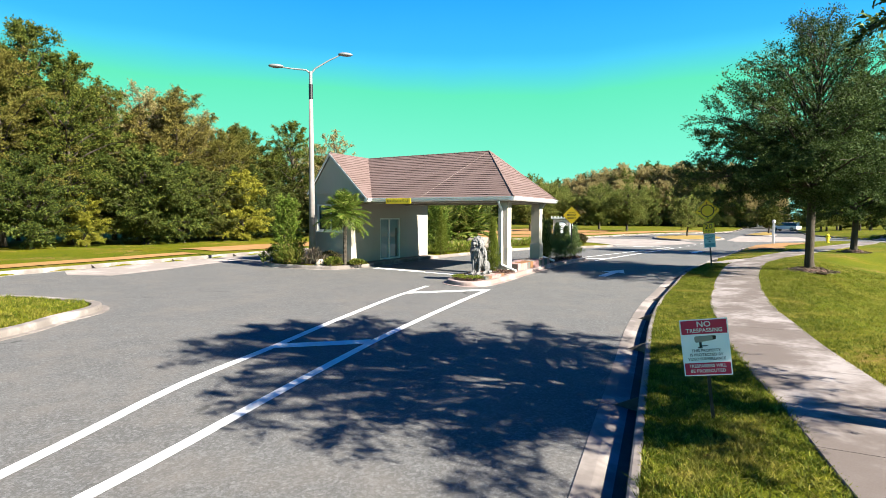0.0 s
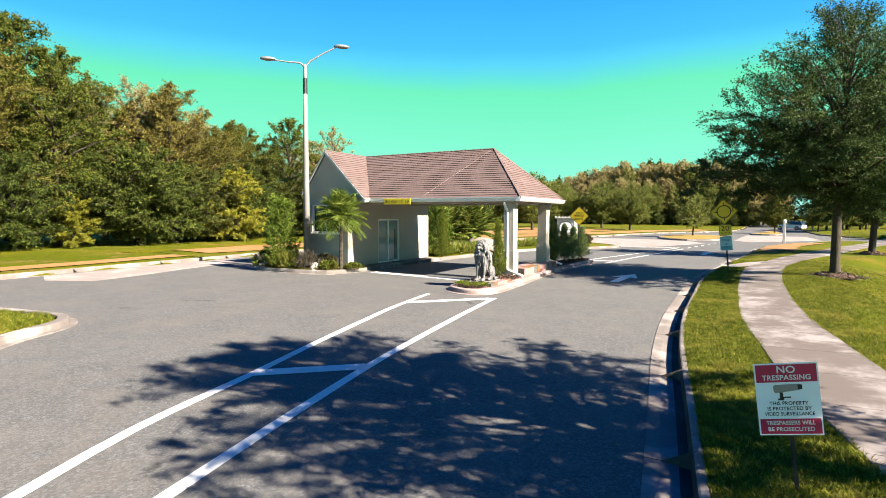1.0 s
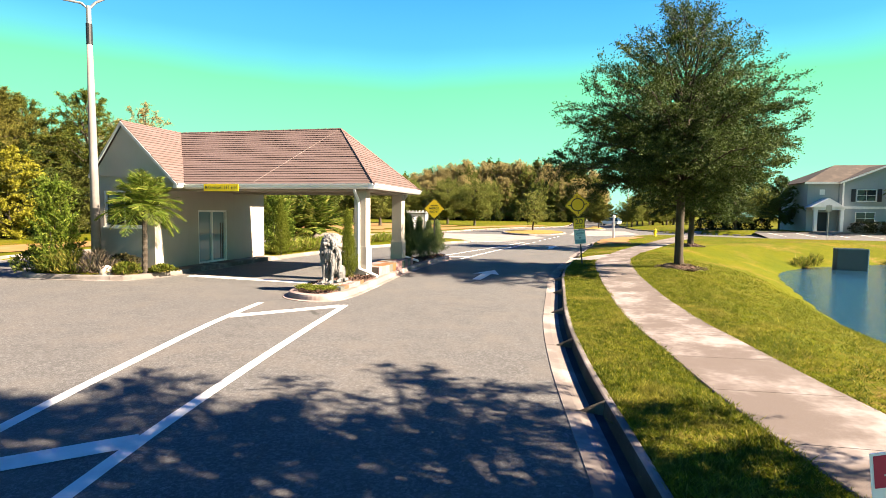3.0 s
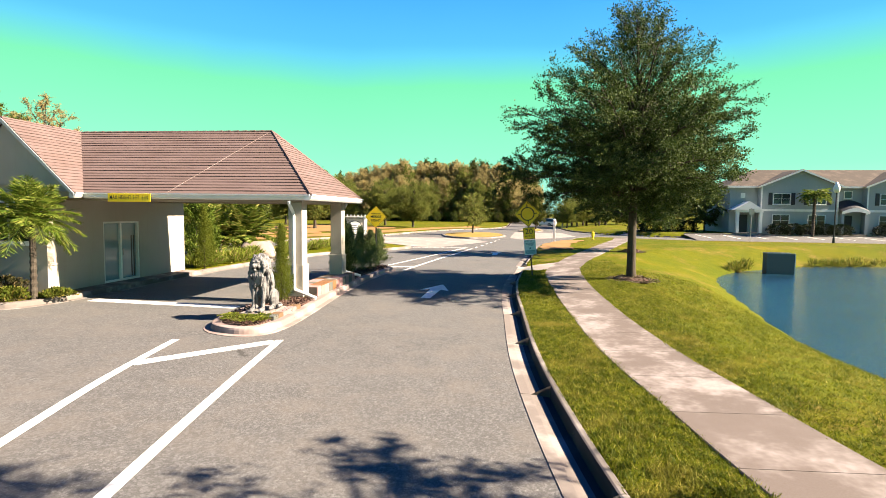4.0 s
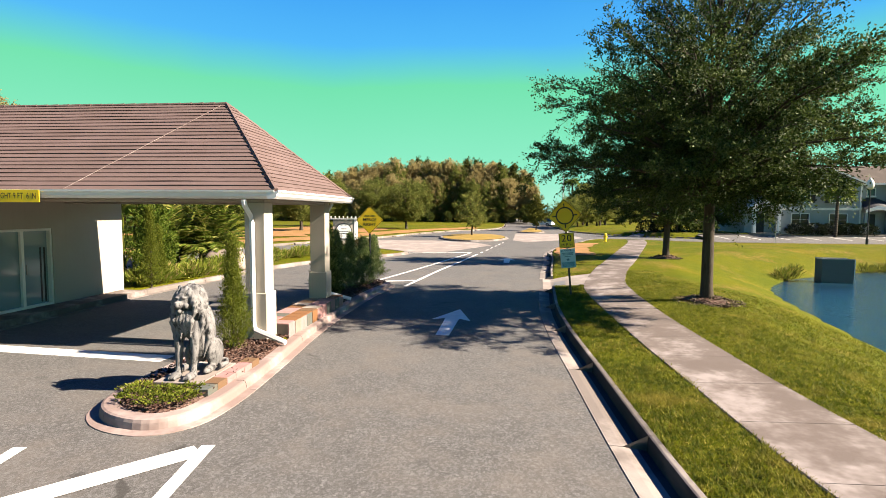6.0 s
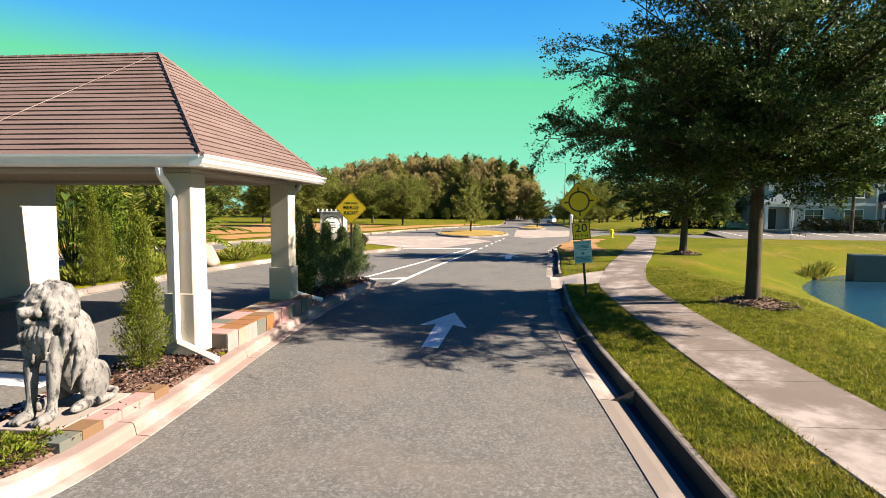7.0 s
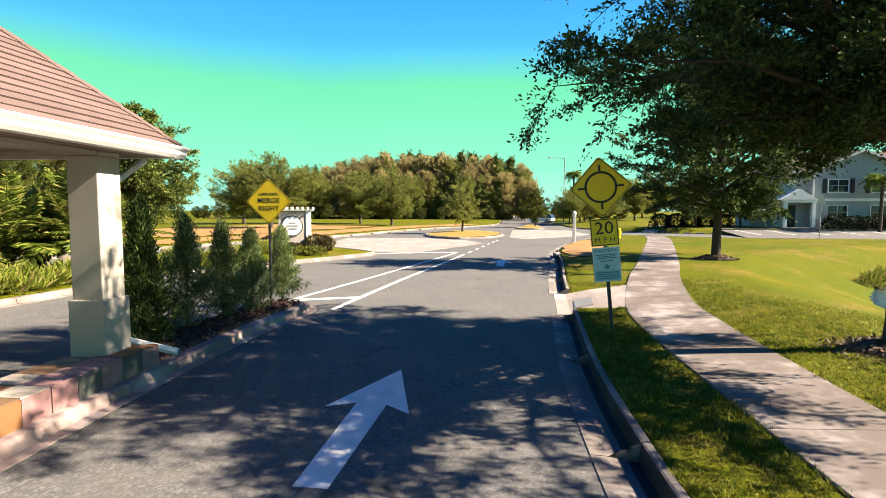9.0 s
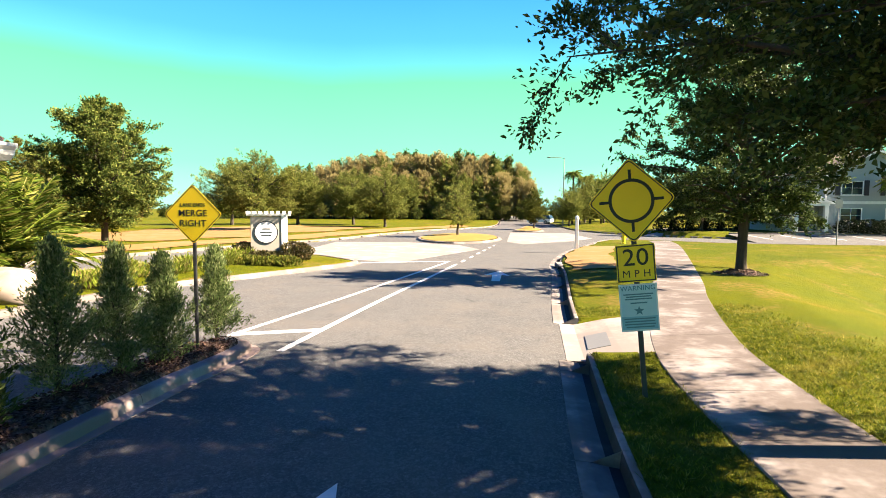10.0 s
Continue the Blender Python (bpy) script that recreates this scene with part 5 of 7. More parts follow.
def make_bush(name, at, height, radius, count, leaf, seed, leaf_mat, label, category="shrub", group="", kind="column", up=0.9, slim=0.4, stem=0.02, base=0.05, tufts=0, loose=0.2):
    """A dense bush of single upright sprays: columnar, conical, mounded or hedge-like."""
    rng = np.random.default_rng(seed)
    b = thing(name, at, 0, label, category, group)
    t = rng.random(count) ** (1.2 if kind == "cone" else 1.0)
    ang = rng.random(count) * 2 * np.pi
    if kind == "cone":
        prof = np.interp(t, [0, 0.08, 0.25, 0.6, 0.85, 1], [0.55, 0.9, 1.0, 0.66, 0.34, 0.05])
    elif kind == "mound":
        prof = np.sqrt(np.maximum(0, 1 - t**2)) * 1.0
    else:
        prof = np.interp(t, [0, 0.1, 0.35, 0.75, 0.92, 1], [0.6, 0.9, 1.0, 0.85, 0.5, 0.08])
    lob = 1 + 0.18 * np.sin(ang * 4 + seed + 5 * t) + 0.12 * np.sin(9 * t + ang * 2 + seed)
    r = radius * prof * lob * np.sqrt(0.25 + 0.75 * rng.random(count))
    p = np.stack([np.cos(ang) * r, np.sin(ang) * r, base + (height - base) * t], 1)
    w = np.stack([np.cos(ang) * 0.7, np.sin(ang) * 0.7, np.full(count, up)], 1) + rng.normal(0, 0.4, (count, 3))
    if tufts:
        c, cw = p[:tufts], unit(w[:tufts])
        j = rng.integers(0, tufts, count)
        run = rng.random(count)[:, None]
        p = c[j] + cw[j] * (run - 0.35) * radius * 0.95 + rng.normal(size=(count, 3)) * radius * loose * (1.1 - run)
        p[:, 2] = np.maximum(p[:, 2], 0.01)
        w = cw[j] + rng.normal(0, 0.5, (count, 3))
    ln = leaf * rng.uniform(0.6, 1.4, count)
    part("foliage", quads_mesh("foliage", leaf_quads(rng, p, w, ln, ln * slim), leaf_mat), leaf_mat, b)
    if stem:
        sh = Shape()
        for i in range(3):
            a = i * 2.1 + seed
            sh.tube([(0.02 * math.cos(a), 0.02 * math.sin(a), -0.05), (0.3 * radius * math.cos(a), 0.3 * radius * math.sin(a), height * 0.4), (0.2 * radius * math.cos(a), 0.2 * radius * math.sin(a), height * 0.85)], [stem * 1.3, stem, stem * 0.3], 5)
        part("stem", sh, BARK, b)
    return b


def make_juniper(name, at, height, radius, boughs, per, leaf, seed, leaf_mat, label, group=""):
    """A pointed juniper: rising feathery boughs round a stem, longest a quarter of the way up."""
    rng = np.random.default_rng(seed)
    b = thing(name, at, 0, label, "shrub", group)
    t = (np.arange(boughs) + rng.random(boughs)) / boughs
    a = np.arange(boughs) * 2.39996 + rng.normal(0, 0.4, boughs)
    r = radius * np.interp(t, [0, 0.08, 0.22, 0.45, 0.7, 1.0], [1.05, 1.18, 1.0, 0.62, 0.28, 0.02]) * rng.uniform(0.62, 1.25, boughs)
    up = r * rng.uniform(0.2, 0.95, boughs) + 0.06 + 0.10 * t
    z0 = 0.04 + (height * 0.94 - 0.04) * t
    root = np.stack([np.zeros(boughs), np.zeros(boughs), z0], 1)
    run = np.stack([np.cos(a) * r, np.sin(a) * r, up], 1)
    s = rng.random((boughs, per)) ** 0.62
    p = root[:, None] + run[:, None] * s[..., None]
    p[..., 2] += (up * 0.35)[:, None] * (s**2 - s)
    wide = 0.018 + 0.055 * np.sin(np.pi * np.clip(s, 0, 1) ** 0.8)
    p = p + rng.normal(size=p.shape) * wide[..., None]
    w = unit(run)[:, None] + np.array([0, 0, 0.35]) + rng.normal(0, 0.5, p.shape)
    n = boughs * per
    ln = leaf * rng.uniform(0.6, 1.4, n)
    part("foliage", quads_mesh("foliage", leaf_quads(rng, p.reshape(n, 3), w.reshape(n, 3), ln, ln * 0.26), leaf_mat), leaf_mat, b)
    sh = Shape().tube([(0, 0, -0.05), (0.01, 0, height * 0.5), (0, 0, height * 0.95)], [0.03, 0.02, 0.004], 6)
    for k in range(0, boughs, 3):
        sh.tube([tuple(root[k]), tuple(root[k] + run[k] * 0.55 - np.array([0, 0, up[k] * 0.08])), tuple(root[k] + run[k])], [0.008, 0.006, 0.002], 3, False)
    part("stem", sh, BARK, b)
    return b


def make_palm(name, at, trunk_h, frond_len, fronds, seed, label, leaf_mat=None, droop=1.0, leaflets=34, trunk_r=0.08, rise=0.7, wide=0.03, category="palm", mess=0.12, leaflet=0.34, lowest=0.4):
    rng = np.random.default_rng(seed)
    leaf_mat = leaf_mat or PALM
    p = thing(name, at, 0, label, category)
    sh = Shape()
    n = max(4, int(trunk_h / 0.09))
    sh.tube([(0.03 * math.sin(2.2 * k / n), 0, -0.1 + (trunk_h + 0.1) * k / n) for k in range(n + 1)], [trunk_r * (1.15 if k % 2 else 0.92) * (1.15 - 0.2 * k / n) for k in range(n + 1)], 9)
    part("trunk", sh, BARK, p)
    quads, stalks = [], Shape()
    for i in range(fronds):
        a = i * 2.39996 + rng.uniform(-0.2, 0.2)
        el = rise * (1.0 - (1.0 + lowest) * i / fronds) + rng.uniform(-0.1, 0.1)
        L = frond_len * rng.uniform(0.8, 1.1)
        s = np.linspace(0, 1, leaflets)
        rad = L * s * math.cos(el) * (1 - 0.12 * s)
        z = trunk_h + L * s * math.sin(el) + L * (0.18 * s - 0.55 * droop * s**2)
        pts = np.stack([np.cos(a) * rad, np.sin(a) * rad, z], 1)
        tan = unit(np.gradient(pts, axis=0))
        side = np.array([-math.sin(a), math.cos(a), 0.0])
        for sg in (-1, 1):
            w = tan * 0.75 + side * sg * 1.0 + np.array([0, 0, -0.2]) + rng.normal(0, mess, (leaflets, 3))
            ln = L * leaflet * np.sin(np.pi * np.clip(s * 0.86 + 0.1, 0, 1)) * rng.uniform(0.8, 1.1, leaflets) + 0.03
            quads.append(leaf_quads(rng, pts[2:], w[2:], ln[2:], np.full(leaflets - 2, wide), 0.05))
        stalks.tube([tuple(q) for q in pts[:: max(1, leaflets // 6)]], 0.012, 4)
    part("frond_crown", quads_mesh("frond_crown", np.concatenate(quads), leaf_mat), leaf_mat, p)
    part("frond_stem", stalks, leaf_mat, p)
    return p


def make_broadleaf(name, at, height, leaves, seed, label, leaf_mat=None, size=0.75, spread=0.9, category="plant"):
    """A clump of stalks, each with one large paddle leaf of several bent strips."""
    rng = np.random.default_rng(seed)
    leaf_mat = leaf_mat or TROPIC
    p = thing(name, at, 0, label, category)
    lv, st = Shape(), Shape()
    for i in range(leaves):
        a = rng.uniform(0, 6.283)
        out = spread * rng.uniform(0.15, 1.0)
        hz = height * rng.uniform(0.35, 0.85)
        b0 = Vector((0.2 * math.cos(a) * rng.random(), 0.2 * math.sin(a) * rng.random(), 0))
        b1 = Vector((math.cos(a) * out * 0.6, math.sin(a) * out * 0.6, hz))
        d = Vector((math.cos(a + rng.normal(0, 0.4)), math.sin(a + rng.normal(0, 0.4)), rng.uniform(0.2, 1.4))).normalized()
        side = d.cross(Vector((0, 0, 1))).normalized()
        side = (Matrix.Rotation(rng.uniform(-0.8, 0.8), 3, d) @ side).normalized()
        nr = side.cross(d)
        st.tube([b0, b0.lerp(b1, 0.5), b1], 0.014, 4)
        L = size * rng.uniform(0.7, 1.3)
        W = L * rng.uniform(0.28, 0.42)
        rows = []
        for k in range(6):
            s = k / 5
            c = b1 + d * (L * s) + Vector((0, 0, -0.45 * L * s * s))
            w = W * 0.5 * math.sin(math.pi * min(0.97, 0.06 + 0.9 * s)) ** 0.7
            rows.append((c - side * w + nr * w * 0.35, c, c + side * w + nr * w * 0.35))
        vs = [v for r in rows for v in r]
        fs = [f for k in range(5) for f in ((3 * k, 3 * k + 1, 3 * k + 4, 3 * k + 3), (3 * k + 1, 3 * k + 2, 3 * k + 5, 3 * k + 4))]
        lv.add(vs, fs)
    part("foliage", lv, leaf_mat, p, smooth=True)
    part("stem", st, leaf_mat, p)
    return p


def make_rock(at, r, seed, label):
    sh = Shape().lump((0, 0, r[2] * 0.5), r, seed, 0.16, 52, 30, 1.3)
    rng = random.Random(seed)
    for _ in range(9):  # broken faces
        d = Vector((rng.uniform(-1, 1), rng.uniform(-1, 1), rng.uniform(-0.1, 0.9))).normalized()
        far = rng.uniform(0.72, 0.92) * math.sqrt((d.x * r[0]) ** 2 + (d.y * r[1]) ** 2 + (d.z * r[2]) ** 2)
        c = Vector((0, 0, r[2] * 0.5))
        sh.v = [tuple(Vector(p) - d * max(0.0, (Vector(p) - c).dot(d) - far) * 0.9) for p in sh.v]
    ob = part("rock", sh, ROCK, None, smooth=True)
    ob.matrix_world = pose(*at, 0, 0, seed * 40)
    return tagged(ob, label, "rock")


def mulch_ring(x, y, r, seed):
    sh = Shape()
    z = ground_at(x, y)
    sh.lump((0, 0, 0), (r, r, 0.16), seed, 0.3, 20, 8, 2.0)
    m = thing("mulch_mound", (x, y, z), 0, "low mound of dry tan leaf litter round a tree trunk", "mulch", "mulch mounds")
    part("mound", sh, MULCH, m, smooth=True)
    rng = np.random.default_rng(seed)
    n = 900
    a, rr = rng.random(n) * 6.283, r * 1.5 * np.sqrt(rng.random(n))
    p = np.stack([np.cos(a) * rr, np.sin(a) * rr * 0.9, 0.02 + 0.15 * np.clip(1 - (rr / r) ** 2, 0, 1) ** 0.5], 1)
    w = np.stack([rng.normal(size=n), rng.normal(size=n), rng.normal(0, 0.2, n)], 1)
    ln = rng.uniform(0.06, 0.13, n)
    part("leaf_litter", quads_mesh("leaf_litter", leaf_quads(rng, p, w, ln, ln * 0.4), DRY), DRY, m)


# street trees beside the sidewalk
OAK = "feathery green street tree with a straight grey-brown trunk on the lawn"
make_feather_tree("street_tree", (3.38, 22.1, 0.30), 9.6, 4.05, 2.85, 94, 15, 17, 20, 0.072, 11, OAK_LEAF, OAK, group="street trees", trunk_r=0.155, limb=0.37, twig=0.48, slim=0.48, low=1.06, slope=(0.05, 1.1), droop=0.20, bias=0.09, airy=0.10)
make_feather_tree("street_tree", (5.35, 4.1, 0.12), 8.8, 3.1, 3.7, 58, 11, 11, 18, 0.082, 13, OAK_LEAF, OAK, group="street trees", trunk_r=0.16, limb=0.42, twig=0.42, slim=0.45, low=1.1, airy=0.75)
t2 = make_feather_tree("street_tree", (6.6, 36.0, 0.32), 10.0, 3.5, 1.9, 54, 11, 11, 17, 0.11, 12, OAK_LEAF, OAK, group="street trees", trunk_r=0.17, limb=0.42, twig=0.48, airy=0.7)
for k, (x, y, s, rz) in enumerate(((18.5, 70.5, 0.65, 200), (24.0, 73, 0.68, 20))):
    o = copy_thing(t2, pose(x, y, 0.25))
    o.matrix_basis = pose(x, y, 0.25, 0, 0, rz) @ Matrix.Diagonal((s, s, s, 1))
for x, y, r, sd in ((3.38, 22.1, 0.62, 1), (6.6, 36.0, 0.55, 2), (5.35, 4.1, 0.6, 3)):
    mulch_ring(x, y, r, sd)

# oaks beyond the gatehouse
make_feather_tree("oak_tree", (-24.9, 46.5, 0.2), 8.3, 3.5, 1.3, 60, 11, 10, 14, 0.145, 21, VERGE_LEAF, "rounded dense green oak on the verge behind the gatehouse", group="oaks", outline_of="round", trunk_r=0.2, limb=0.4, twig=0.6, slim=0.5)
m1 = make_tree("oak_tree", (-15.5, 84, 0.2), 7.2, 3.3, 1.3, 1300, 34, 0.16, 22, MEADOW_LEAF, "rounded olive-green oak beyond the roundabout", group="oaks", shape="round", trunk_r=0.18, reach=1.0, boughs=54, twigs=60, width=0.55)
for x, y, s, rz in ((-22, 93, 1.12, 100), (-30, 92, 1.2, 160), (-38, 88, 1.25, 280), (11.8, 100.5, 0.8, 10), (15.5, 103, 0.9, 300), (-46, 74, 1.3, 60), (-27, 72, 1.15, 330), (14, 104, 1.1, 90), (20, 118, 1.25, 190), (9.5, 96, 0.7, 250), (-52, 60, 1.25, 120)):
    o = copy_thing(m1, pose(x, y, 0.2))
    o.matrix_basis = pose(x, y, 0.2, 0, 0, rz) @ Matrix.Diagonal((s, s, s, 1))
make_tree("magnolia_tree", (-5.0, 65, 0.2), 4.9, 1.9, 1.0, 300, 26, 0.15, 31, MEADOW_LEAF, "small rounded evergreen on the roundabout island", group="", shape="round", trunk_r=0.1, reach=0.7, twigs=30, boughs=34, width=0.4)
make_tree("magnolia_tree", (3.6, 86, 0.2), 5.0, 1.5, 0.9, 380, 26, 0.2, 32, WOOD_LEAF, "small rounded evergreen on a traffic island", shape="round", trunk_r=0.1, reach=0.7, twigs=20, boughs=30, width=0.4)

# woodland to the west
WOOD = "tall mixed woodland tree with dense green autumn foliage"
protos = [
    make_feather_tree("woodland_tree", (-39, 14, 0.2), 15.5, 5.0, 1.4, 46, 9, 9, 19, 0.15, 41, WOOD_LEAF, WOOD, group="woodland", outline_of="round", trunk_r=0.22, slope=(0.0, 0.8), limb=0.40, twig=0.85, slim=0.5, wood=False),
    make_feather_tree("woodland_tree", (-40, 22, 0.2), 15.0, 4.4, 1.4, 46, 9, 9, 18, 0.145, 42, DEEP_LEAF, WOOD, group="woodland", outline_of="spire", trunk_r=0.20, slope=(0.0, 0.8), limb=0.42, twig=0.8, slim=0.5, wood=False),
    make_feather_tree("woodland_tree", (-41, 30, 0.2), 15.2, 4.0, 2.4, 40, 8, 6, 10, 0.18, 43, RUST_LEAF, "tall woodland tree with thinning rust-brown foliage and bare twigs", group="woodland", outline_of="round", trunk_r=0.2, slope=(0.3, 1.0), limb=0.42, twig=0.75, slim=0.45),
    make_feather_tree("woodland_tree", (-35.5, 24.6, 0.2), 5.6, 2.1, 0.3, 30, 8, 8, 12, 0.14, 44, YELLOW_LEAF, "young woodland tree with yellow leaves", group="woodland", outline_of="round", trunk_r=0.08, limb=0.42, twig=0.42, slim=0.55, wood=False),
    make_feather_tree("woodland_tree", (-34.8, 19.3, 0.2), 6.8, 3.2, 0.7, 38, 9, 8, 12, 0.15, 45, DEEP_LEAF, "low spreading green tree at the woodland edge", group="woodland", outline_of="round", trunk_r=0.1, limb=0.42, twig=0.55, slim=0.5),
    make_feather_tree("woodland_tree", (-36, 10, 0.2), 13.6, 4.6, 1.0, 44, 9, 8, 18, 0.145, 46, OLIVE_LEAF, "tall olive-brown woodland tree", group="woodland", outline_of="round", trunk_r=0.2, slope=(0.1, 0.9), limb=0.42, twig=0.8, slim=0.5, wood=False),
]
for pr, (px, py), ps in zip(protos, ((-47, 8), (-46, 20), (-44, 24), (-34.9, 26.8), (-35.6, 19.3), (-42.5, 25.6)), (0.8, 0.82, 0.86, 1.0, 1.0, 0.8)):
    pr.matrix_world = pose(px, py, 0.2) @ Matrix.Diagonal((ps, ps, ps, 1))
wrng = random.Random(8)
for i in range(57):
    row = i % 3
    y = 4 + (i // 3) * 4.2 + wrng.uniform(-1.4, 1.4)
    x = -39.0 - row * 4.8 + wrng.uniform(-1.6, 1.6) - (0.16 * max(0, y - 26))
    pick = wrng.choice((0, 0, 0, 1, 2, 2, 5, 5) if row else (0, 0, 1, 5, 5, 0))
    if row == 0 and i % 9 == 3:
        continue
    pr = protos[pick]
    tall = (15.5, 15.0, 15.2, 1, 1, 13.6)[pick]
    s = wrng.uniform(0.82, 1.05) * float(np.interp(y, [-10, 13, 20, 25.5, 30, 35, 45, 60], [15.5, 14.2, 13.7, 12.5, 12.1, 12.0, 10.2, 8.8])) / tall * (1.05 if row else 0.94)
    o = copy_thing(pr, pose(x, y, 0.2))
    o.matrix_basis = pose(x, y, 0.2, 0, 0, wrng.uniform(0, 360)) @ Matrix.Diagonal((s, s, s * wrng.uniform(0.94, 1.06), 1))
for i in range(15):
    y = 9 + i * 3.2 + wrng.uniform(-0.6, 0.6)
    x = -36.0 + wrng.uniform(-1.0, 0.5) - (0.16 * max(0, y - 26))
    pr = protos[wrng.choice((3, 4, 4, 4))]
    s = wrng.uniform(0.4, 0.95)
    o = copy_thing(pr, pose(x, y, 0.2))
    o.matrix_basis = pose(x, y, 0.2, 0, 0, wrng.uniform(0, 360)) @ Matrix.Diagonal((s, s, s, 1))

o = copy_thing(protos[2], pose(-33.4, 36.4, 0.2))
o.matrix_basis = pose(-33.4, 36.4, 0.2, 0, 0, 70) @ Matrix.Diagonal((0.66, 0.66, 0.66, 1))

# far cypress wood
FAR = "far bald cypress with rust-brown autumn crown"
f1 = make_tree("cypress_tree", (-30, 150, 0.3), 17.0, 3.6, 1.0, 620, 26, 0.38, 51, RUST_LEAF, FAR, group="far cypress wood", shape="column", trunk_r=0.25, reach=1.9, boughs=40, twigs=0, slim=0.5, width=0.95)
f2 = make_tree("pine_tree", (-24, 154, 0.3), 17.5, 3.2, 4.0, 340, 20, 0.46, 52, DEEP_LEAF, "far dark green pine in the cypress wood", group="far cypress wood", shape="spire", trunk_r=0.25, reach=1.7, boughs=36, twigs=0, slim=0.5, width=0.7)
f3 = make_tree("cypress_tree", (-18, 150, 0.3), 16, 3.8, 0.6, 560, 26, 0.38, 53, MEADOW_LEAF, "far olive-green cypress at the edge of the wood", group="far cypress wood", shape="round", trunk_r=0.25, reach=1.9, boughs=40, twigs=0, slim=0.5, width=0.7)
frng = random.Random(15)
for i in range(270):
    x = frng.uniform(-66, 7.5)
    back = frng.random() ** 1.3
    y = 138 + 40 * back + frng.uniform(-3, 3)
    edge = np.interp(x, [-66, -45, -30, -10, 2, 8], [0.62, 0.84, 1.0, 0.98, 0.92, 0.72])
    pr = (f1, f1, f1, f1, f3, f1, f1, f2)[frng.randrange(8)] if back > 0.15 else (f3, f1, f1, f3)[frng.randrange(4)]
    s = 0.94 * edge * frng.uniform(0.93, 1.03) * (0.72 if back < 0.15 else 1.0)
    o = copy_thing(pr, pose(x, y, 0.3))
    o.matrix_basis = pose(x, y, 0.3, 0, 0, frng.uniform(0, 360)) @ Matrix.Diagonal((s * 0.85, s * 0.85, s, 1))
for i in range(26):
    x, y = frng.uniform(26, 120), frng.uniform(120, 190)
    o = copy_thing(m1, pose(x, y, 0.3))
    s = frng.uniform(1.1, 1.6)
    o.matrix_basis = pose(x, y, 0.3, 0, 0, frng.uniform(0, 360)) @ Matrix.Diagonal((s, s, s, 1))
for i in range(40):
    x = -95 + i * 3.1 + frng.uniform(-1, 1)
    y = 131 + frng.uniform(-3, 3)
    o = copy_thing(protos[4], pose(x, y, 0.2))
    s = frng.uniform(0.35, 0.65)
    o.matrix_basis = pose(x, y, 0.2, 0, 0, frng.uniform(0, 360)) @ Matrix.Diagonal((s, s, s, 1))

# planting round the gatehouse
make_palm("date_palm", (-14.08, 15.35, 0.2), 2.15, 1.40, 46, 61, "small date palm with arching bright green fronds beside the gatehouse", rise=1.5, wide=0.02, leaflets=58, droop=0.75, trunk_r=0.075, mess=0.18)
make_bush("tall_shrub", (-16.95, 14.75, 0.15), 3.05, 0.62, 12000, 0.085, 62, LIME_LEAF, "tall loose bright green shrub by the gatehouse corner", kind="cone", slim=0.4, tufts=170, loose=0.12)
for k, (x, y, h, r, mt, lb) in enumerate(((-17.6, 14.5, 0.7, 0.6, DEEP_LEAF, "low dark green shrub"), (-16.6, 14.35, 0.55, 0.42, SHRUB, "low flax-like plant with pale leaves"), (-16.0, 14.45, 0.62, 0.45, SHRUB, "low flax-like plant with pale leaves"), (-15.25, 14.65, 0.62, 0.42, DRY, "low flax-like plant with dry straw leaves"), (-14.5, 15.05, 0.34, 0.45, SHRUB, "low green ground cover"), (-13.75, 15.75, 0.22, 0.36, SHRUB, "low green ground cover"), (-15.2, 15.6, 0.55, 0.5, HEDGE, "low reddish-brown shrub"), (-17.9, 15.4, 0.6, 0.5, SHRUB, "low green shrub"))):
    flax = "flax" in lb
    make_bush("low_shrub", (x, y, 0.13), h, r, 320 if flax else 900, 0.28 if flax else 0.10, 70 + k, mt, lb + " on the gatehouse island", kind="mound", stem=0, slim=0.09 if flax else 0.45, up=1.2 if flax else 0.8)
make_rock((-14.95, 14.72, 0.1), (0.2, 0.16, 0.24), 2, "small pale rock at the kerb of the gatehouse island")
for k, (x, y, h, r) in enumerate(((-13.95, 23.5, 2.7, 0.21), (-14.2, 24.3, 2.0, 0.2))):
    make_juniper("cypress_shrub", (x, y, 0.15), h, r * 1.25, 150, 70, 0.06, 80 + k, CYPRESS, "narrow yellow-green cypress behind the gatehouse", "narrow cypresses")
for k, (x, y, h, n, sp) in enumerate(((-18.0, 27.4, 3.0, 50, 1.2), (-17.9, 31.4, 3.4, 44, 1.4))):
    make_broadleaf("banana_plant", (x, y, 0.15), h, n, 90 + k, "clump of broad dark green tropical leaves in the garden bed", spread=sp)
make_bush("tall_shrub", (-16.0, 26.6, 0.15), 2.7, 0.85, 12000, 0.10, 63, LIME_LEAF, "tall loose bright green shrub in the garden bed", kind="cone", slim=0.4, tufts=170, loose=0.14)
make_palm("cycad", (-16.0, 31.0, 0.2), 1.0, 3.0, 40, 95, "large spreading feathery palm with broad yellow-green fronds behind the boulder", CYCAD_LEAF, droop=0.55, leaflets=64, trunk_r=0.24, rise=1.5, wide=0.07, mess=0.09, leaflet=0.19, lowest=0.22)
make_palm("cycad", (-17.4, 29.7, 0.2), 0.9, 2.7, 32, 97, "spreading feathery palm with broad dark green fronds", CYCAD_LEAF, droop=0.5, leaflets=60, trunk_r=0.2, rise=1.4, wide=0.07, mess=0.09, leaflet=0.19, lowest=0.25)
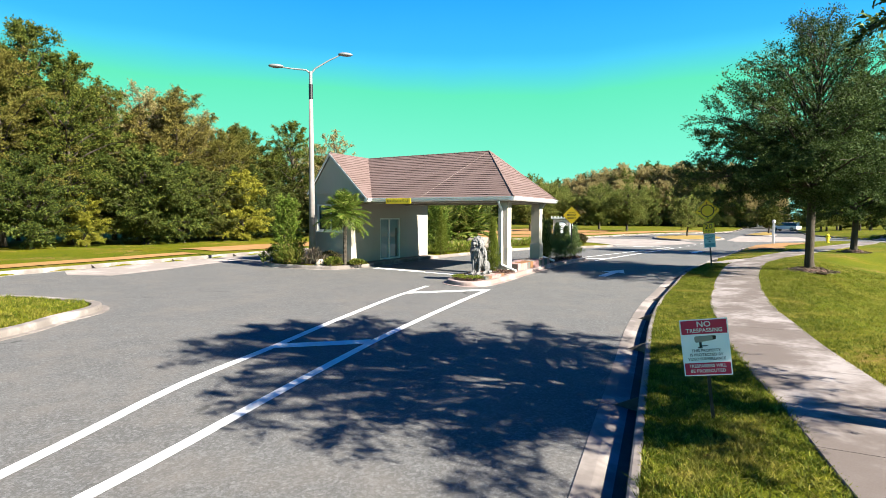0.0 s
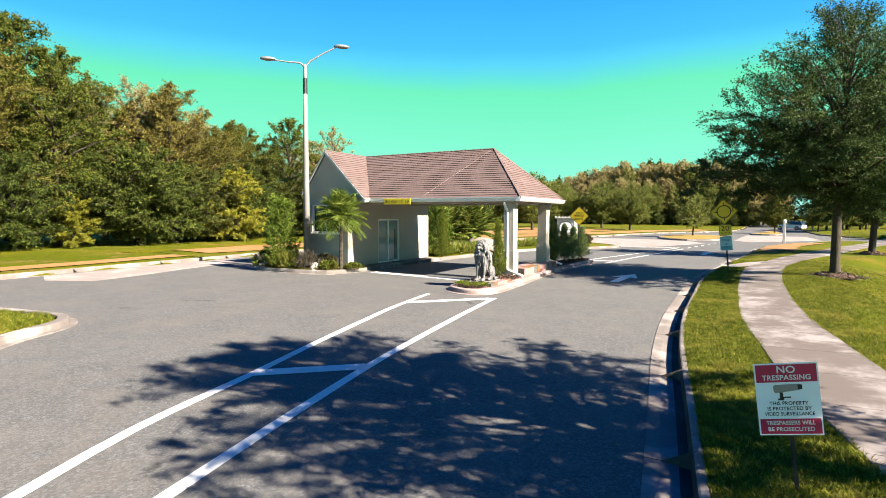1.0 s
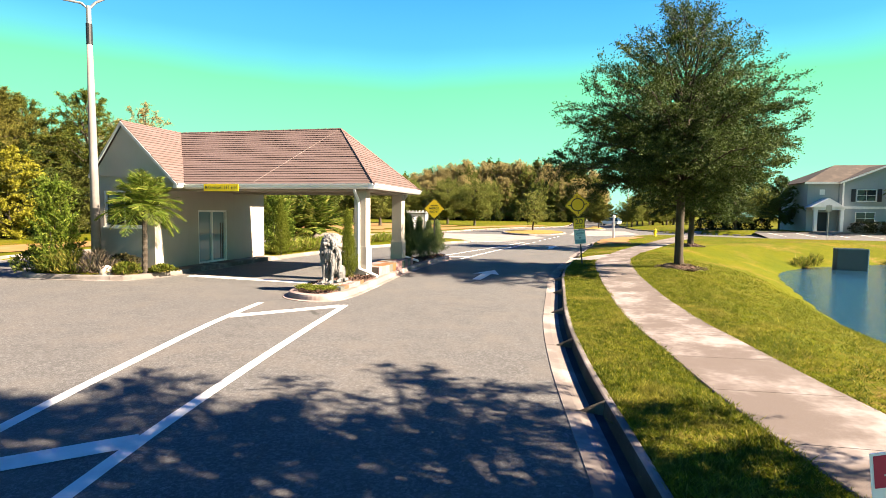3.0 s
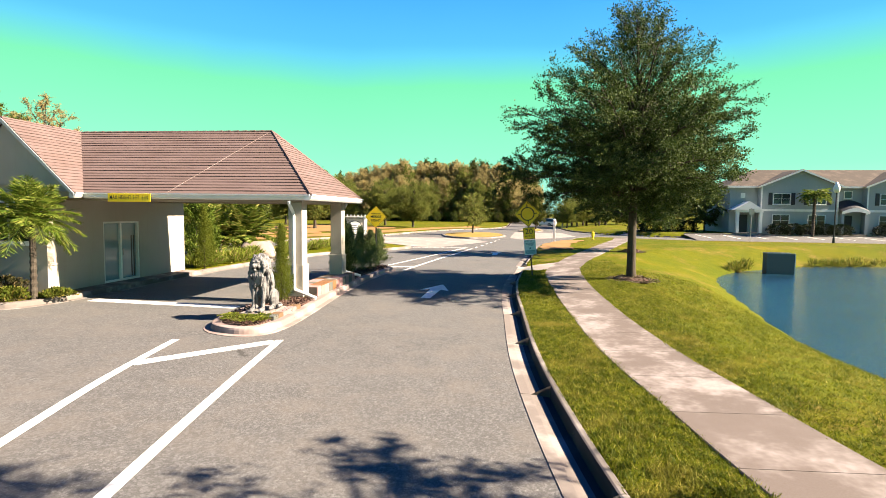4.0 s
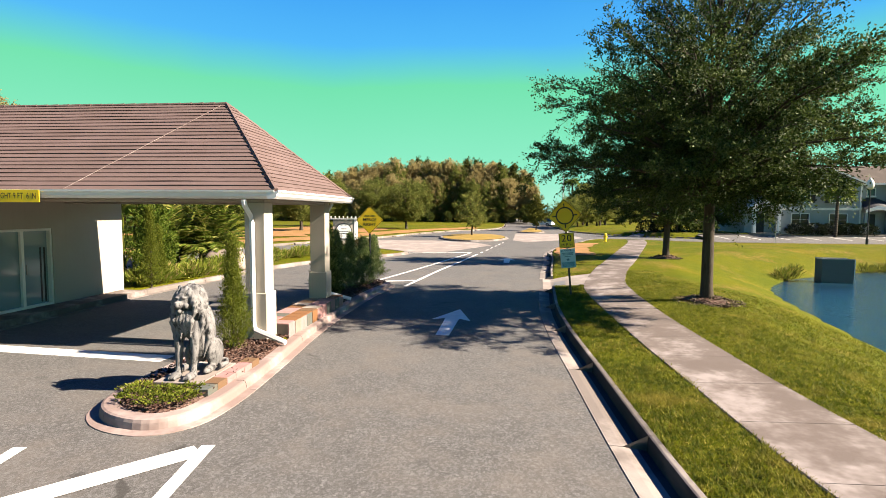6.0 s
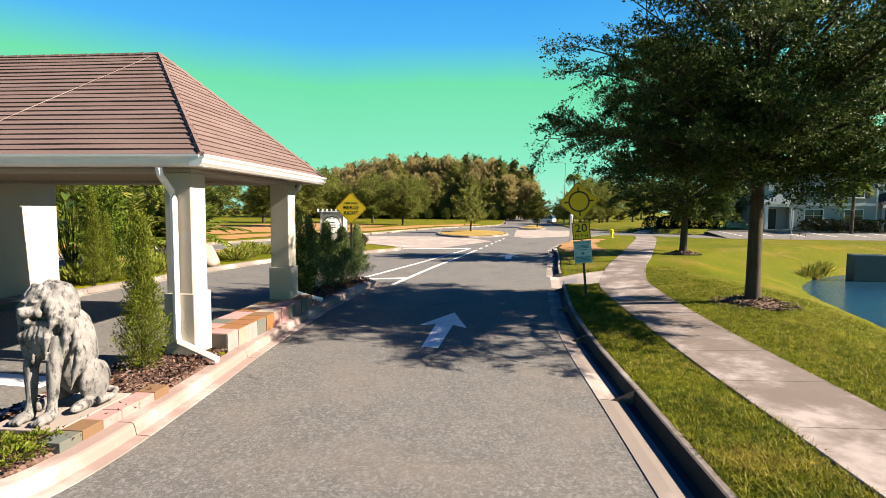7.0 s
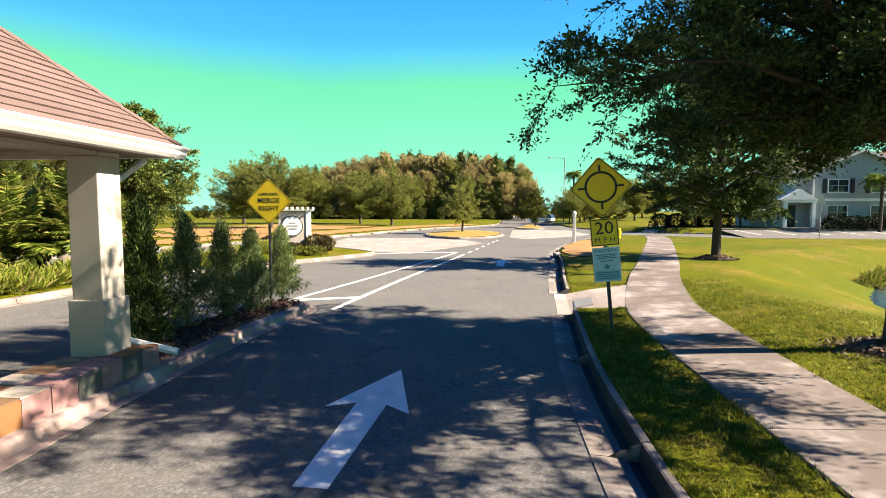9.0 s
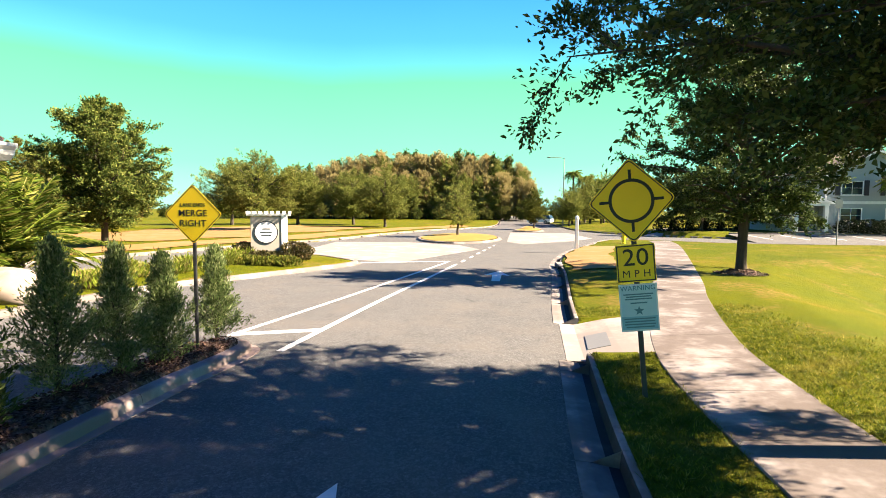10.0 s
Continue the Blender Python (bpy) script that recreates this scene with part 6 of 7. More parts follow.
make_palm("cycad", (-17.6, 33.0, 0.2), 1.2, 2.9, 34, 96, "spreading feathery palm with yellowing fronds", CYCAD_LEAF, droop=0.6, leaflets=60, trunk_r=0.2, rise=1.35, wide=0.07, mess=0.09, leaflet=0.19)
for k in range(26):
    rr = random.Random(100 + k)
    y = 23.6 + k * 0.75
    x = -13.95 + (0.10 * (y - 27) if y > 27 else 0) + rr.uniform(-0.6, 0.12)
    if 28.3 < y < 30.4:
        continue
    make_bush("bedding_plant", (x - 0.15, y, 0.14), rr.uniform(0.28, 0.5), rr.uniform(0.4, 0.6), 520, 0.30, 110 + k, BRIGHT_LEAF, "low bedding plant with green and yellow leaves", "plant", "bedding plants", kind="mound", stem=0, slim=0.13, up=1.1)
make_rock((-14.6, 29.55, 0.12), (1.55, 0.75, 0.56), 4, "large pale pinkish boulder at the edge of the garden bed")

# narrow island
def island_bed(name, poly, z, label):
    rng = np.random.default_rng(7)
    pts = np.array(poly)
    c = pts.mean(0)
    sh = Shape()
    n = len(pts)
    rings = (1.0, 0.85, 0.5, 0.0)
    for f in rings[:-1]:
        sh.v += [(*(c + (p - c) * (f if f < 1 else 1.0)), z - 0.06 * (f > 0.9) + rng.uniform(-0.012, 0.012)) for p in pts]
    sh.v.append((*c, z + 0.02))
    for k in range(len(rings) - 2):
        for i in range(n):
            sh.f.append((k * n + i, k * n + (i + 1) % n, (k + 1) * n + (i + 1) % n, (k + 1) * n + i))
    k = len(rings) - 2
    for i in range(n):
        sh.f.append((k * n + i, k * n + (i + 1) % n, len(sh.v) - 1))
    ob = part(name, sh, MULCH, None, smooth=False)
    return tagged(ob, label, "mulch", kind="structure")


inner = offset_line(THIN_ISLAND, -0.37, True)
front = [tuple(p) for p in inner if p[1] < 17.15]
rear = [tuple(p) for p in inner if p[1] > 21.0]
front_s = sorted(front, key=lambda p: math.atan2(p[1] - 15.2, p[0] + 7.1))
rear_s = sorted(rear, key=lambda p: math.atan2(p[1] - 23.6, p[0] + 7.0))
island_bed("mulch_bed", front_s, 0.19, "reddish-brown bark mulch on the narrow island")
island_bed("mulch_bed", rear_s, 0.20, "dark brown bark mulch under the junipers")
make_juniper("cypress_shrub", (-7.24, 16.05, 0.17), 2.08, 0.27, 190, 105, 0.042, 121, CYPRESS, "narrow yellow-green cypress beside the column", "narrow cypresses")
# dark oak leaf colour on this juniper carries the shade of roof and column
make_juniper("juniper_shrub", (-7.25, 21.6, 0.17), 2.15, 0.40, 150, 110, 0.075, 130, OAK_LEAF, "tall juniper close behind the column, shade coloured into dark green leaves", "junipers")
for k, (x, y, h, r) in enumerate(((-7.45, 23.05, 1.90, 0.52), (-7.22, 23.85, 1.76, 0.46), (-6.95, 24.45, 1.60, 0.42), (-6.93, 25.95, 1.60, 0.42))):
    make_juniper("juniper_shrub", (x, y, 0.17), h, r, 112, 120, 0.062, 131 + k, JUNIPER, "pointed blue-green juniper shrub in bark mulch", "junipers")
for k, (x, y) in enumerate(((-7.35, 13.5), (-6.95, 13.35), (-6.65, 13.5), (-7.05, 13.7), (-7.5, 13.8), (-6.75, 13.85))):
    make_bush("ground_cover", (x, y, 0.17), 0.085, 0.22, 330, 0.045, 140 + k, CYPRESS, "low creeping juniper ground cover round the statue", "plant", "ground cover", kind="mound", stem=0, up=0.4)


# ---- lion statue (one plain mesh) ----
def build_statue():
    s = Shape()
    s.lump((0, 0.23, 0.58), (0.20, 0.24, 0.46), 1, 0.08)
    s.lump((0, -0.01, 0.82), (0.20, 0.20, 0.30), 2, 0.12, 20, 14, 4.0)
    s.lump((0, 0.0, 1.12), (0.235, 0.21, 0.26), 3, 0.14, 20, 14, 5.0)
    # head, turned a little to one side: brow, muzzle, jaw, cheeks
    hx = -0.03
    s.lump((hx, -0.16, 1.17), (0.125, 0.14, 0.14), 4, 0.05)
    s.lump((hx - 0.02, -0.29, 1.10), (0.07, 0.10, 0.06), 5, 0.05)
    s.lump((hx - 0.02, -0.36, 1.13), (0.035, 0.03, 0.028), 6, 0.05, 10, 8)
    s.lump((hx - 0.02, -0.26, 1.00), (0.05, 0.075, 0.035), 7, 0.05)
    for sg in (-1, 1):
        s.lump((hx + sg * 0.055, -0.27, 1.20), (0.04, 0.045, 0.022), 8, 0.05, 10, 8)
        s.lump((hx + sg * 0.07, -0.24, 1.08), (0.045, 0.06, 0.05), 9, 0.05, 10, 8)
        s.lump((hx + sg * 0.13, -0.08, 1.31), (0.045, 0.03, 0.05), 10, 0.05)
        # forelegs and paws
        s.tube([(sg * 0.125, -0.10, 0.82), (sg * 0.135, -0.19, 0.52), (sg * 0.125, -0.21, 0.22), (sg * 0.125, -0.24, 0.07)], [0.095, 0.072, 0.052, 0.062], 10)
        s.lump((sg * 0.125, -0.30, 0.05), (0.075, 0.12, 0.055), 11, 0.08)
        for k in range(3):
            s.lump((sg * 0.125 + (k - 1) * 0.045, -0.40, 0.035), (0.022, 0.04, 0.032), 12, 0.05, 8, 6)
        # haunches and hind paws
        s.lump((sg * 0.19, 0.28, 0.25), (0.10, 0.21, 0.23), 13, 0.06)
        s.lump((sg * 0.23, 0.05, 0.06), (0.065, 0.16, 0.06), 14, 0.08)
        # locks of the mane, in three rows
        for row, (rad, top, drop, out) in enumerate(((0.17, 1.36, 0.20, -0.17), (0.24, 1.28, 0.30, -0.09), (0.27, 1.16, 0.38, 0.02))):
            for k in range(6):
                a = 0.15 + k * 0.36 + 0.12 * row
                x0, z0 = sg * rad * math.sin(a), top - rad * (1 - math.cos(a)) * 1.25
                s.tube([(x0 + hx * 0.6, out, z0), (x0 * 1.14 + hx * 0.5, out - 0.05, z0 - drop * 0.45), (x0 * 0.92 + hx * 0.4, out - 0.075, z0 - drop)], [0.022, 0.042, 0.008], 6)
    for k in range(6):
        x = -0.15 + 0.06 * k
        s.tube([(x * 0.8 + hx, -0.20, 1.0), (x + hx * 0.5, -0.26, 0.86 - 0.02 * (k % 2)), (x * 0.6, -0.25, 0.66 - 0.05 * (k % 2))], [0.025, 0.042, 0.008], 6)
    s.tube([(0.10, 0.48, 0.1), (0.26, 0.50, 0.07), (0.36, 0.34, 0.07), (0.34, 0.14, 0.08)], [0.045, 0.04, 0.035, 0.05], 8)
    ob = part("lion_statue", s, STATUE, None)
    ob.matrix_world = pose(-7.02, 14.42, 0.255, 0, 0, 0) @ Matrix.Diagonal((0.92, 1.0, 1.0, 1))
    md = ob.modifiers.new("fuse", "REMESH")
    md.mode, md.voxel_size, md.use_smooth_shade = "VOXEL", 0.012, True
    sm = ob.modifiers.new("soften", "SMOOTH")
    sm.factor, sm.iterations = 0.4, 1
    tagged(ob, "weathered grey stone statue of a seated animal on the narrow island", "statue")
    b = part("statue_base", Shape().box(-0.36, 0.36, -0.52, 0.55, 0, 0.09, 0.012), PAVER, None)
    b.matrix_world = pose(-7.02, 14.47, 0.165, 0, 0, 0)
    tagged(b, "pale stone slab under the statue", "plinth")


build_statue()


# ---- signs, lamps ----
def outline(sh, poly, z0, z1, w):
    n = len(poly)
    c = sum((Vector(p) for p in poly), Vector((0, 0))) / n
    inn = [Vector(p) + (c - Vector(p)).normalized() * w for p in poly]
    vs = [(*p, z0) for p in poly] + [(p.x, p.y, z0) for p in inn] + [(*p, z1) for p in poly] + [(p.x, p.y, z1) for p in inn]
    for i in range(n):
        j = (i + 1) % n
        k = len(sh.v) if i == 0 else k
    sh.add(vs, [(2 * n + i, 2 * n + (i + 1) % n, 3 * n + (i + 1) % n, 3 * n + i) for i in range(n)])
    return sh


def ring(sh, r0, r1, z, n=40):
    vs = [(r * math.cos(2 * math.pi * i / n), r * math.sin(2 * math.pi * i / n), z) for r in (r0, r1) for i in range(n)]
    return sh.add(vs, [(i, n + i, n + (i + 1) % n, (i + 1) % n)[::-1] for i in range(n)])


def diamond(half, r=0.05):
    pts = []
    for k in range(4):
        a = math.pi / 2 * k
        for da in (-0.5, 0.0, 0.5):
            c = Vector((math.cos(a), math.sin(a))) * (half - r * 1.4)
            pts.append(tuple(c + Vector((math.cos(a + da * 1.5), math.sin(a + da * 1.5))) * r))
    return pts


def plate(poly, t=0.004):
    return Shape().prism(poly, -t, 0.0)


def rect(w, h):
    return [(-w / 2, -h / 2), (w / 2, -h / 2), (w / 2, h / 2), (-w / 2, h / 2)]




def panel(name, sh, mat, parent, m, label=""):
    return part(name, sh.turn(m), mat, parent, label)


def build_roundabout_sign():
    s = thing("traffic_sign", (0.02, 23.75, 0.2), 0, "leaning post with yellow roundabout diamond, speed plaque and blue notice", "sign")
    s.matrix_world = pose(-0.09, 23.75, 0.27, 0, -5.8, -3)
    part("post", Shape().box(-0.03, 0.03, 0.01, 0.05, -0.3, 2.75, 0.006), POST, s, "dark steel post")
    up = lambda z, y=0.0: pose(0, y, z, 90)
    d = panel("diamond", plate(diamond(0.53)), YELLOW, s, up(2.38), "yellow diamond plate")
    panel("border", outline(Shape(), diamond(0.515), 0.001, 0.0015, 0.018), BLACK, d, up(2.38))
    sym = ring(Shape(), 0.235, 0.275, 0.002)
    for k in range(4):
        a = math.pi / 2 * k
        c, si = math.cos(a), math.sin(a)
        sym.add([(c * r - si * w, si * r + c * w, 0.002) for r, w in ((0.27, -0.018), (0.385, -0.018), (0.385, 0.018), (0.27, 0.018))], [(0, 1, 2, 3)])
    panel("symbol", sym, BLACK, d, up(2.38), "black ring with four bars")
    p = panel("speed_plaque", plate(rect(0.47, 0.47)), YELLOW, s, up(1.60), "yellow speed plaque reading 20 MPH")
    panel("border", outline(Shape(), rect(0.455, 0.455), 0.001, 0.0015, 0.022), BLACK, p, up(1.60))
    letters("numerals", "20", 0.30, BLACK, p, pose(0, -0.0012, 1.665, 90), stretch=1.05)
    letters("lettering", "M P H", 0.13, BLACK, p, pose(0, -0.0012, 1.465, 90), bold=0.0)
    n = panel("notice", plate(rect(0.46, 0.60)), TEAL, s, up(1.04), "pale blue notice with a small dark star")
    panel("border", outline(Shape(), rect(0.445, 0.585), 0.001, 0.0015, 0.016), WHITE, n, up(1.04))
    letters("lettering", "WARNING", 0.085, TEAL_DARK, n, pose(0, -0.0012, 1.285, 90))
    part("blue_band", Shape().box(-0.215, 0.215, -0.003, -0.001, 0.765, 0.93), TEAL_MID, n, "deeper blue lower band")
    bars = Shape()
    for i, (w, z) in enumerate(((0.36, 1.21), (0.30, 1.18), (0.33, 1.15), (0.20, 1.10), (0.38, 0.90), (0.36, 0.865), (0.37, 0.83), (0.34, 0.795))):
        bars.box(-w / 2, w / 2, -0.004, -0.002, z - 0.008, z + 0.008)
    part("print", bars, TEAL_DARK, n)
    star = [((0.065 if i % 2 == 0 else 0.027) * math.sin(math.pi * i / 5), (0.065 if i % 2 == 0 else 0.027) * math.cos(math.pi * i / 5)) for i in range(10)]
    panel("star", Shape().add([(x, y, 0.003) for x, y in star], [tuple(range(9, -1, -1))]), TEAL_DARK, n, up(1.0))


def build_merge_sign():
    s = thing("traffic_sign", (-6.9, 25.25, 0.2), 2, "yellow diamond lane-ends sign on a black post in bark mulch", "sign")
    part("post", Shape().tube([(0, 0.03, -0.2), (0, 0.03, 2.7)], 0.03, 8), BLACK, s, "black post")
    up = pose(0, 0, 2.22, 90)
    d = panel("diamond", plate(diamond(0.49)), YELLOW, s, up, "yellow diamond plate")
    panel("border", outline(Shape(), diamond(0.475), 0.001, 0.0015, 0.016), BLACK, d, up)
    letters("lettering", "LANE ENDS", 0.085, BLACK, d, pose(0, -0.0012, 2.37, 90), stretch=0.9)
    letters("lettering", "MERGE", 0.15, BLACK, d, pose(0, -0.0012, 2.235, 90))
    letters("lettering", "RIGHT", 0.15, BLACK, d, pose(0, -0.0012, 2.07, 90))


def build_trespass_sign():
    s = thing("warning_sign", (1.085, 3.68, 0.23), 18, "red and white no-trespassing sign on a thin stake in the grass", "sign")
    s.matrix_world = pose(1.085, 3.68, 0.23, 0, -7.5, 14)
    part("stake", Shape().box(-0.016, 0.016, 0.004, 0.02, -0.3, 0.95), BLACK, s, "thin dark stake")
    W, H, zc = 0.47, 0.61, 0.71
    up = pose(0, 0, zc, 90)
    p = panel("plate", plate(rect(W, H)), SIGN_WHITE, s, up, "white plate with red bands")
    for z0, z1 in ((0.145, H / 2 - 0.012), (-H / 2 + 0.012, -0.165)):
        part("red_band", Shape().box(-W / 2 + 0.012, W / 2 - 0.012, -0.003, -0.001, zc + z0, zc + z1), RED, p)
    for text, size, dz, mt, st in (("NO", 0.082, 0.248, WHITE, 1.05), ("TRESPASSING", 0.060, 0.182, WHITE, 0.95), ("THIS PROPERTY", 0.042, -0.035, BLACK, 0.92), ("IS PROTECTED BY", 0.042, -0.080, BLACK, 0.92), ("VIDEO SURVEILLANCE", 0.042, -0.125, BLACK, 0.84), ("TRESPASSERS WILL", 0.048, -0.200, WHITE, 0.86), ("BE PROSECUTED", 0.048, -0.254, WHITE, 0.92)):
        letters("lettering", text, size, mt, p, pose(0, -0.0036 if mt is WHITE else -0.0012, zc + dz, 90), stretch=st, bold=0.02)
    body = Shape().prism([(-0.10, 0.062), (-0.085, 0.055), (0.075, 0.075), (0.105, 0.085), (0.11, 0.115), (0.09, 0.128), (-0.09, 0.122), (-0.105, 0.11)], 0.001, 0.004).turn(pose(0, 0, zc, 90))
    cs = part("camera_symbol", body, STEEL, p, "grey camera symbol")
    br = Shape().box(-0.06, -0.035, -0.004, -0.001, zc + 0.005, zc + 0.058).box(-0.075, -0.03, -0.004, -0.001, zc - 0.008, zc + 0.008).box(-0.035, 0.02, -0.004, -0.001, zc + 0.012, zc + 0.022)
    part("bracket", br, BLACK, cs, "black bracket")
    part("lens", Shape().box(0.075, 0.108, -0.0055, -0.0042, zc + 0.082, zc + 0.122), BLACK, cs, "black lens")


def build_street_lamp(at):
    s = thing("street_lamp", at, 0, "tall pale concrete street lamp with two arms", "street lamp")
    H = 8.75
    part("pole", Shape().tube([(0, 0, -0.2), (0, 0, H * 0.55), (0, 0, H * 0.86)], [0.155, 0.115, 0.085], 12), POLE_CONC, s, "pale tapered concrete pole", True)
    part("sleeve", Shape().tube([(0, 0, H * 0.86), (0, 0, H * 0.935)], 0.095, 12), BLACK, s, "dark metal sleeve")
    part("tenon", Shape().tube([(0, 0, H * 0.935), (0, 0, H)], 0.075, 10), STEEL, s)
    for k, (dx, dz) in enumerate(((1.35, 0.85), (-1.3, 0.12))):
        c, si = 0.72, 0.69
        arm = part("arm", Shape().tube([(0, 0, H - 0.1), (dx * 0.15 * c, dx * 0.15 * si, H + 0.12 * dz + 0.05), (dx * 0.6 * c, dx * 0.6 * si, H + dz * 0.65), (dx * c, dx * si, H + dz)], [0.045, 0.04, 0.032, 0.03], 8), STEEL, s, "bent steel arm")
        hd = Shape().lump((0, 0, 0), (0.34, 0.15, 0.09), k + 3, 0.04, 14, 8)
        hd.turn(pose(dx * 1.16 * c, dx * 1.16 * si, H + dz + 0.03, 0, 0, 43.8))
        part("lamp_head", hd, STEEL, arm, "grey cobra-head lamp", True)


def build_globe_lamp(x, y, z=0.3):
    s = thing("lamp_post", (x, y, z), 0, "black lamp post with a white acorn globe by the pond lawn", "lamp")
    part("pole", Shape().tube([(0, 0, -0.1), (0, 0, 0.5), (0, 0, 0.55), (0, 0, 4.7)], [0.11, 0.1, 0.06, 0.045], 10), BLACK, s, "black pole")
    part("globe", Shape().tube([(0, 0, 4.7), (0, 0, 4.85), (0, 0, 5.15), (0, 0, 5.45), (0, 0, 5.7)], [0.14, 0.25, 0.29, 0.18, 0.03], 14), WHITE, s, "white acorn globe", True)


def build_monument():
    m = thing("entrance_monument", (-12.15, 40.4, 0.2), 17, "pale stucco entrance monument with a round plaque and slatted top", "monument")
    part("body", Shape().box(-0.78, 0.55, -0.2, 0.2, 0, 1.95, 0.02), STUCCO, m)
    part("post", Shape().box(0.555, 0.80, -0.24, 0.24, 0, 2.0, 0.02), WHITE, m, "white corner post")
    top = part("top", Shape().box(-0.95, 0.95, -0.26, -0.16, 2.0, 2.09).box(-0.95, 0.95, 0.16, 0.26, 2.0, 2.09), WHITE, m)
    for i in range(8):
        part("rafter", Shape().box(-0.93 + i * 0.26, -0.86 + i * 0.26, -0.48, 0.48, 2.093, 2.20), WHITE, top)
    d = Shape().tube([(-0.1, -0.205, 1.25), (-0.1, -0.235, 1.25)], 0.52, 28)
    pl = part("plaque", d, WHITE, m, "round pale plaque")
    rg = ring(Shape(), 0.475, 0.52, 0.0).turn(pose(-0.1, -0.238, 1.25, 90))
    part("rim", rg, DARK, pl)
    bars = Shape()
    for w, z in ((0.34, 1.40), (0.52, 1.25), (0.44, 1.10)):
        bars.box(-0.1 - w / 2, -0.1 + w / 2, -0.243, -0.236, z - 0.022, z + 0.022)
    part("print", bars, DARK, pl)
    for k, (x, y, h, w) in enumerate(((-11.0, 40.25, 0.85, 0.6), (-13.25, 40.2, 0.8, 0.6), (-12.2, 39.75, 0.45, 0.6), (-11.6, 39.7, 0.4, 0.5), (-10.6, 40.3, 0.8, 0.5))):
        make_bush("clipped_hedge", (x, y, 0.15), h, w, 1500, 0.10, 150 + k, HEDGE, "clipped brown-green hedge beside the monument", "hedge", "monument hedges", stem=0, slim=0.6, up=0.4)
    for k in range(7):
        make_bush("bedding_plant", (-12.9 + k * 0.45, 38.0 + 0.15 * (k % 3), 0.14), 0.35, 0.45, 500, 0.12, 160 + k, SHRUB, "low green bedding plant before the monument", "plant", "bedding plants", kind="mound", stem=0)


build_roundabout_sign()
build_merge_sign()
build_trespass_sign()
build_street_lamp((-16.15, 15.5, 0.1))
build_globe_lamp(29.3, 55.5, 0.2)
build_monument()


def build_hydrant():
    h = thing("fire_hydrant", (7.3, 55.0, 0.2), 0, "yellow fire hydrant on the verge", "hydrant")
    part("barrel", Shape().tube([(0, 0, -0.05), (0, 0, 0.05), (0, 0, 0.08), (0, 0, 0.55), (0, 0, 0.58)], [0.16, 0.16, 0.11, 0.11, 0.15], 12), YELLOW, h)
    part("bonnet", Shape().lump((0, 0, 0.6), (0.14, 0.14, 0.14), 1, 0.02), YELLOW, h)
    for s in (-1, 1):
        part("outlet", Shape().tube([(s * 0.1, 0, 0.42), (s * 0.2, 0, 0.42)], 0.06, 8), YELLOW, h)
    b = thing("marker_post", (3.0, 48.5, 0.2), 0, "white marker post with a rounded cap on the verge", "post")
    part("post", Shape().box(-0.09, 0.09, -0.09, 0.09, -0.1, 1.75, 0.02), WHITE, b)
    part("cap", Shape().lump((0, 0, 1.85), (0.13, 0.13, 0.16), 2, 0.02), WHITE, b)


def build_street_sign():
    s = thing("street_sign", (22.6, 57.0, 0.3), 0, "thin grey post with a plain grey plate beside the side street", "sign")
    part("post", Shape().tube([(0, 0, -0.2), (0, 0, 3.1)], 0.035, 8), STEEL, s)
    part("plate", Shape().box(-0.24, 0.24, -0.045, -0.037, 2.45, 3.05, 0.003), STEEL, s, "grey metal plate")


build_hydrant()
build_street_sign()


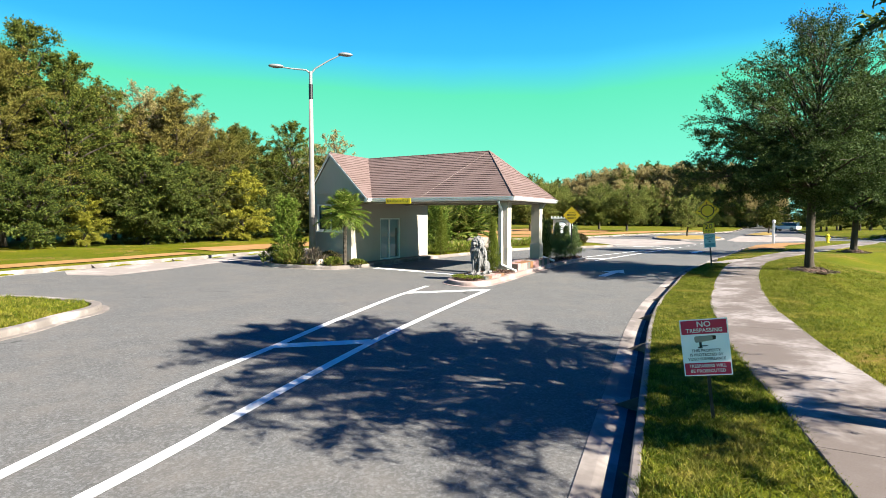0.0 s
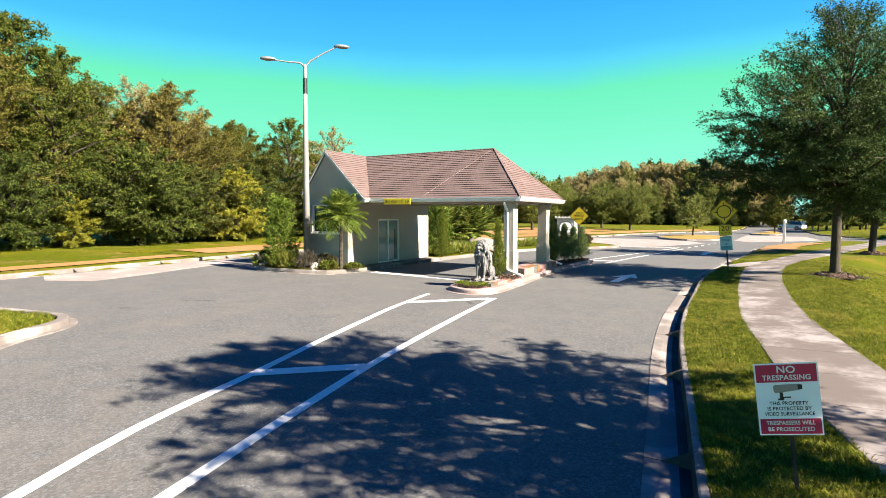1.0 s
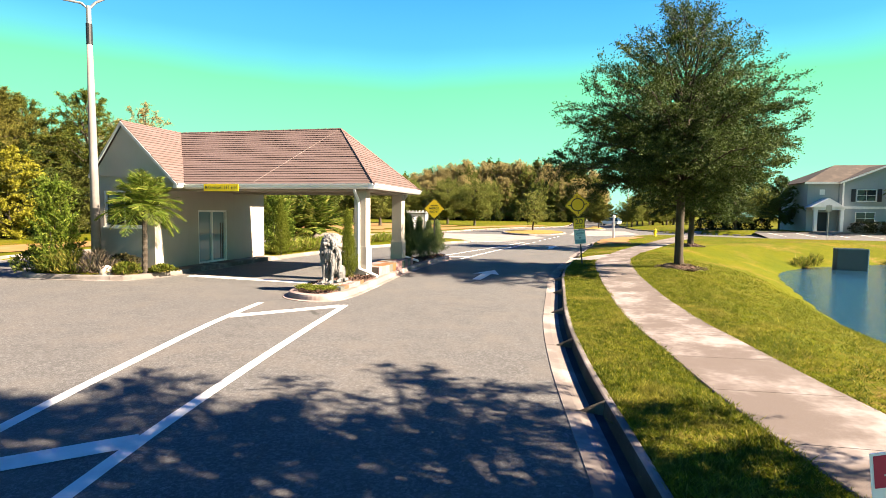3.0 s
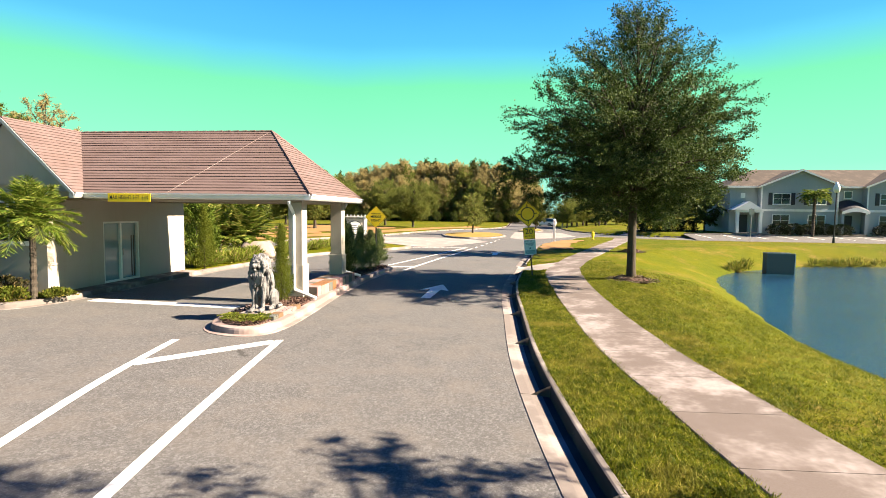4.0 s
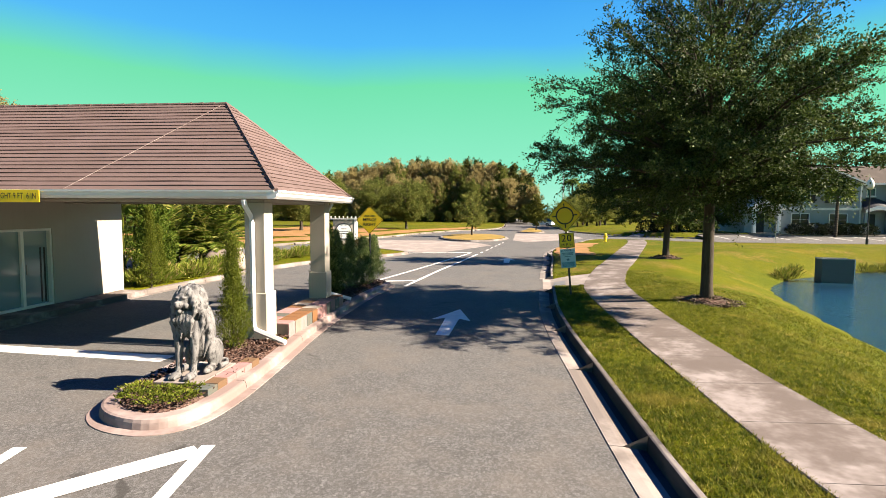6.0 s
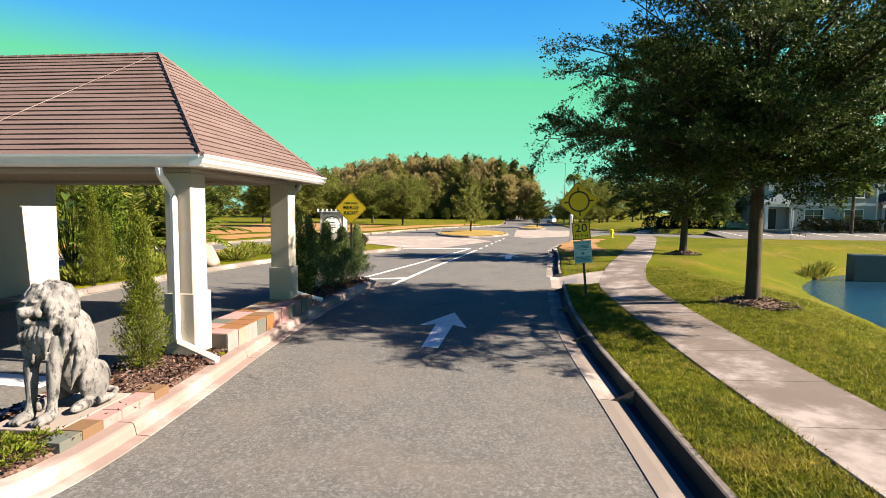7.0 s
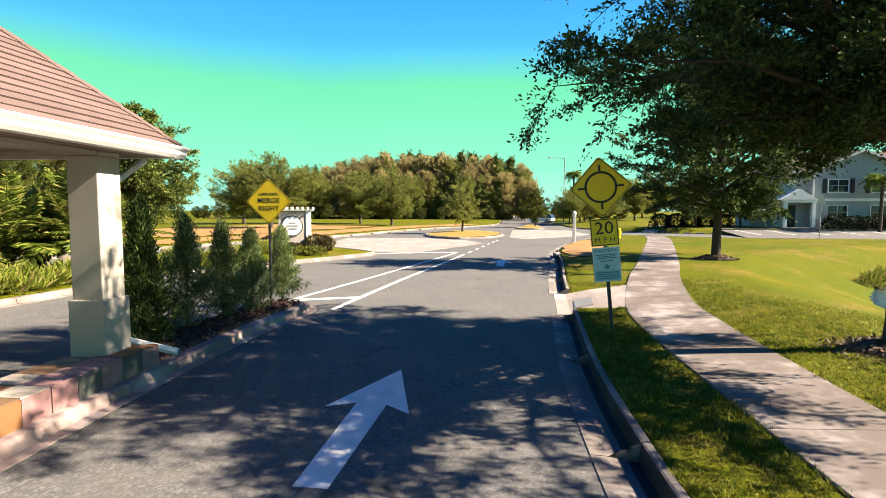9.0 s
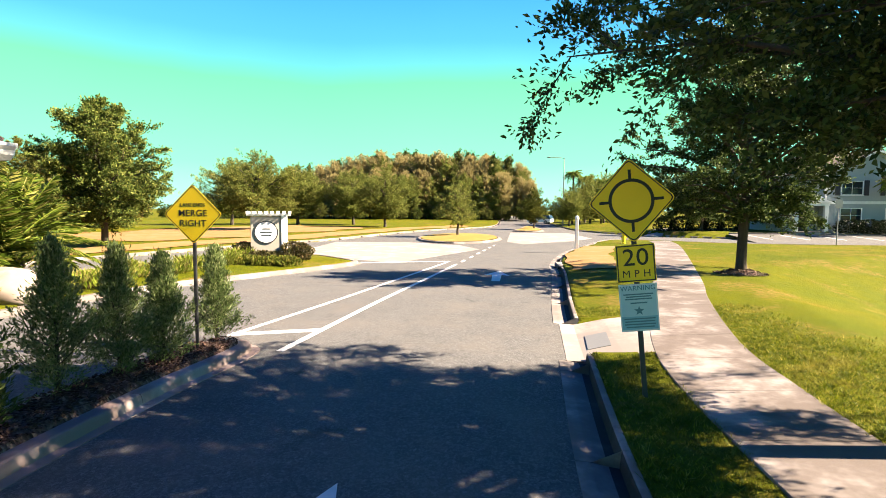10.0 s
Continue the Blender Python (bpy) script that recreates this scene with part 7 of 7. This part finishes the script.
# ---- townhouses beyond the pond ----
def build_townhouse(at, turn):
    """A two-storey row house: a long recessed body under a hipped roof, two projecting bays with low broad gables, two porches."""
    h = thing("townhouse", at, turn, "two-storey pale grey-blue townhouse with white trim and a brown roof", "house", "townhouses")
    L, D, Z, rise = 26.2, 9.5, 5.7, 2.3
    part("wall", Shape().box(0, L, 0.9, D, 0, Z), STUCCO_GREY, h)
    ym = (D + 0.9) / 2
    roof = part("roof", Shape().add([(-0.5, 0.4, Z), (L + 0.5, 0.4, Z), (L + 0.5, D + 0.5, Z), (-0.5, D + 0.5, Z), (4.2, ym, Z + rise), (L - 4.2, ym, Z + rise)], [(0, 1, 5, 4), (2, 3, 4, 5), (1, 2, 5), (3, 0, 4), (3, 2, 1, 0)]), ROOF_BROWN, h, "brown shingle roof")
    part("fascia", Shape().box(-0.5, L + 0.5, 0.35, 0.395, Z - 0.2, Z + 0.02), WHITE, roof)
    for b0, b1 in ((3.1, 11.6), (14.6, 23.1)):
        bay = part("bay", Shape().box(b0, b1, 0, 0.897, 0, Z), STUCCO_GREY, h)
        bm = (b0 + b1) / 2
        part("band", Shape().box(b0 - 0.04, b1 + 0.04, -0.06, -0.003, 2.72, 2.98), WHITE, bay, "white storey band")
        for x in (b0, b1 - 0.16):
            part("corner_board", Shape().box(x, x + 0.16, -0.03, -0.002, 0, Z - 0.02), WHITE, bay)
        part("gable", Shape().add([(b0, -0.02, Z), (b1, -0.02, Z), (bm, -0.02, Z + 1.85), (b0, 0.9, Z), (b1, 0.9, Z), (bm, 0.9, Z + 1.85)], [(0, 1, 2), (5, 4, 3)]), STUCCO_GREY, bay)
        slope = Shape()
        for sg in (-1, 1):
            e = bm + sg * (b1 - b0 + 0.9) / 2
            slope.add([(bm, -0.45, Z + 1.95), (e, -0.45, Z - 0.08), (e, 3.6, Z - 0.08), (bm, ym, Z + 1.95), (bm, -0.45, Z + 1.85), (e, -0.45, Z - 0.18)], [(0, 1, 2, 3), (0, 4, 5, 1)])
        part("gable_roof", slope, ROOF_BROWN, bay, "brown shingle gable roof")
        trim = Shape()
        for sg in (-1, 1):
            e = bm + sg * (b1 - b0 + 0.9) / 2
            trim.add([(bm, -0.47, Z + 1.97), (e, -0.47, Z - 0.06), (e, -0.47, Z - 0.26), (bm, -0.47, Z + 1.75)], [(0, 1, 2, 3)])
        part("gable_trim", trim, WHITE, bay)
        for x in (b0 + 2.3, b1 - 2.3):
            for z0, z1 in ((0.95, 2.35), (3.55, 4.85)):
                window_unit(bay, "window", x - 0.95, x + 0.95, z0, z1, -0.06, 2, 2, 0.05)
            for x0 in (x - 1.45, x + 1.05):
                part("shutter", Shape().box(x0, x0 + 0.40, -0.06, -0.005, 3.5, 4.9), DARK, bay, "black shutter")
    # white gabled porch before the end wing, dark arched porch between the bays
    p = part("porch", Shape().box(0.1, 3.05, -0.9, 0.895, 0, 0.15), CONCRETE, h, "white columned porch with a small gable")
    for x in (0.15, 2.7):
        part("porch_column", Shape().box(x, x + 0.32, -0.85, -0.53, 0.15, 2.55, 0.01), WHITE, p)
    part("porch_beam", Shape().box(0.05, 3.08, -0.9, -0.5, 2.553, 2.85), WHITE, p)
    part("porch_roof", Shape().add([(-0.25, -1.05, 2.85), (3.09, -1.05, 2.85), (1.5, -1.05, 3.85), (-0.25, 0.89, 2.85), (3.09, 0.89, 2.85), (1.5, 0.89, 3.85)], [(0, 1, 2), (0, 2, 5, 3), (2, 1, 4, 5), (1, 0, 3, 4)]), WHITE, p, "white gable over the porch")
    part("door", Shape().box(0.95, 2.05, 0.82, 0.895, 0.15, 2.3, 0.01), DARK, p, "dark front door in the porch")
    part("vent", Shape().box(1.2, 1.7, 0.86, 0.897, 4.3, 4.9, 0.01), WHITE, h, "white wall vent")
    q = part("porch", Shape().box(11.65, 14.55, -0.6, 0.895, 0, 0.15), CONCRETE, h, "porch under a dark curved roof between the bays")
    for x in (11.7, 14.2):
        part("porch_column", Shape().box(x, x + 0.3, -0.55, -0.25, 0.15, 2.45, 0.01), STUCCO_GREY, q)
    arch = Shape()
    for y in (-0.75, 0.89):
        arch.v += [(11.62 + 2.96 * k / 8, y, 2.75 + 0.45 * math.sin(math.pi * k / 8) + (0.95 if y > 0 else 0)) for k in range(9)]
    arch.f = [(k, k + 1, k + 10, k + 9) for k in range(8)]
    part("porch_roof", arch, DARK, q, "dark curved porch roof")
    front = Shape()
    front.v = [(11.62 + 2.96 * k / 8, -0.76, 2.75 + 0.45 * math.sin(math.pi * k / 8)) for k in range(9)] + [(14.58 - 2.96 * k / 8, -0.76, 2.45 + (0.3 * math.sin(math.pi * k / 8))) for k in range(9)]
    front.f = [(k, k + 1, 16 - k, 17 - k) for k in range(8)]
    part("porch_arch", front, WHITE, q)
    part("door", Shape().box(12.5, 13.6, 0.82, 0.895, 0.15, 2.3, 0.01), DARK, q, "dark front door in the porch")
    window_unit(h, "window", 12.6, 13.5, 4.3, 5.2, 0.84, 1, 1, 0.05)
    return h


build_townhouse((25.8, 69.3, 0.5), -1)
build_townhouse((54.2, 68.8, 0.5), -1)
for k in range(16):
    make_bush("clipped_hedge", ((30.6, 32.3, 34.0, 35.7, 37.3, 42.0, 43.7, 45.4, 47.1, 48.8, 58.4, 60.3, 62.2, 64.1, 70.0, 72.0)[k], 68.25 - 0.012 * k, 0.5), 1.25, 1.25, 1300, 0.16, 200 + k, DARKHEDGE, "dark clipped hedge before the townhouse", "hedge", "townhouse hedges", stem=0, slim=0.6, up=0.4)
make_palm("palm_tree", (33.4, 66.6, 0.45), 4.7, 2.0, 34, 230, "tall palm before the townhouse", leaflets=36, trunk_r=0.14, wide=0.05)
for k in range(5):
    make_bush("clipped_hedge", (15.2 + k * 1.6, 71.0 + k * 0.2, 0.4), 1.5, 1.1, 1100, 0.18, 240 + k, DARKHEDGE, "dark hedge beside the far sidewalk", "hedge", "street hedges", stem=0, slim=0.6, up=0.4)
for k in range(9):
    a = random.Random(300 + k)
    make_bush("reed_clump", ((12.9, 13.6, 14.1, 20.3, 21.2, 22.0, 22.9, 23.8, 24.8)[k], (36.9, 37.5, 37.9, 41.7, 41.9, 42.2, 42.3, 42.4, 42.5)[k], WATER_Z - 0.05), a.uniform(0.35, 0.6), 0.4, 160, 0.38, 260 + k, SHRUB, "clump of green reeds at the pond's edge", "reeds", "reeds", kind="mound", stem=0, up=1.3, slim=0.08)


# ---- grass blades near the sidewalk ----
def build_blades(name, x0, x1, y0, y1, count, height, seed):
    rng = np.random.default_rng(seed)
    x, y = rng.uniform(x0, x1, count), y0 + (y1 - y0) * rng.random(count)
    tuft = rng.integers(0, count, count)
    near = rng.random(count) < 0.6
    tuft = tuft % (count // 14)
    x, y = np.where(near, x[tuft] + rng.normal(0, 0.032, count), x), np.where(near, y[tuft] + rng.normal(0, 0.032, count), y)
    d = np.where(inside(OUTER, x, y), -1.0, 1.0) * edge_distance(OUTER, x, y)
    for isl in ISLANDS[:3]:
        d = np.maximum(d, np.where(inside(isl, x, y), 1.0, -1.0) * edge_distance(isl, x, y))
    walk_poly = np.concatenate([SW_LEFT, SW_RIGHT[::-1]])
    fade = np.clip(np.minimum(np.minimum(x - x0, x1 - x), np.minimum(y - y0, y1 - y)) / 1.2, 0.06, 1)
    keep = (d > 0.365) & ((rng.random(count) < fade) | (d < 1.2)) & ~(inside(walk_poly, x, y) & (edge_distance(walk_poly, x, y) > 0.03)) & ~inside(RAMP, x, y) & (edge_distance(RAMP, x, y) > 0.16) & ~inside(POND, x, y)
    x, y = x[keep], y[keep]
    n = len(x)
    z = ground_height(x, y) - 0.005
    h = height * rng.uniform(0.5, 1.3, n) * (0.75 + 0.5 * np.sin(x * 2.1 + 1.3 * np.sin(y * 1.7)) ** 2)
    a = rng.random(n) * 2 * np.pi
    w = 0.0065 * rng.uniform(0.7, 1.6, n)
    tilt = rng.normal(0, 0.75, (n, 2)) * h[:, None]
    p = np.stack([x, y, z], 1)
    s = np.stack([np.cos(a) * w, np.sin(a) * w, np.zeros(n)], 1)
    tip = p + np.concatenate([tilt, h[:, None]], 1)
    me = quads_mesh(name, np.stack([p - s, p + s, tip], 1), BLADE, 3)
    tagged(new(name, me), "short yellow-green grass blades of the lawn", "grass", kind="stuff")


build_blades("grass", -0.9, 3.0, 1.5, 16, 210000, 0.052, 1)
build_blades("grass", -0.9, 4.2, 15, 30, 120000, 0.052, 2)
build_blades("grass", 1.8, 7.5, 5, 27, 90000, 0.052, 3)
build_blades("grass", -17.5, -10.3, 0.5, 5, 30000, 0.07, 4)


# ---- loose bark chips on the beds ----
def build_chips(name, poly, z, count, seed, label):
    rng = np.random.default_rng(seed)
    poly = np.array(poly)
    lo, hi = poly.min(0), poly.max(0)
    x, y = rng.uniform(lo[0], hi[0], count), rng.uniform(lo[1], hi[1], count)
    k = inside(poly, x, y)
    x, y = x[k], y[k]
    n = len(x)
    p = np.stack([x, y, z + 0.03 * rng.random(n)], 1)
    w = np.stack([rng.normal(size=n), rng.normal(size=n), rng.normal(0, 0.25, n)], 1)
    ln = rng.uniform(0.03, 0.085, n)
    tagged(new(name, quads_mesh(name, leaf_quads(rng, p, w, ln, ln * 0.45, 0.05), CHIP)), label, "mulch", kind="stuff")


build_chips("bark_chips", front_s, 0.20, 5200, 5, "loose pinkish-brown bark chips on the narrow island")
build_chips("bark_chips", rear_s, 0.205, 6500, 6, "loose dark brown bark chips under the junipers")
build_chips("bark_chips", [(-18.0, 14.5), (-14.4, 14.75), (-13.95, 16.0), (-14.3, 16.1), (-16.9, 16.1), (-18.2, 16.2)], 0.16, 4200, 7, "loose brown bark chips before the gatehouse")


# ---- far street furniture ----
def build_far_lamp(x, y):
    s = thing("street_lamp", (x, y, 0.15), 0, "far slim grey street lamp with one arm over the road", "street lamp")
    part("pole", Shape().tube([(0, 0, -0.2), (0, 0, 10.3)], [0.11, 0.06], 10), STEEL, s, "slim grey tapered pole")
    arm = part("arm", Shape().tube([(0, 0, 10.2), (-0.7, 0, 10.38), (-2.0, 0, 10.42)], 0.045, 6), STEEL, s)
    part("lamp_head", Shape().lump((-2.3, 0, 10.42), (0.36, 0.15, 0.09), 3, 0.04), STEEL, arm)


def build_car(x, y, turn):
    c = thing("car", (x, y, 0.0), turn, "white sport utility car on the far road", "car")
    b = Shape()
    b.add([(-0.9, -2.2, 0.35), (0.9, -2.2, 0.35), (0.9, 2.2, 0.35), (-0.9, 2.2, 0.35), (-0.92, -2.25, 0.95), (0.92, -2.25, 0.95), (0.92, 2.2, 0.92), (-0.92, 2.2, 0.92), (-0.74, -1.9, 1.62), (0.74, -1.9, 1.62), (0.74, 0.7, 1.62), (-0.74, 0.7, 1.62), (-0.85, 1.2, 1.0), (0.85, 1.2, 1.0)],
          [(3, 2, 1, 0), (0, 1, 5, 4), (1, 2, 6, 13, 5), (2, 3, 7, 6), (3, 0, 4, 12, 7), (7, 12, 13, 6), (8, 9, 10, 11)])
    part("body", b, WHITE, c)
    part("glass", Shape().add([(-0.92, -2.25, 0.95), (0.92, -2.25, 0.95), (-0.74, -1.9, 1.62), (0.74, -1.9, 1.62), (-0.85, 1.2, 1.0), (0.85, 1.2, 1.0), (-0.74, 0.7, 1.62), (0.74, 0.7, 1.62)], [(0, 1, 3, 2), (1, 5, 7, 3), (5, 4, 6, 7), (4, 0, 2, 6)]), GLASS, c, "dark car windows")
    for sx in (-1, 1):
        for yy in (-1.4, 1.4):
            w = part("wheel", Shape().tube([(sx * 0.72, yy, 0.35), (sx * 0.94, yy, 0.35)], 0.35, 16), DARK, c, "black tyre")
            part("rim", Shape().tube([(sx * 0.941, yy, 0.35), (sx * 0.95, yy, 0.35)], 0.2, 10), STEEL, w)
        part("headlight", Shape().box(sx * 0.75 - 0.14, sx * 0.75 + 0.14, -2.27, -2.2, 0.72, 0.86), WHITE, c)


build_far_lamp(9.1, 99.6)
build_car(7.0, 114.0, 62)
for k, (x, y, h) in enumerate(((11.6, 106.6, 8.2), (14.2, 110, 7.6), (17.0, 108, 7.0))):
    make_palm("palm_tree", (x, y, 0.2), h, 2.0, 28, 330 + k, "far tall palm beyond the roundabout", leaflets=30, trunk_r=0.15, wide=0.07)
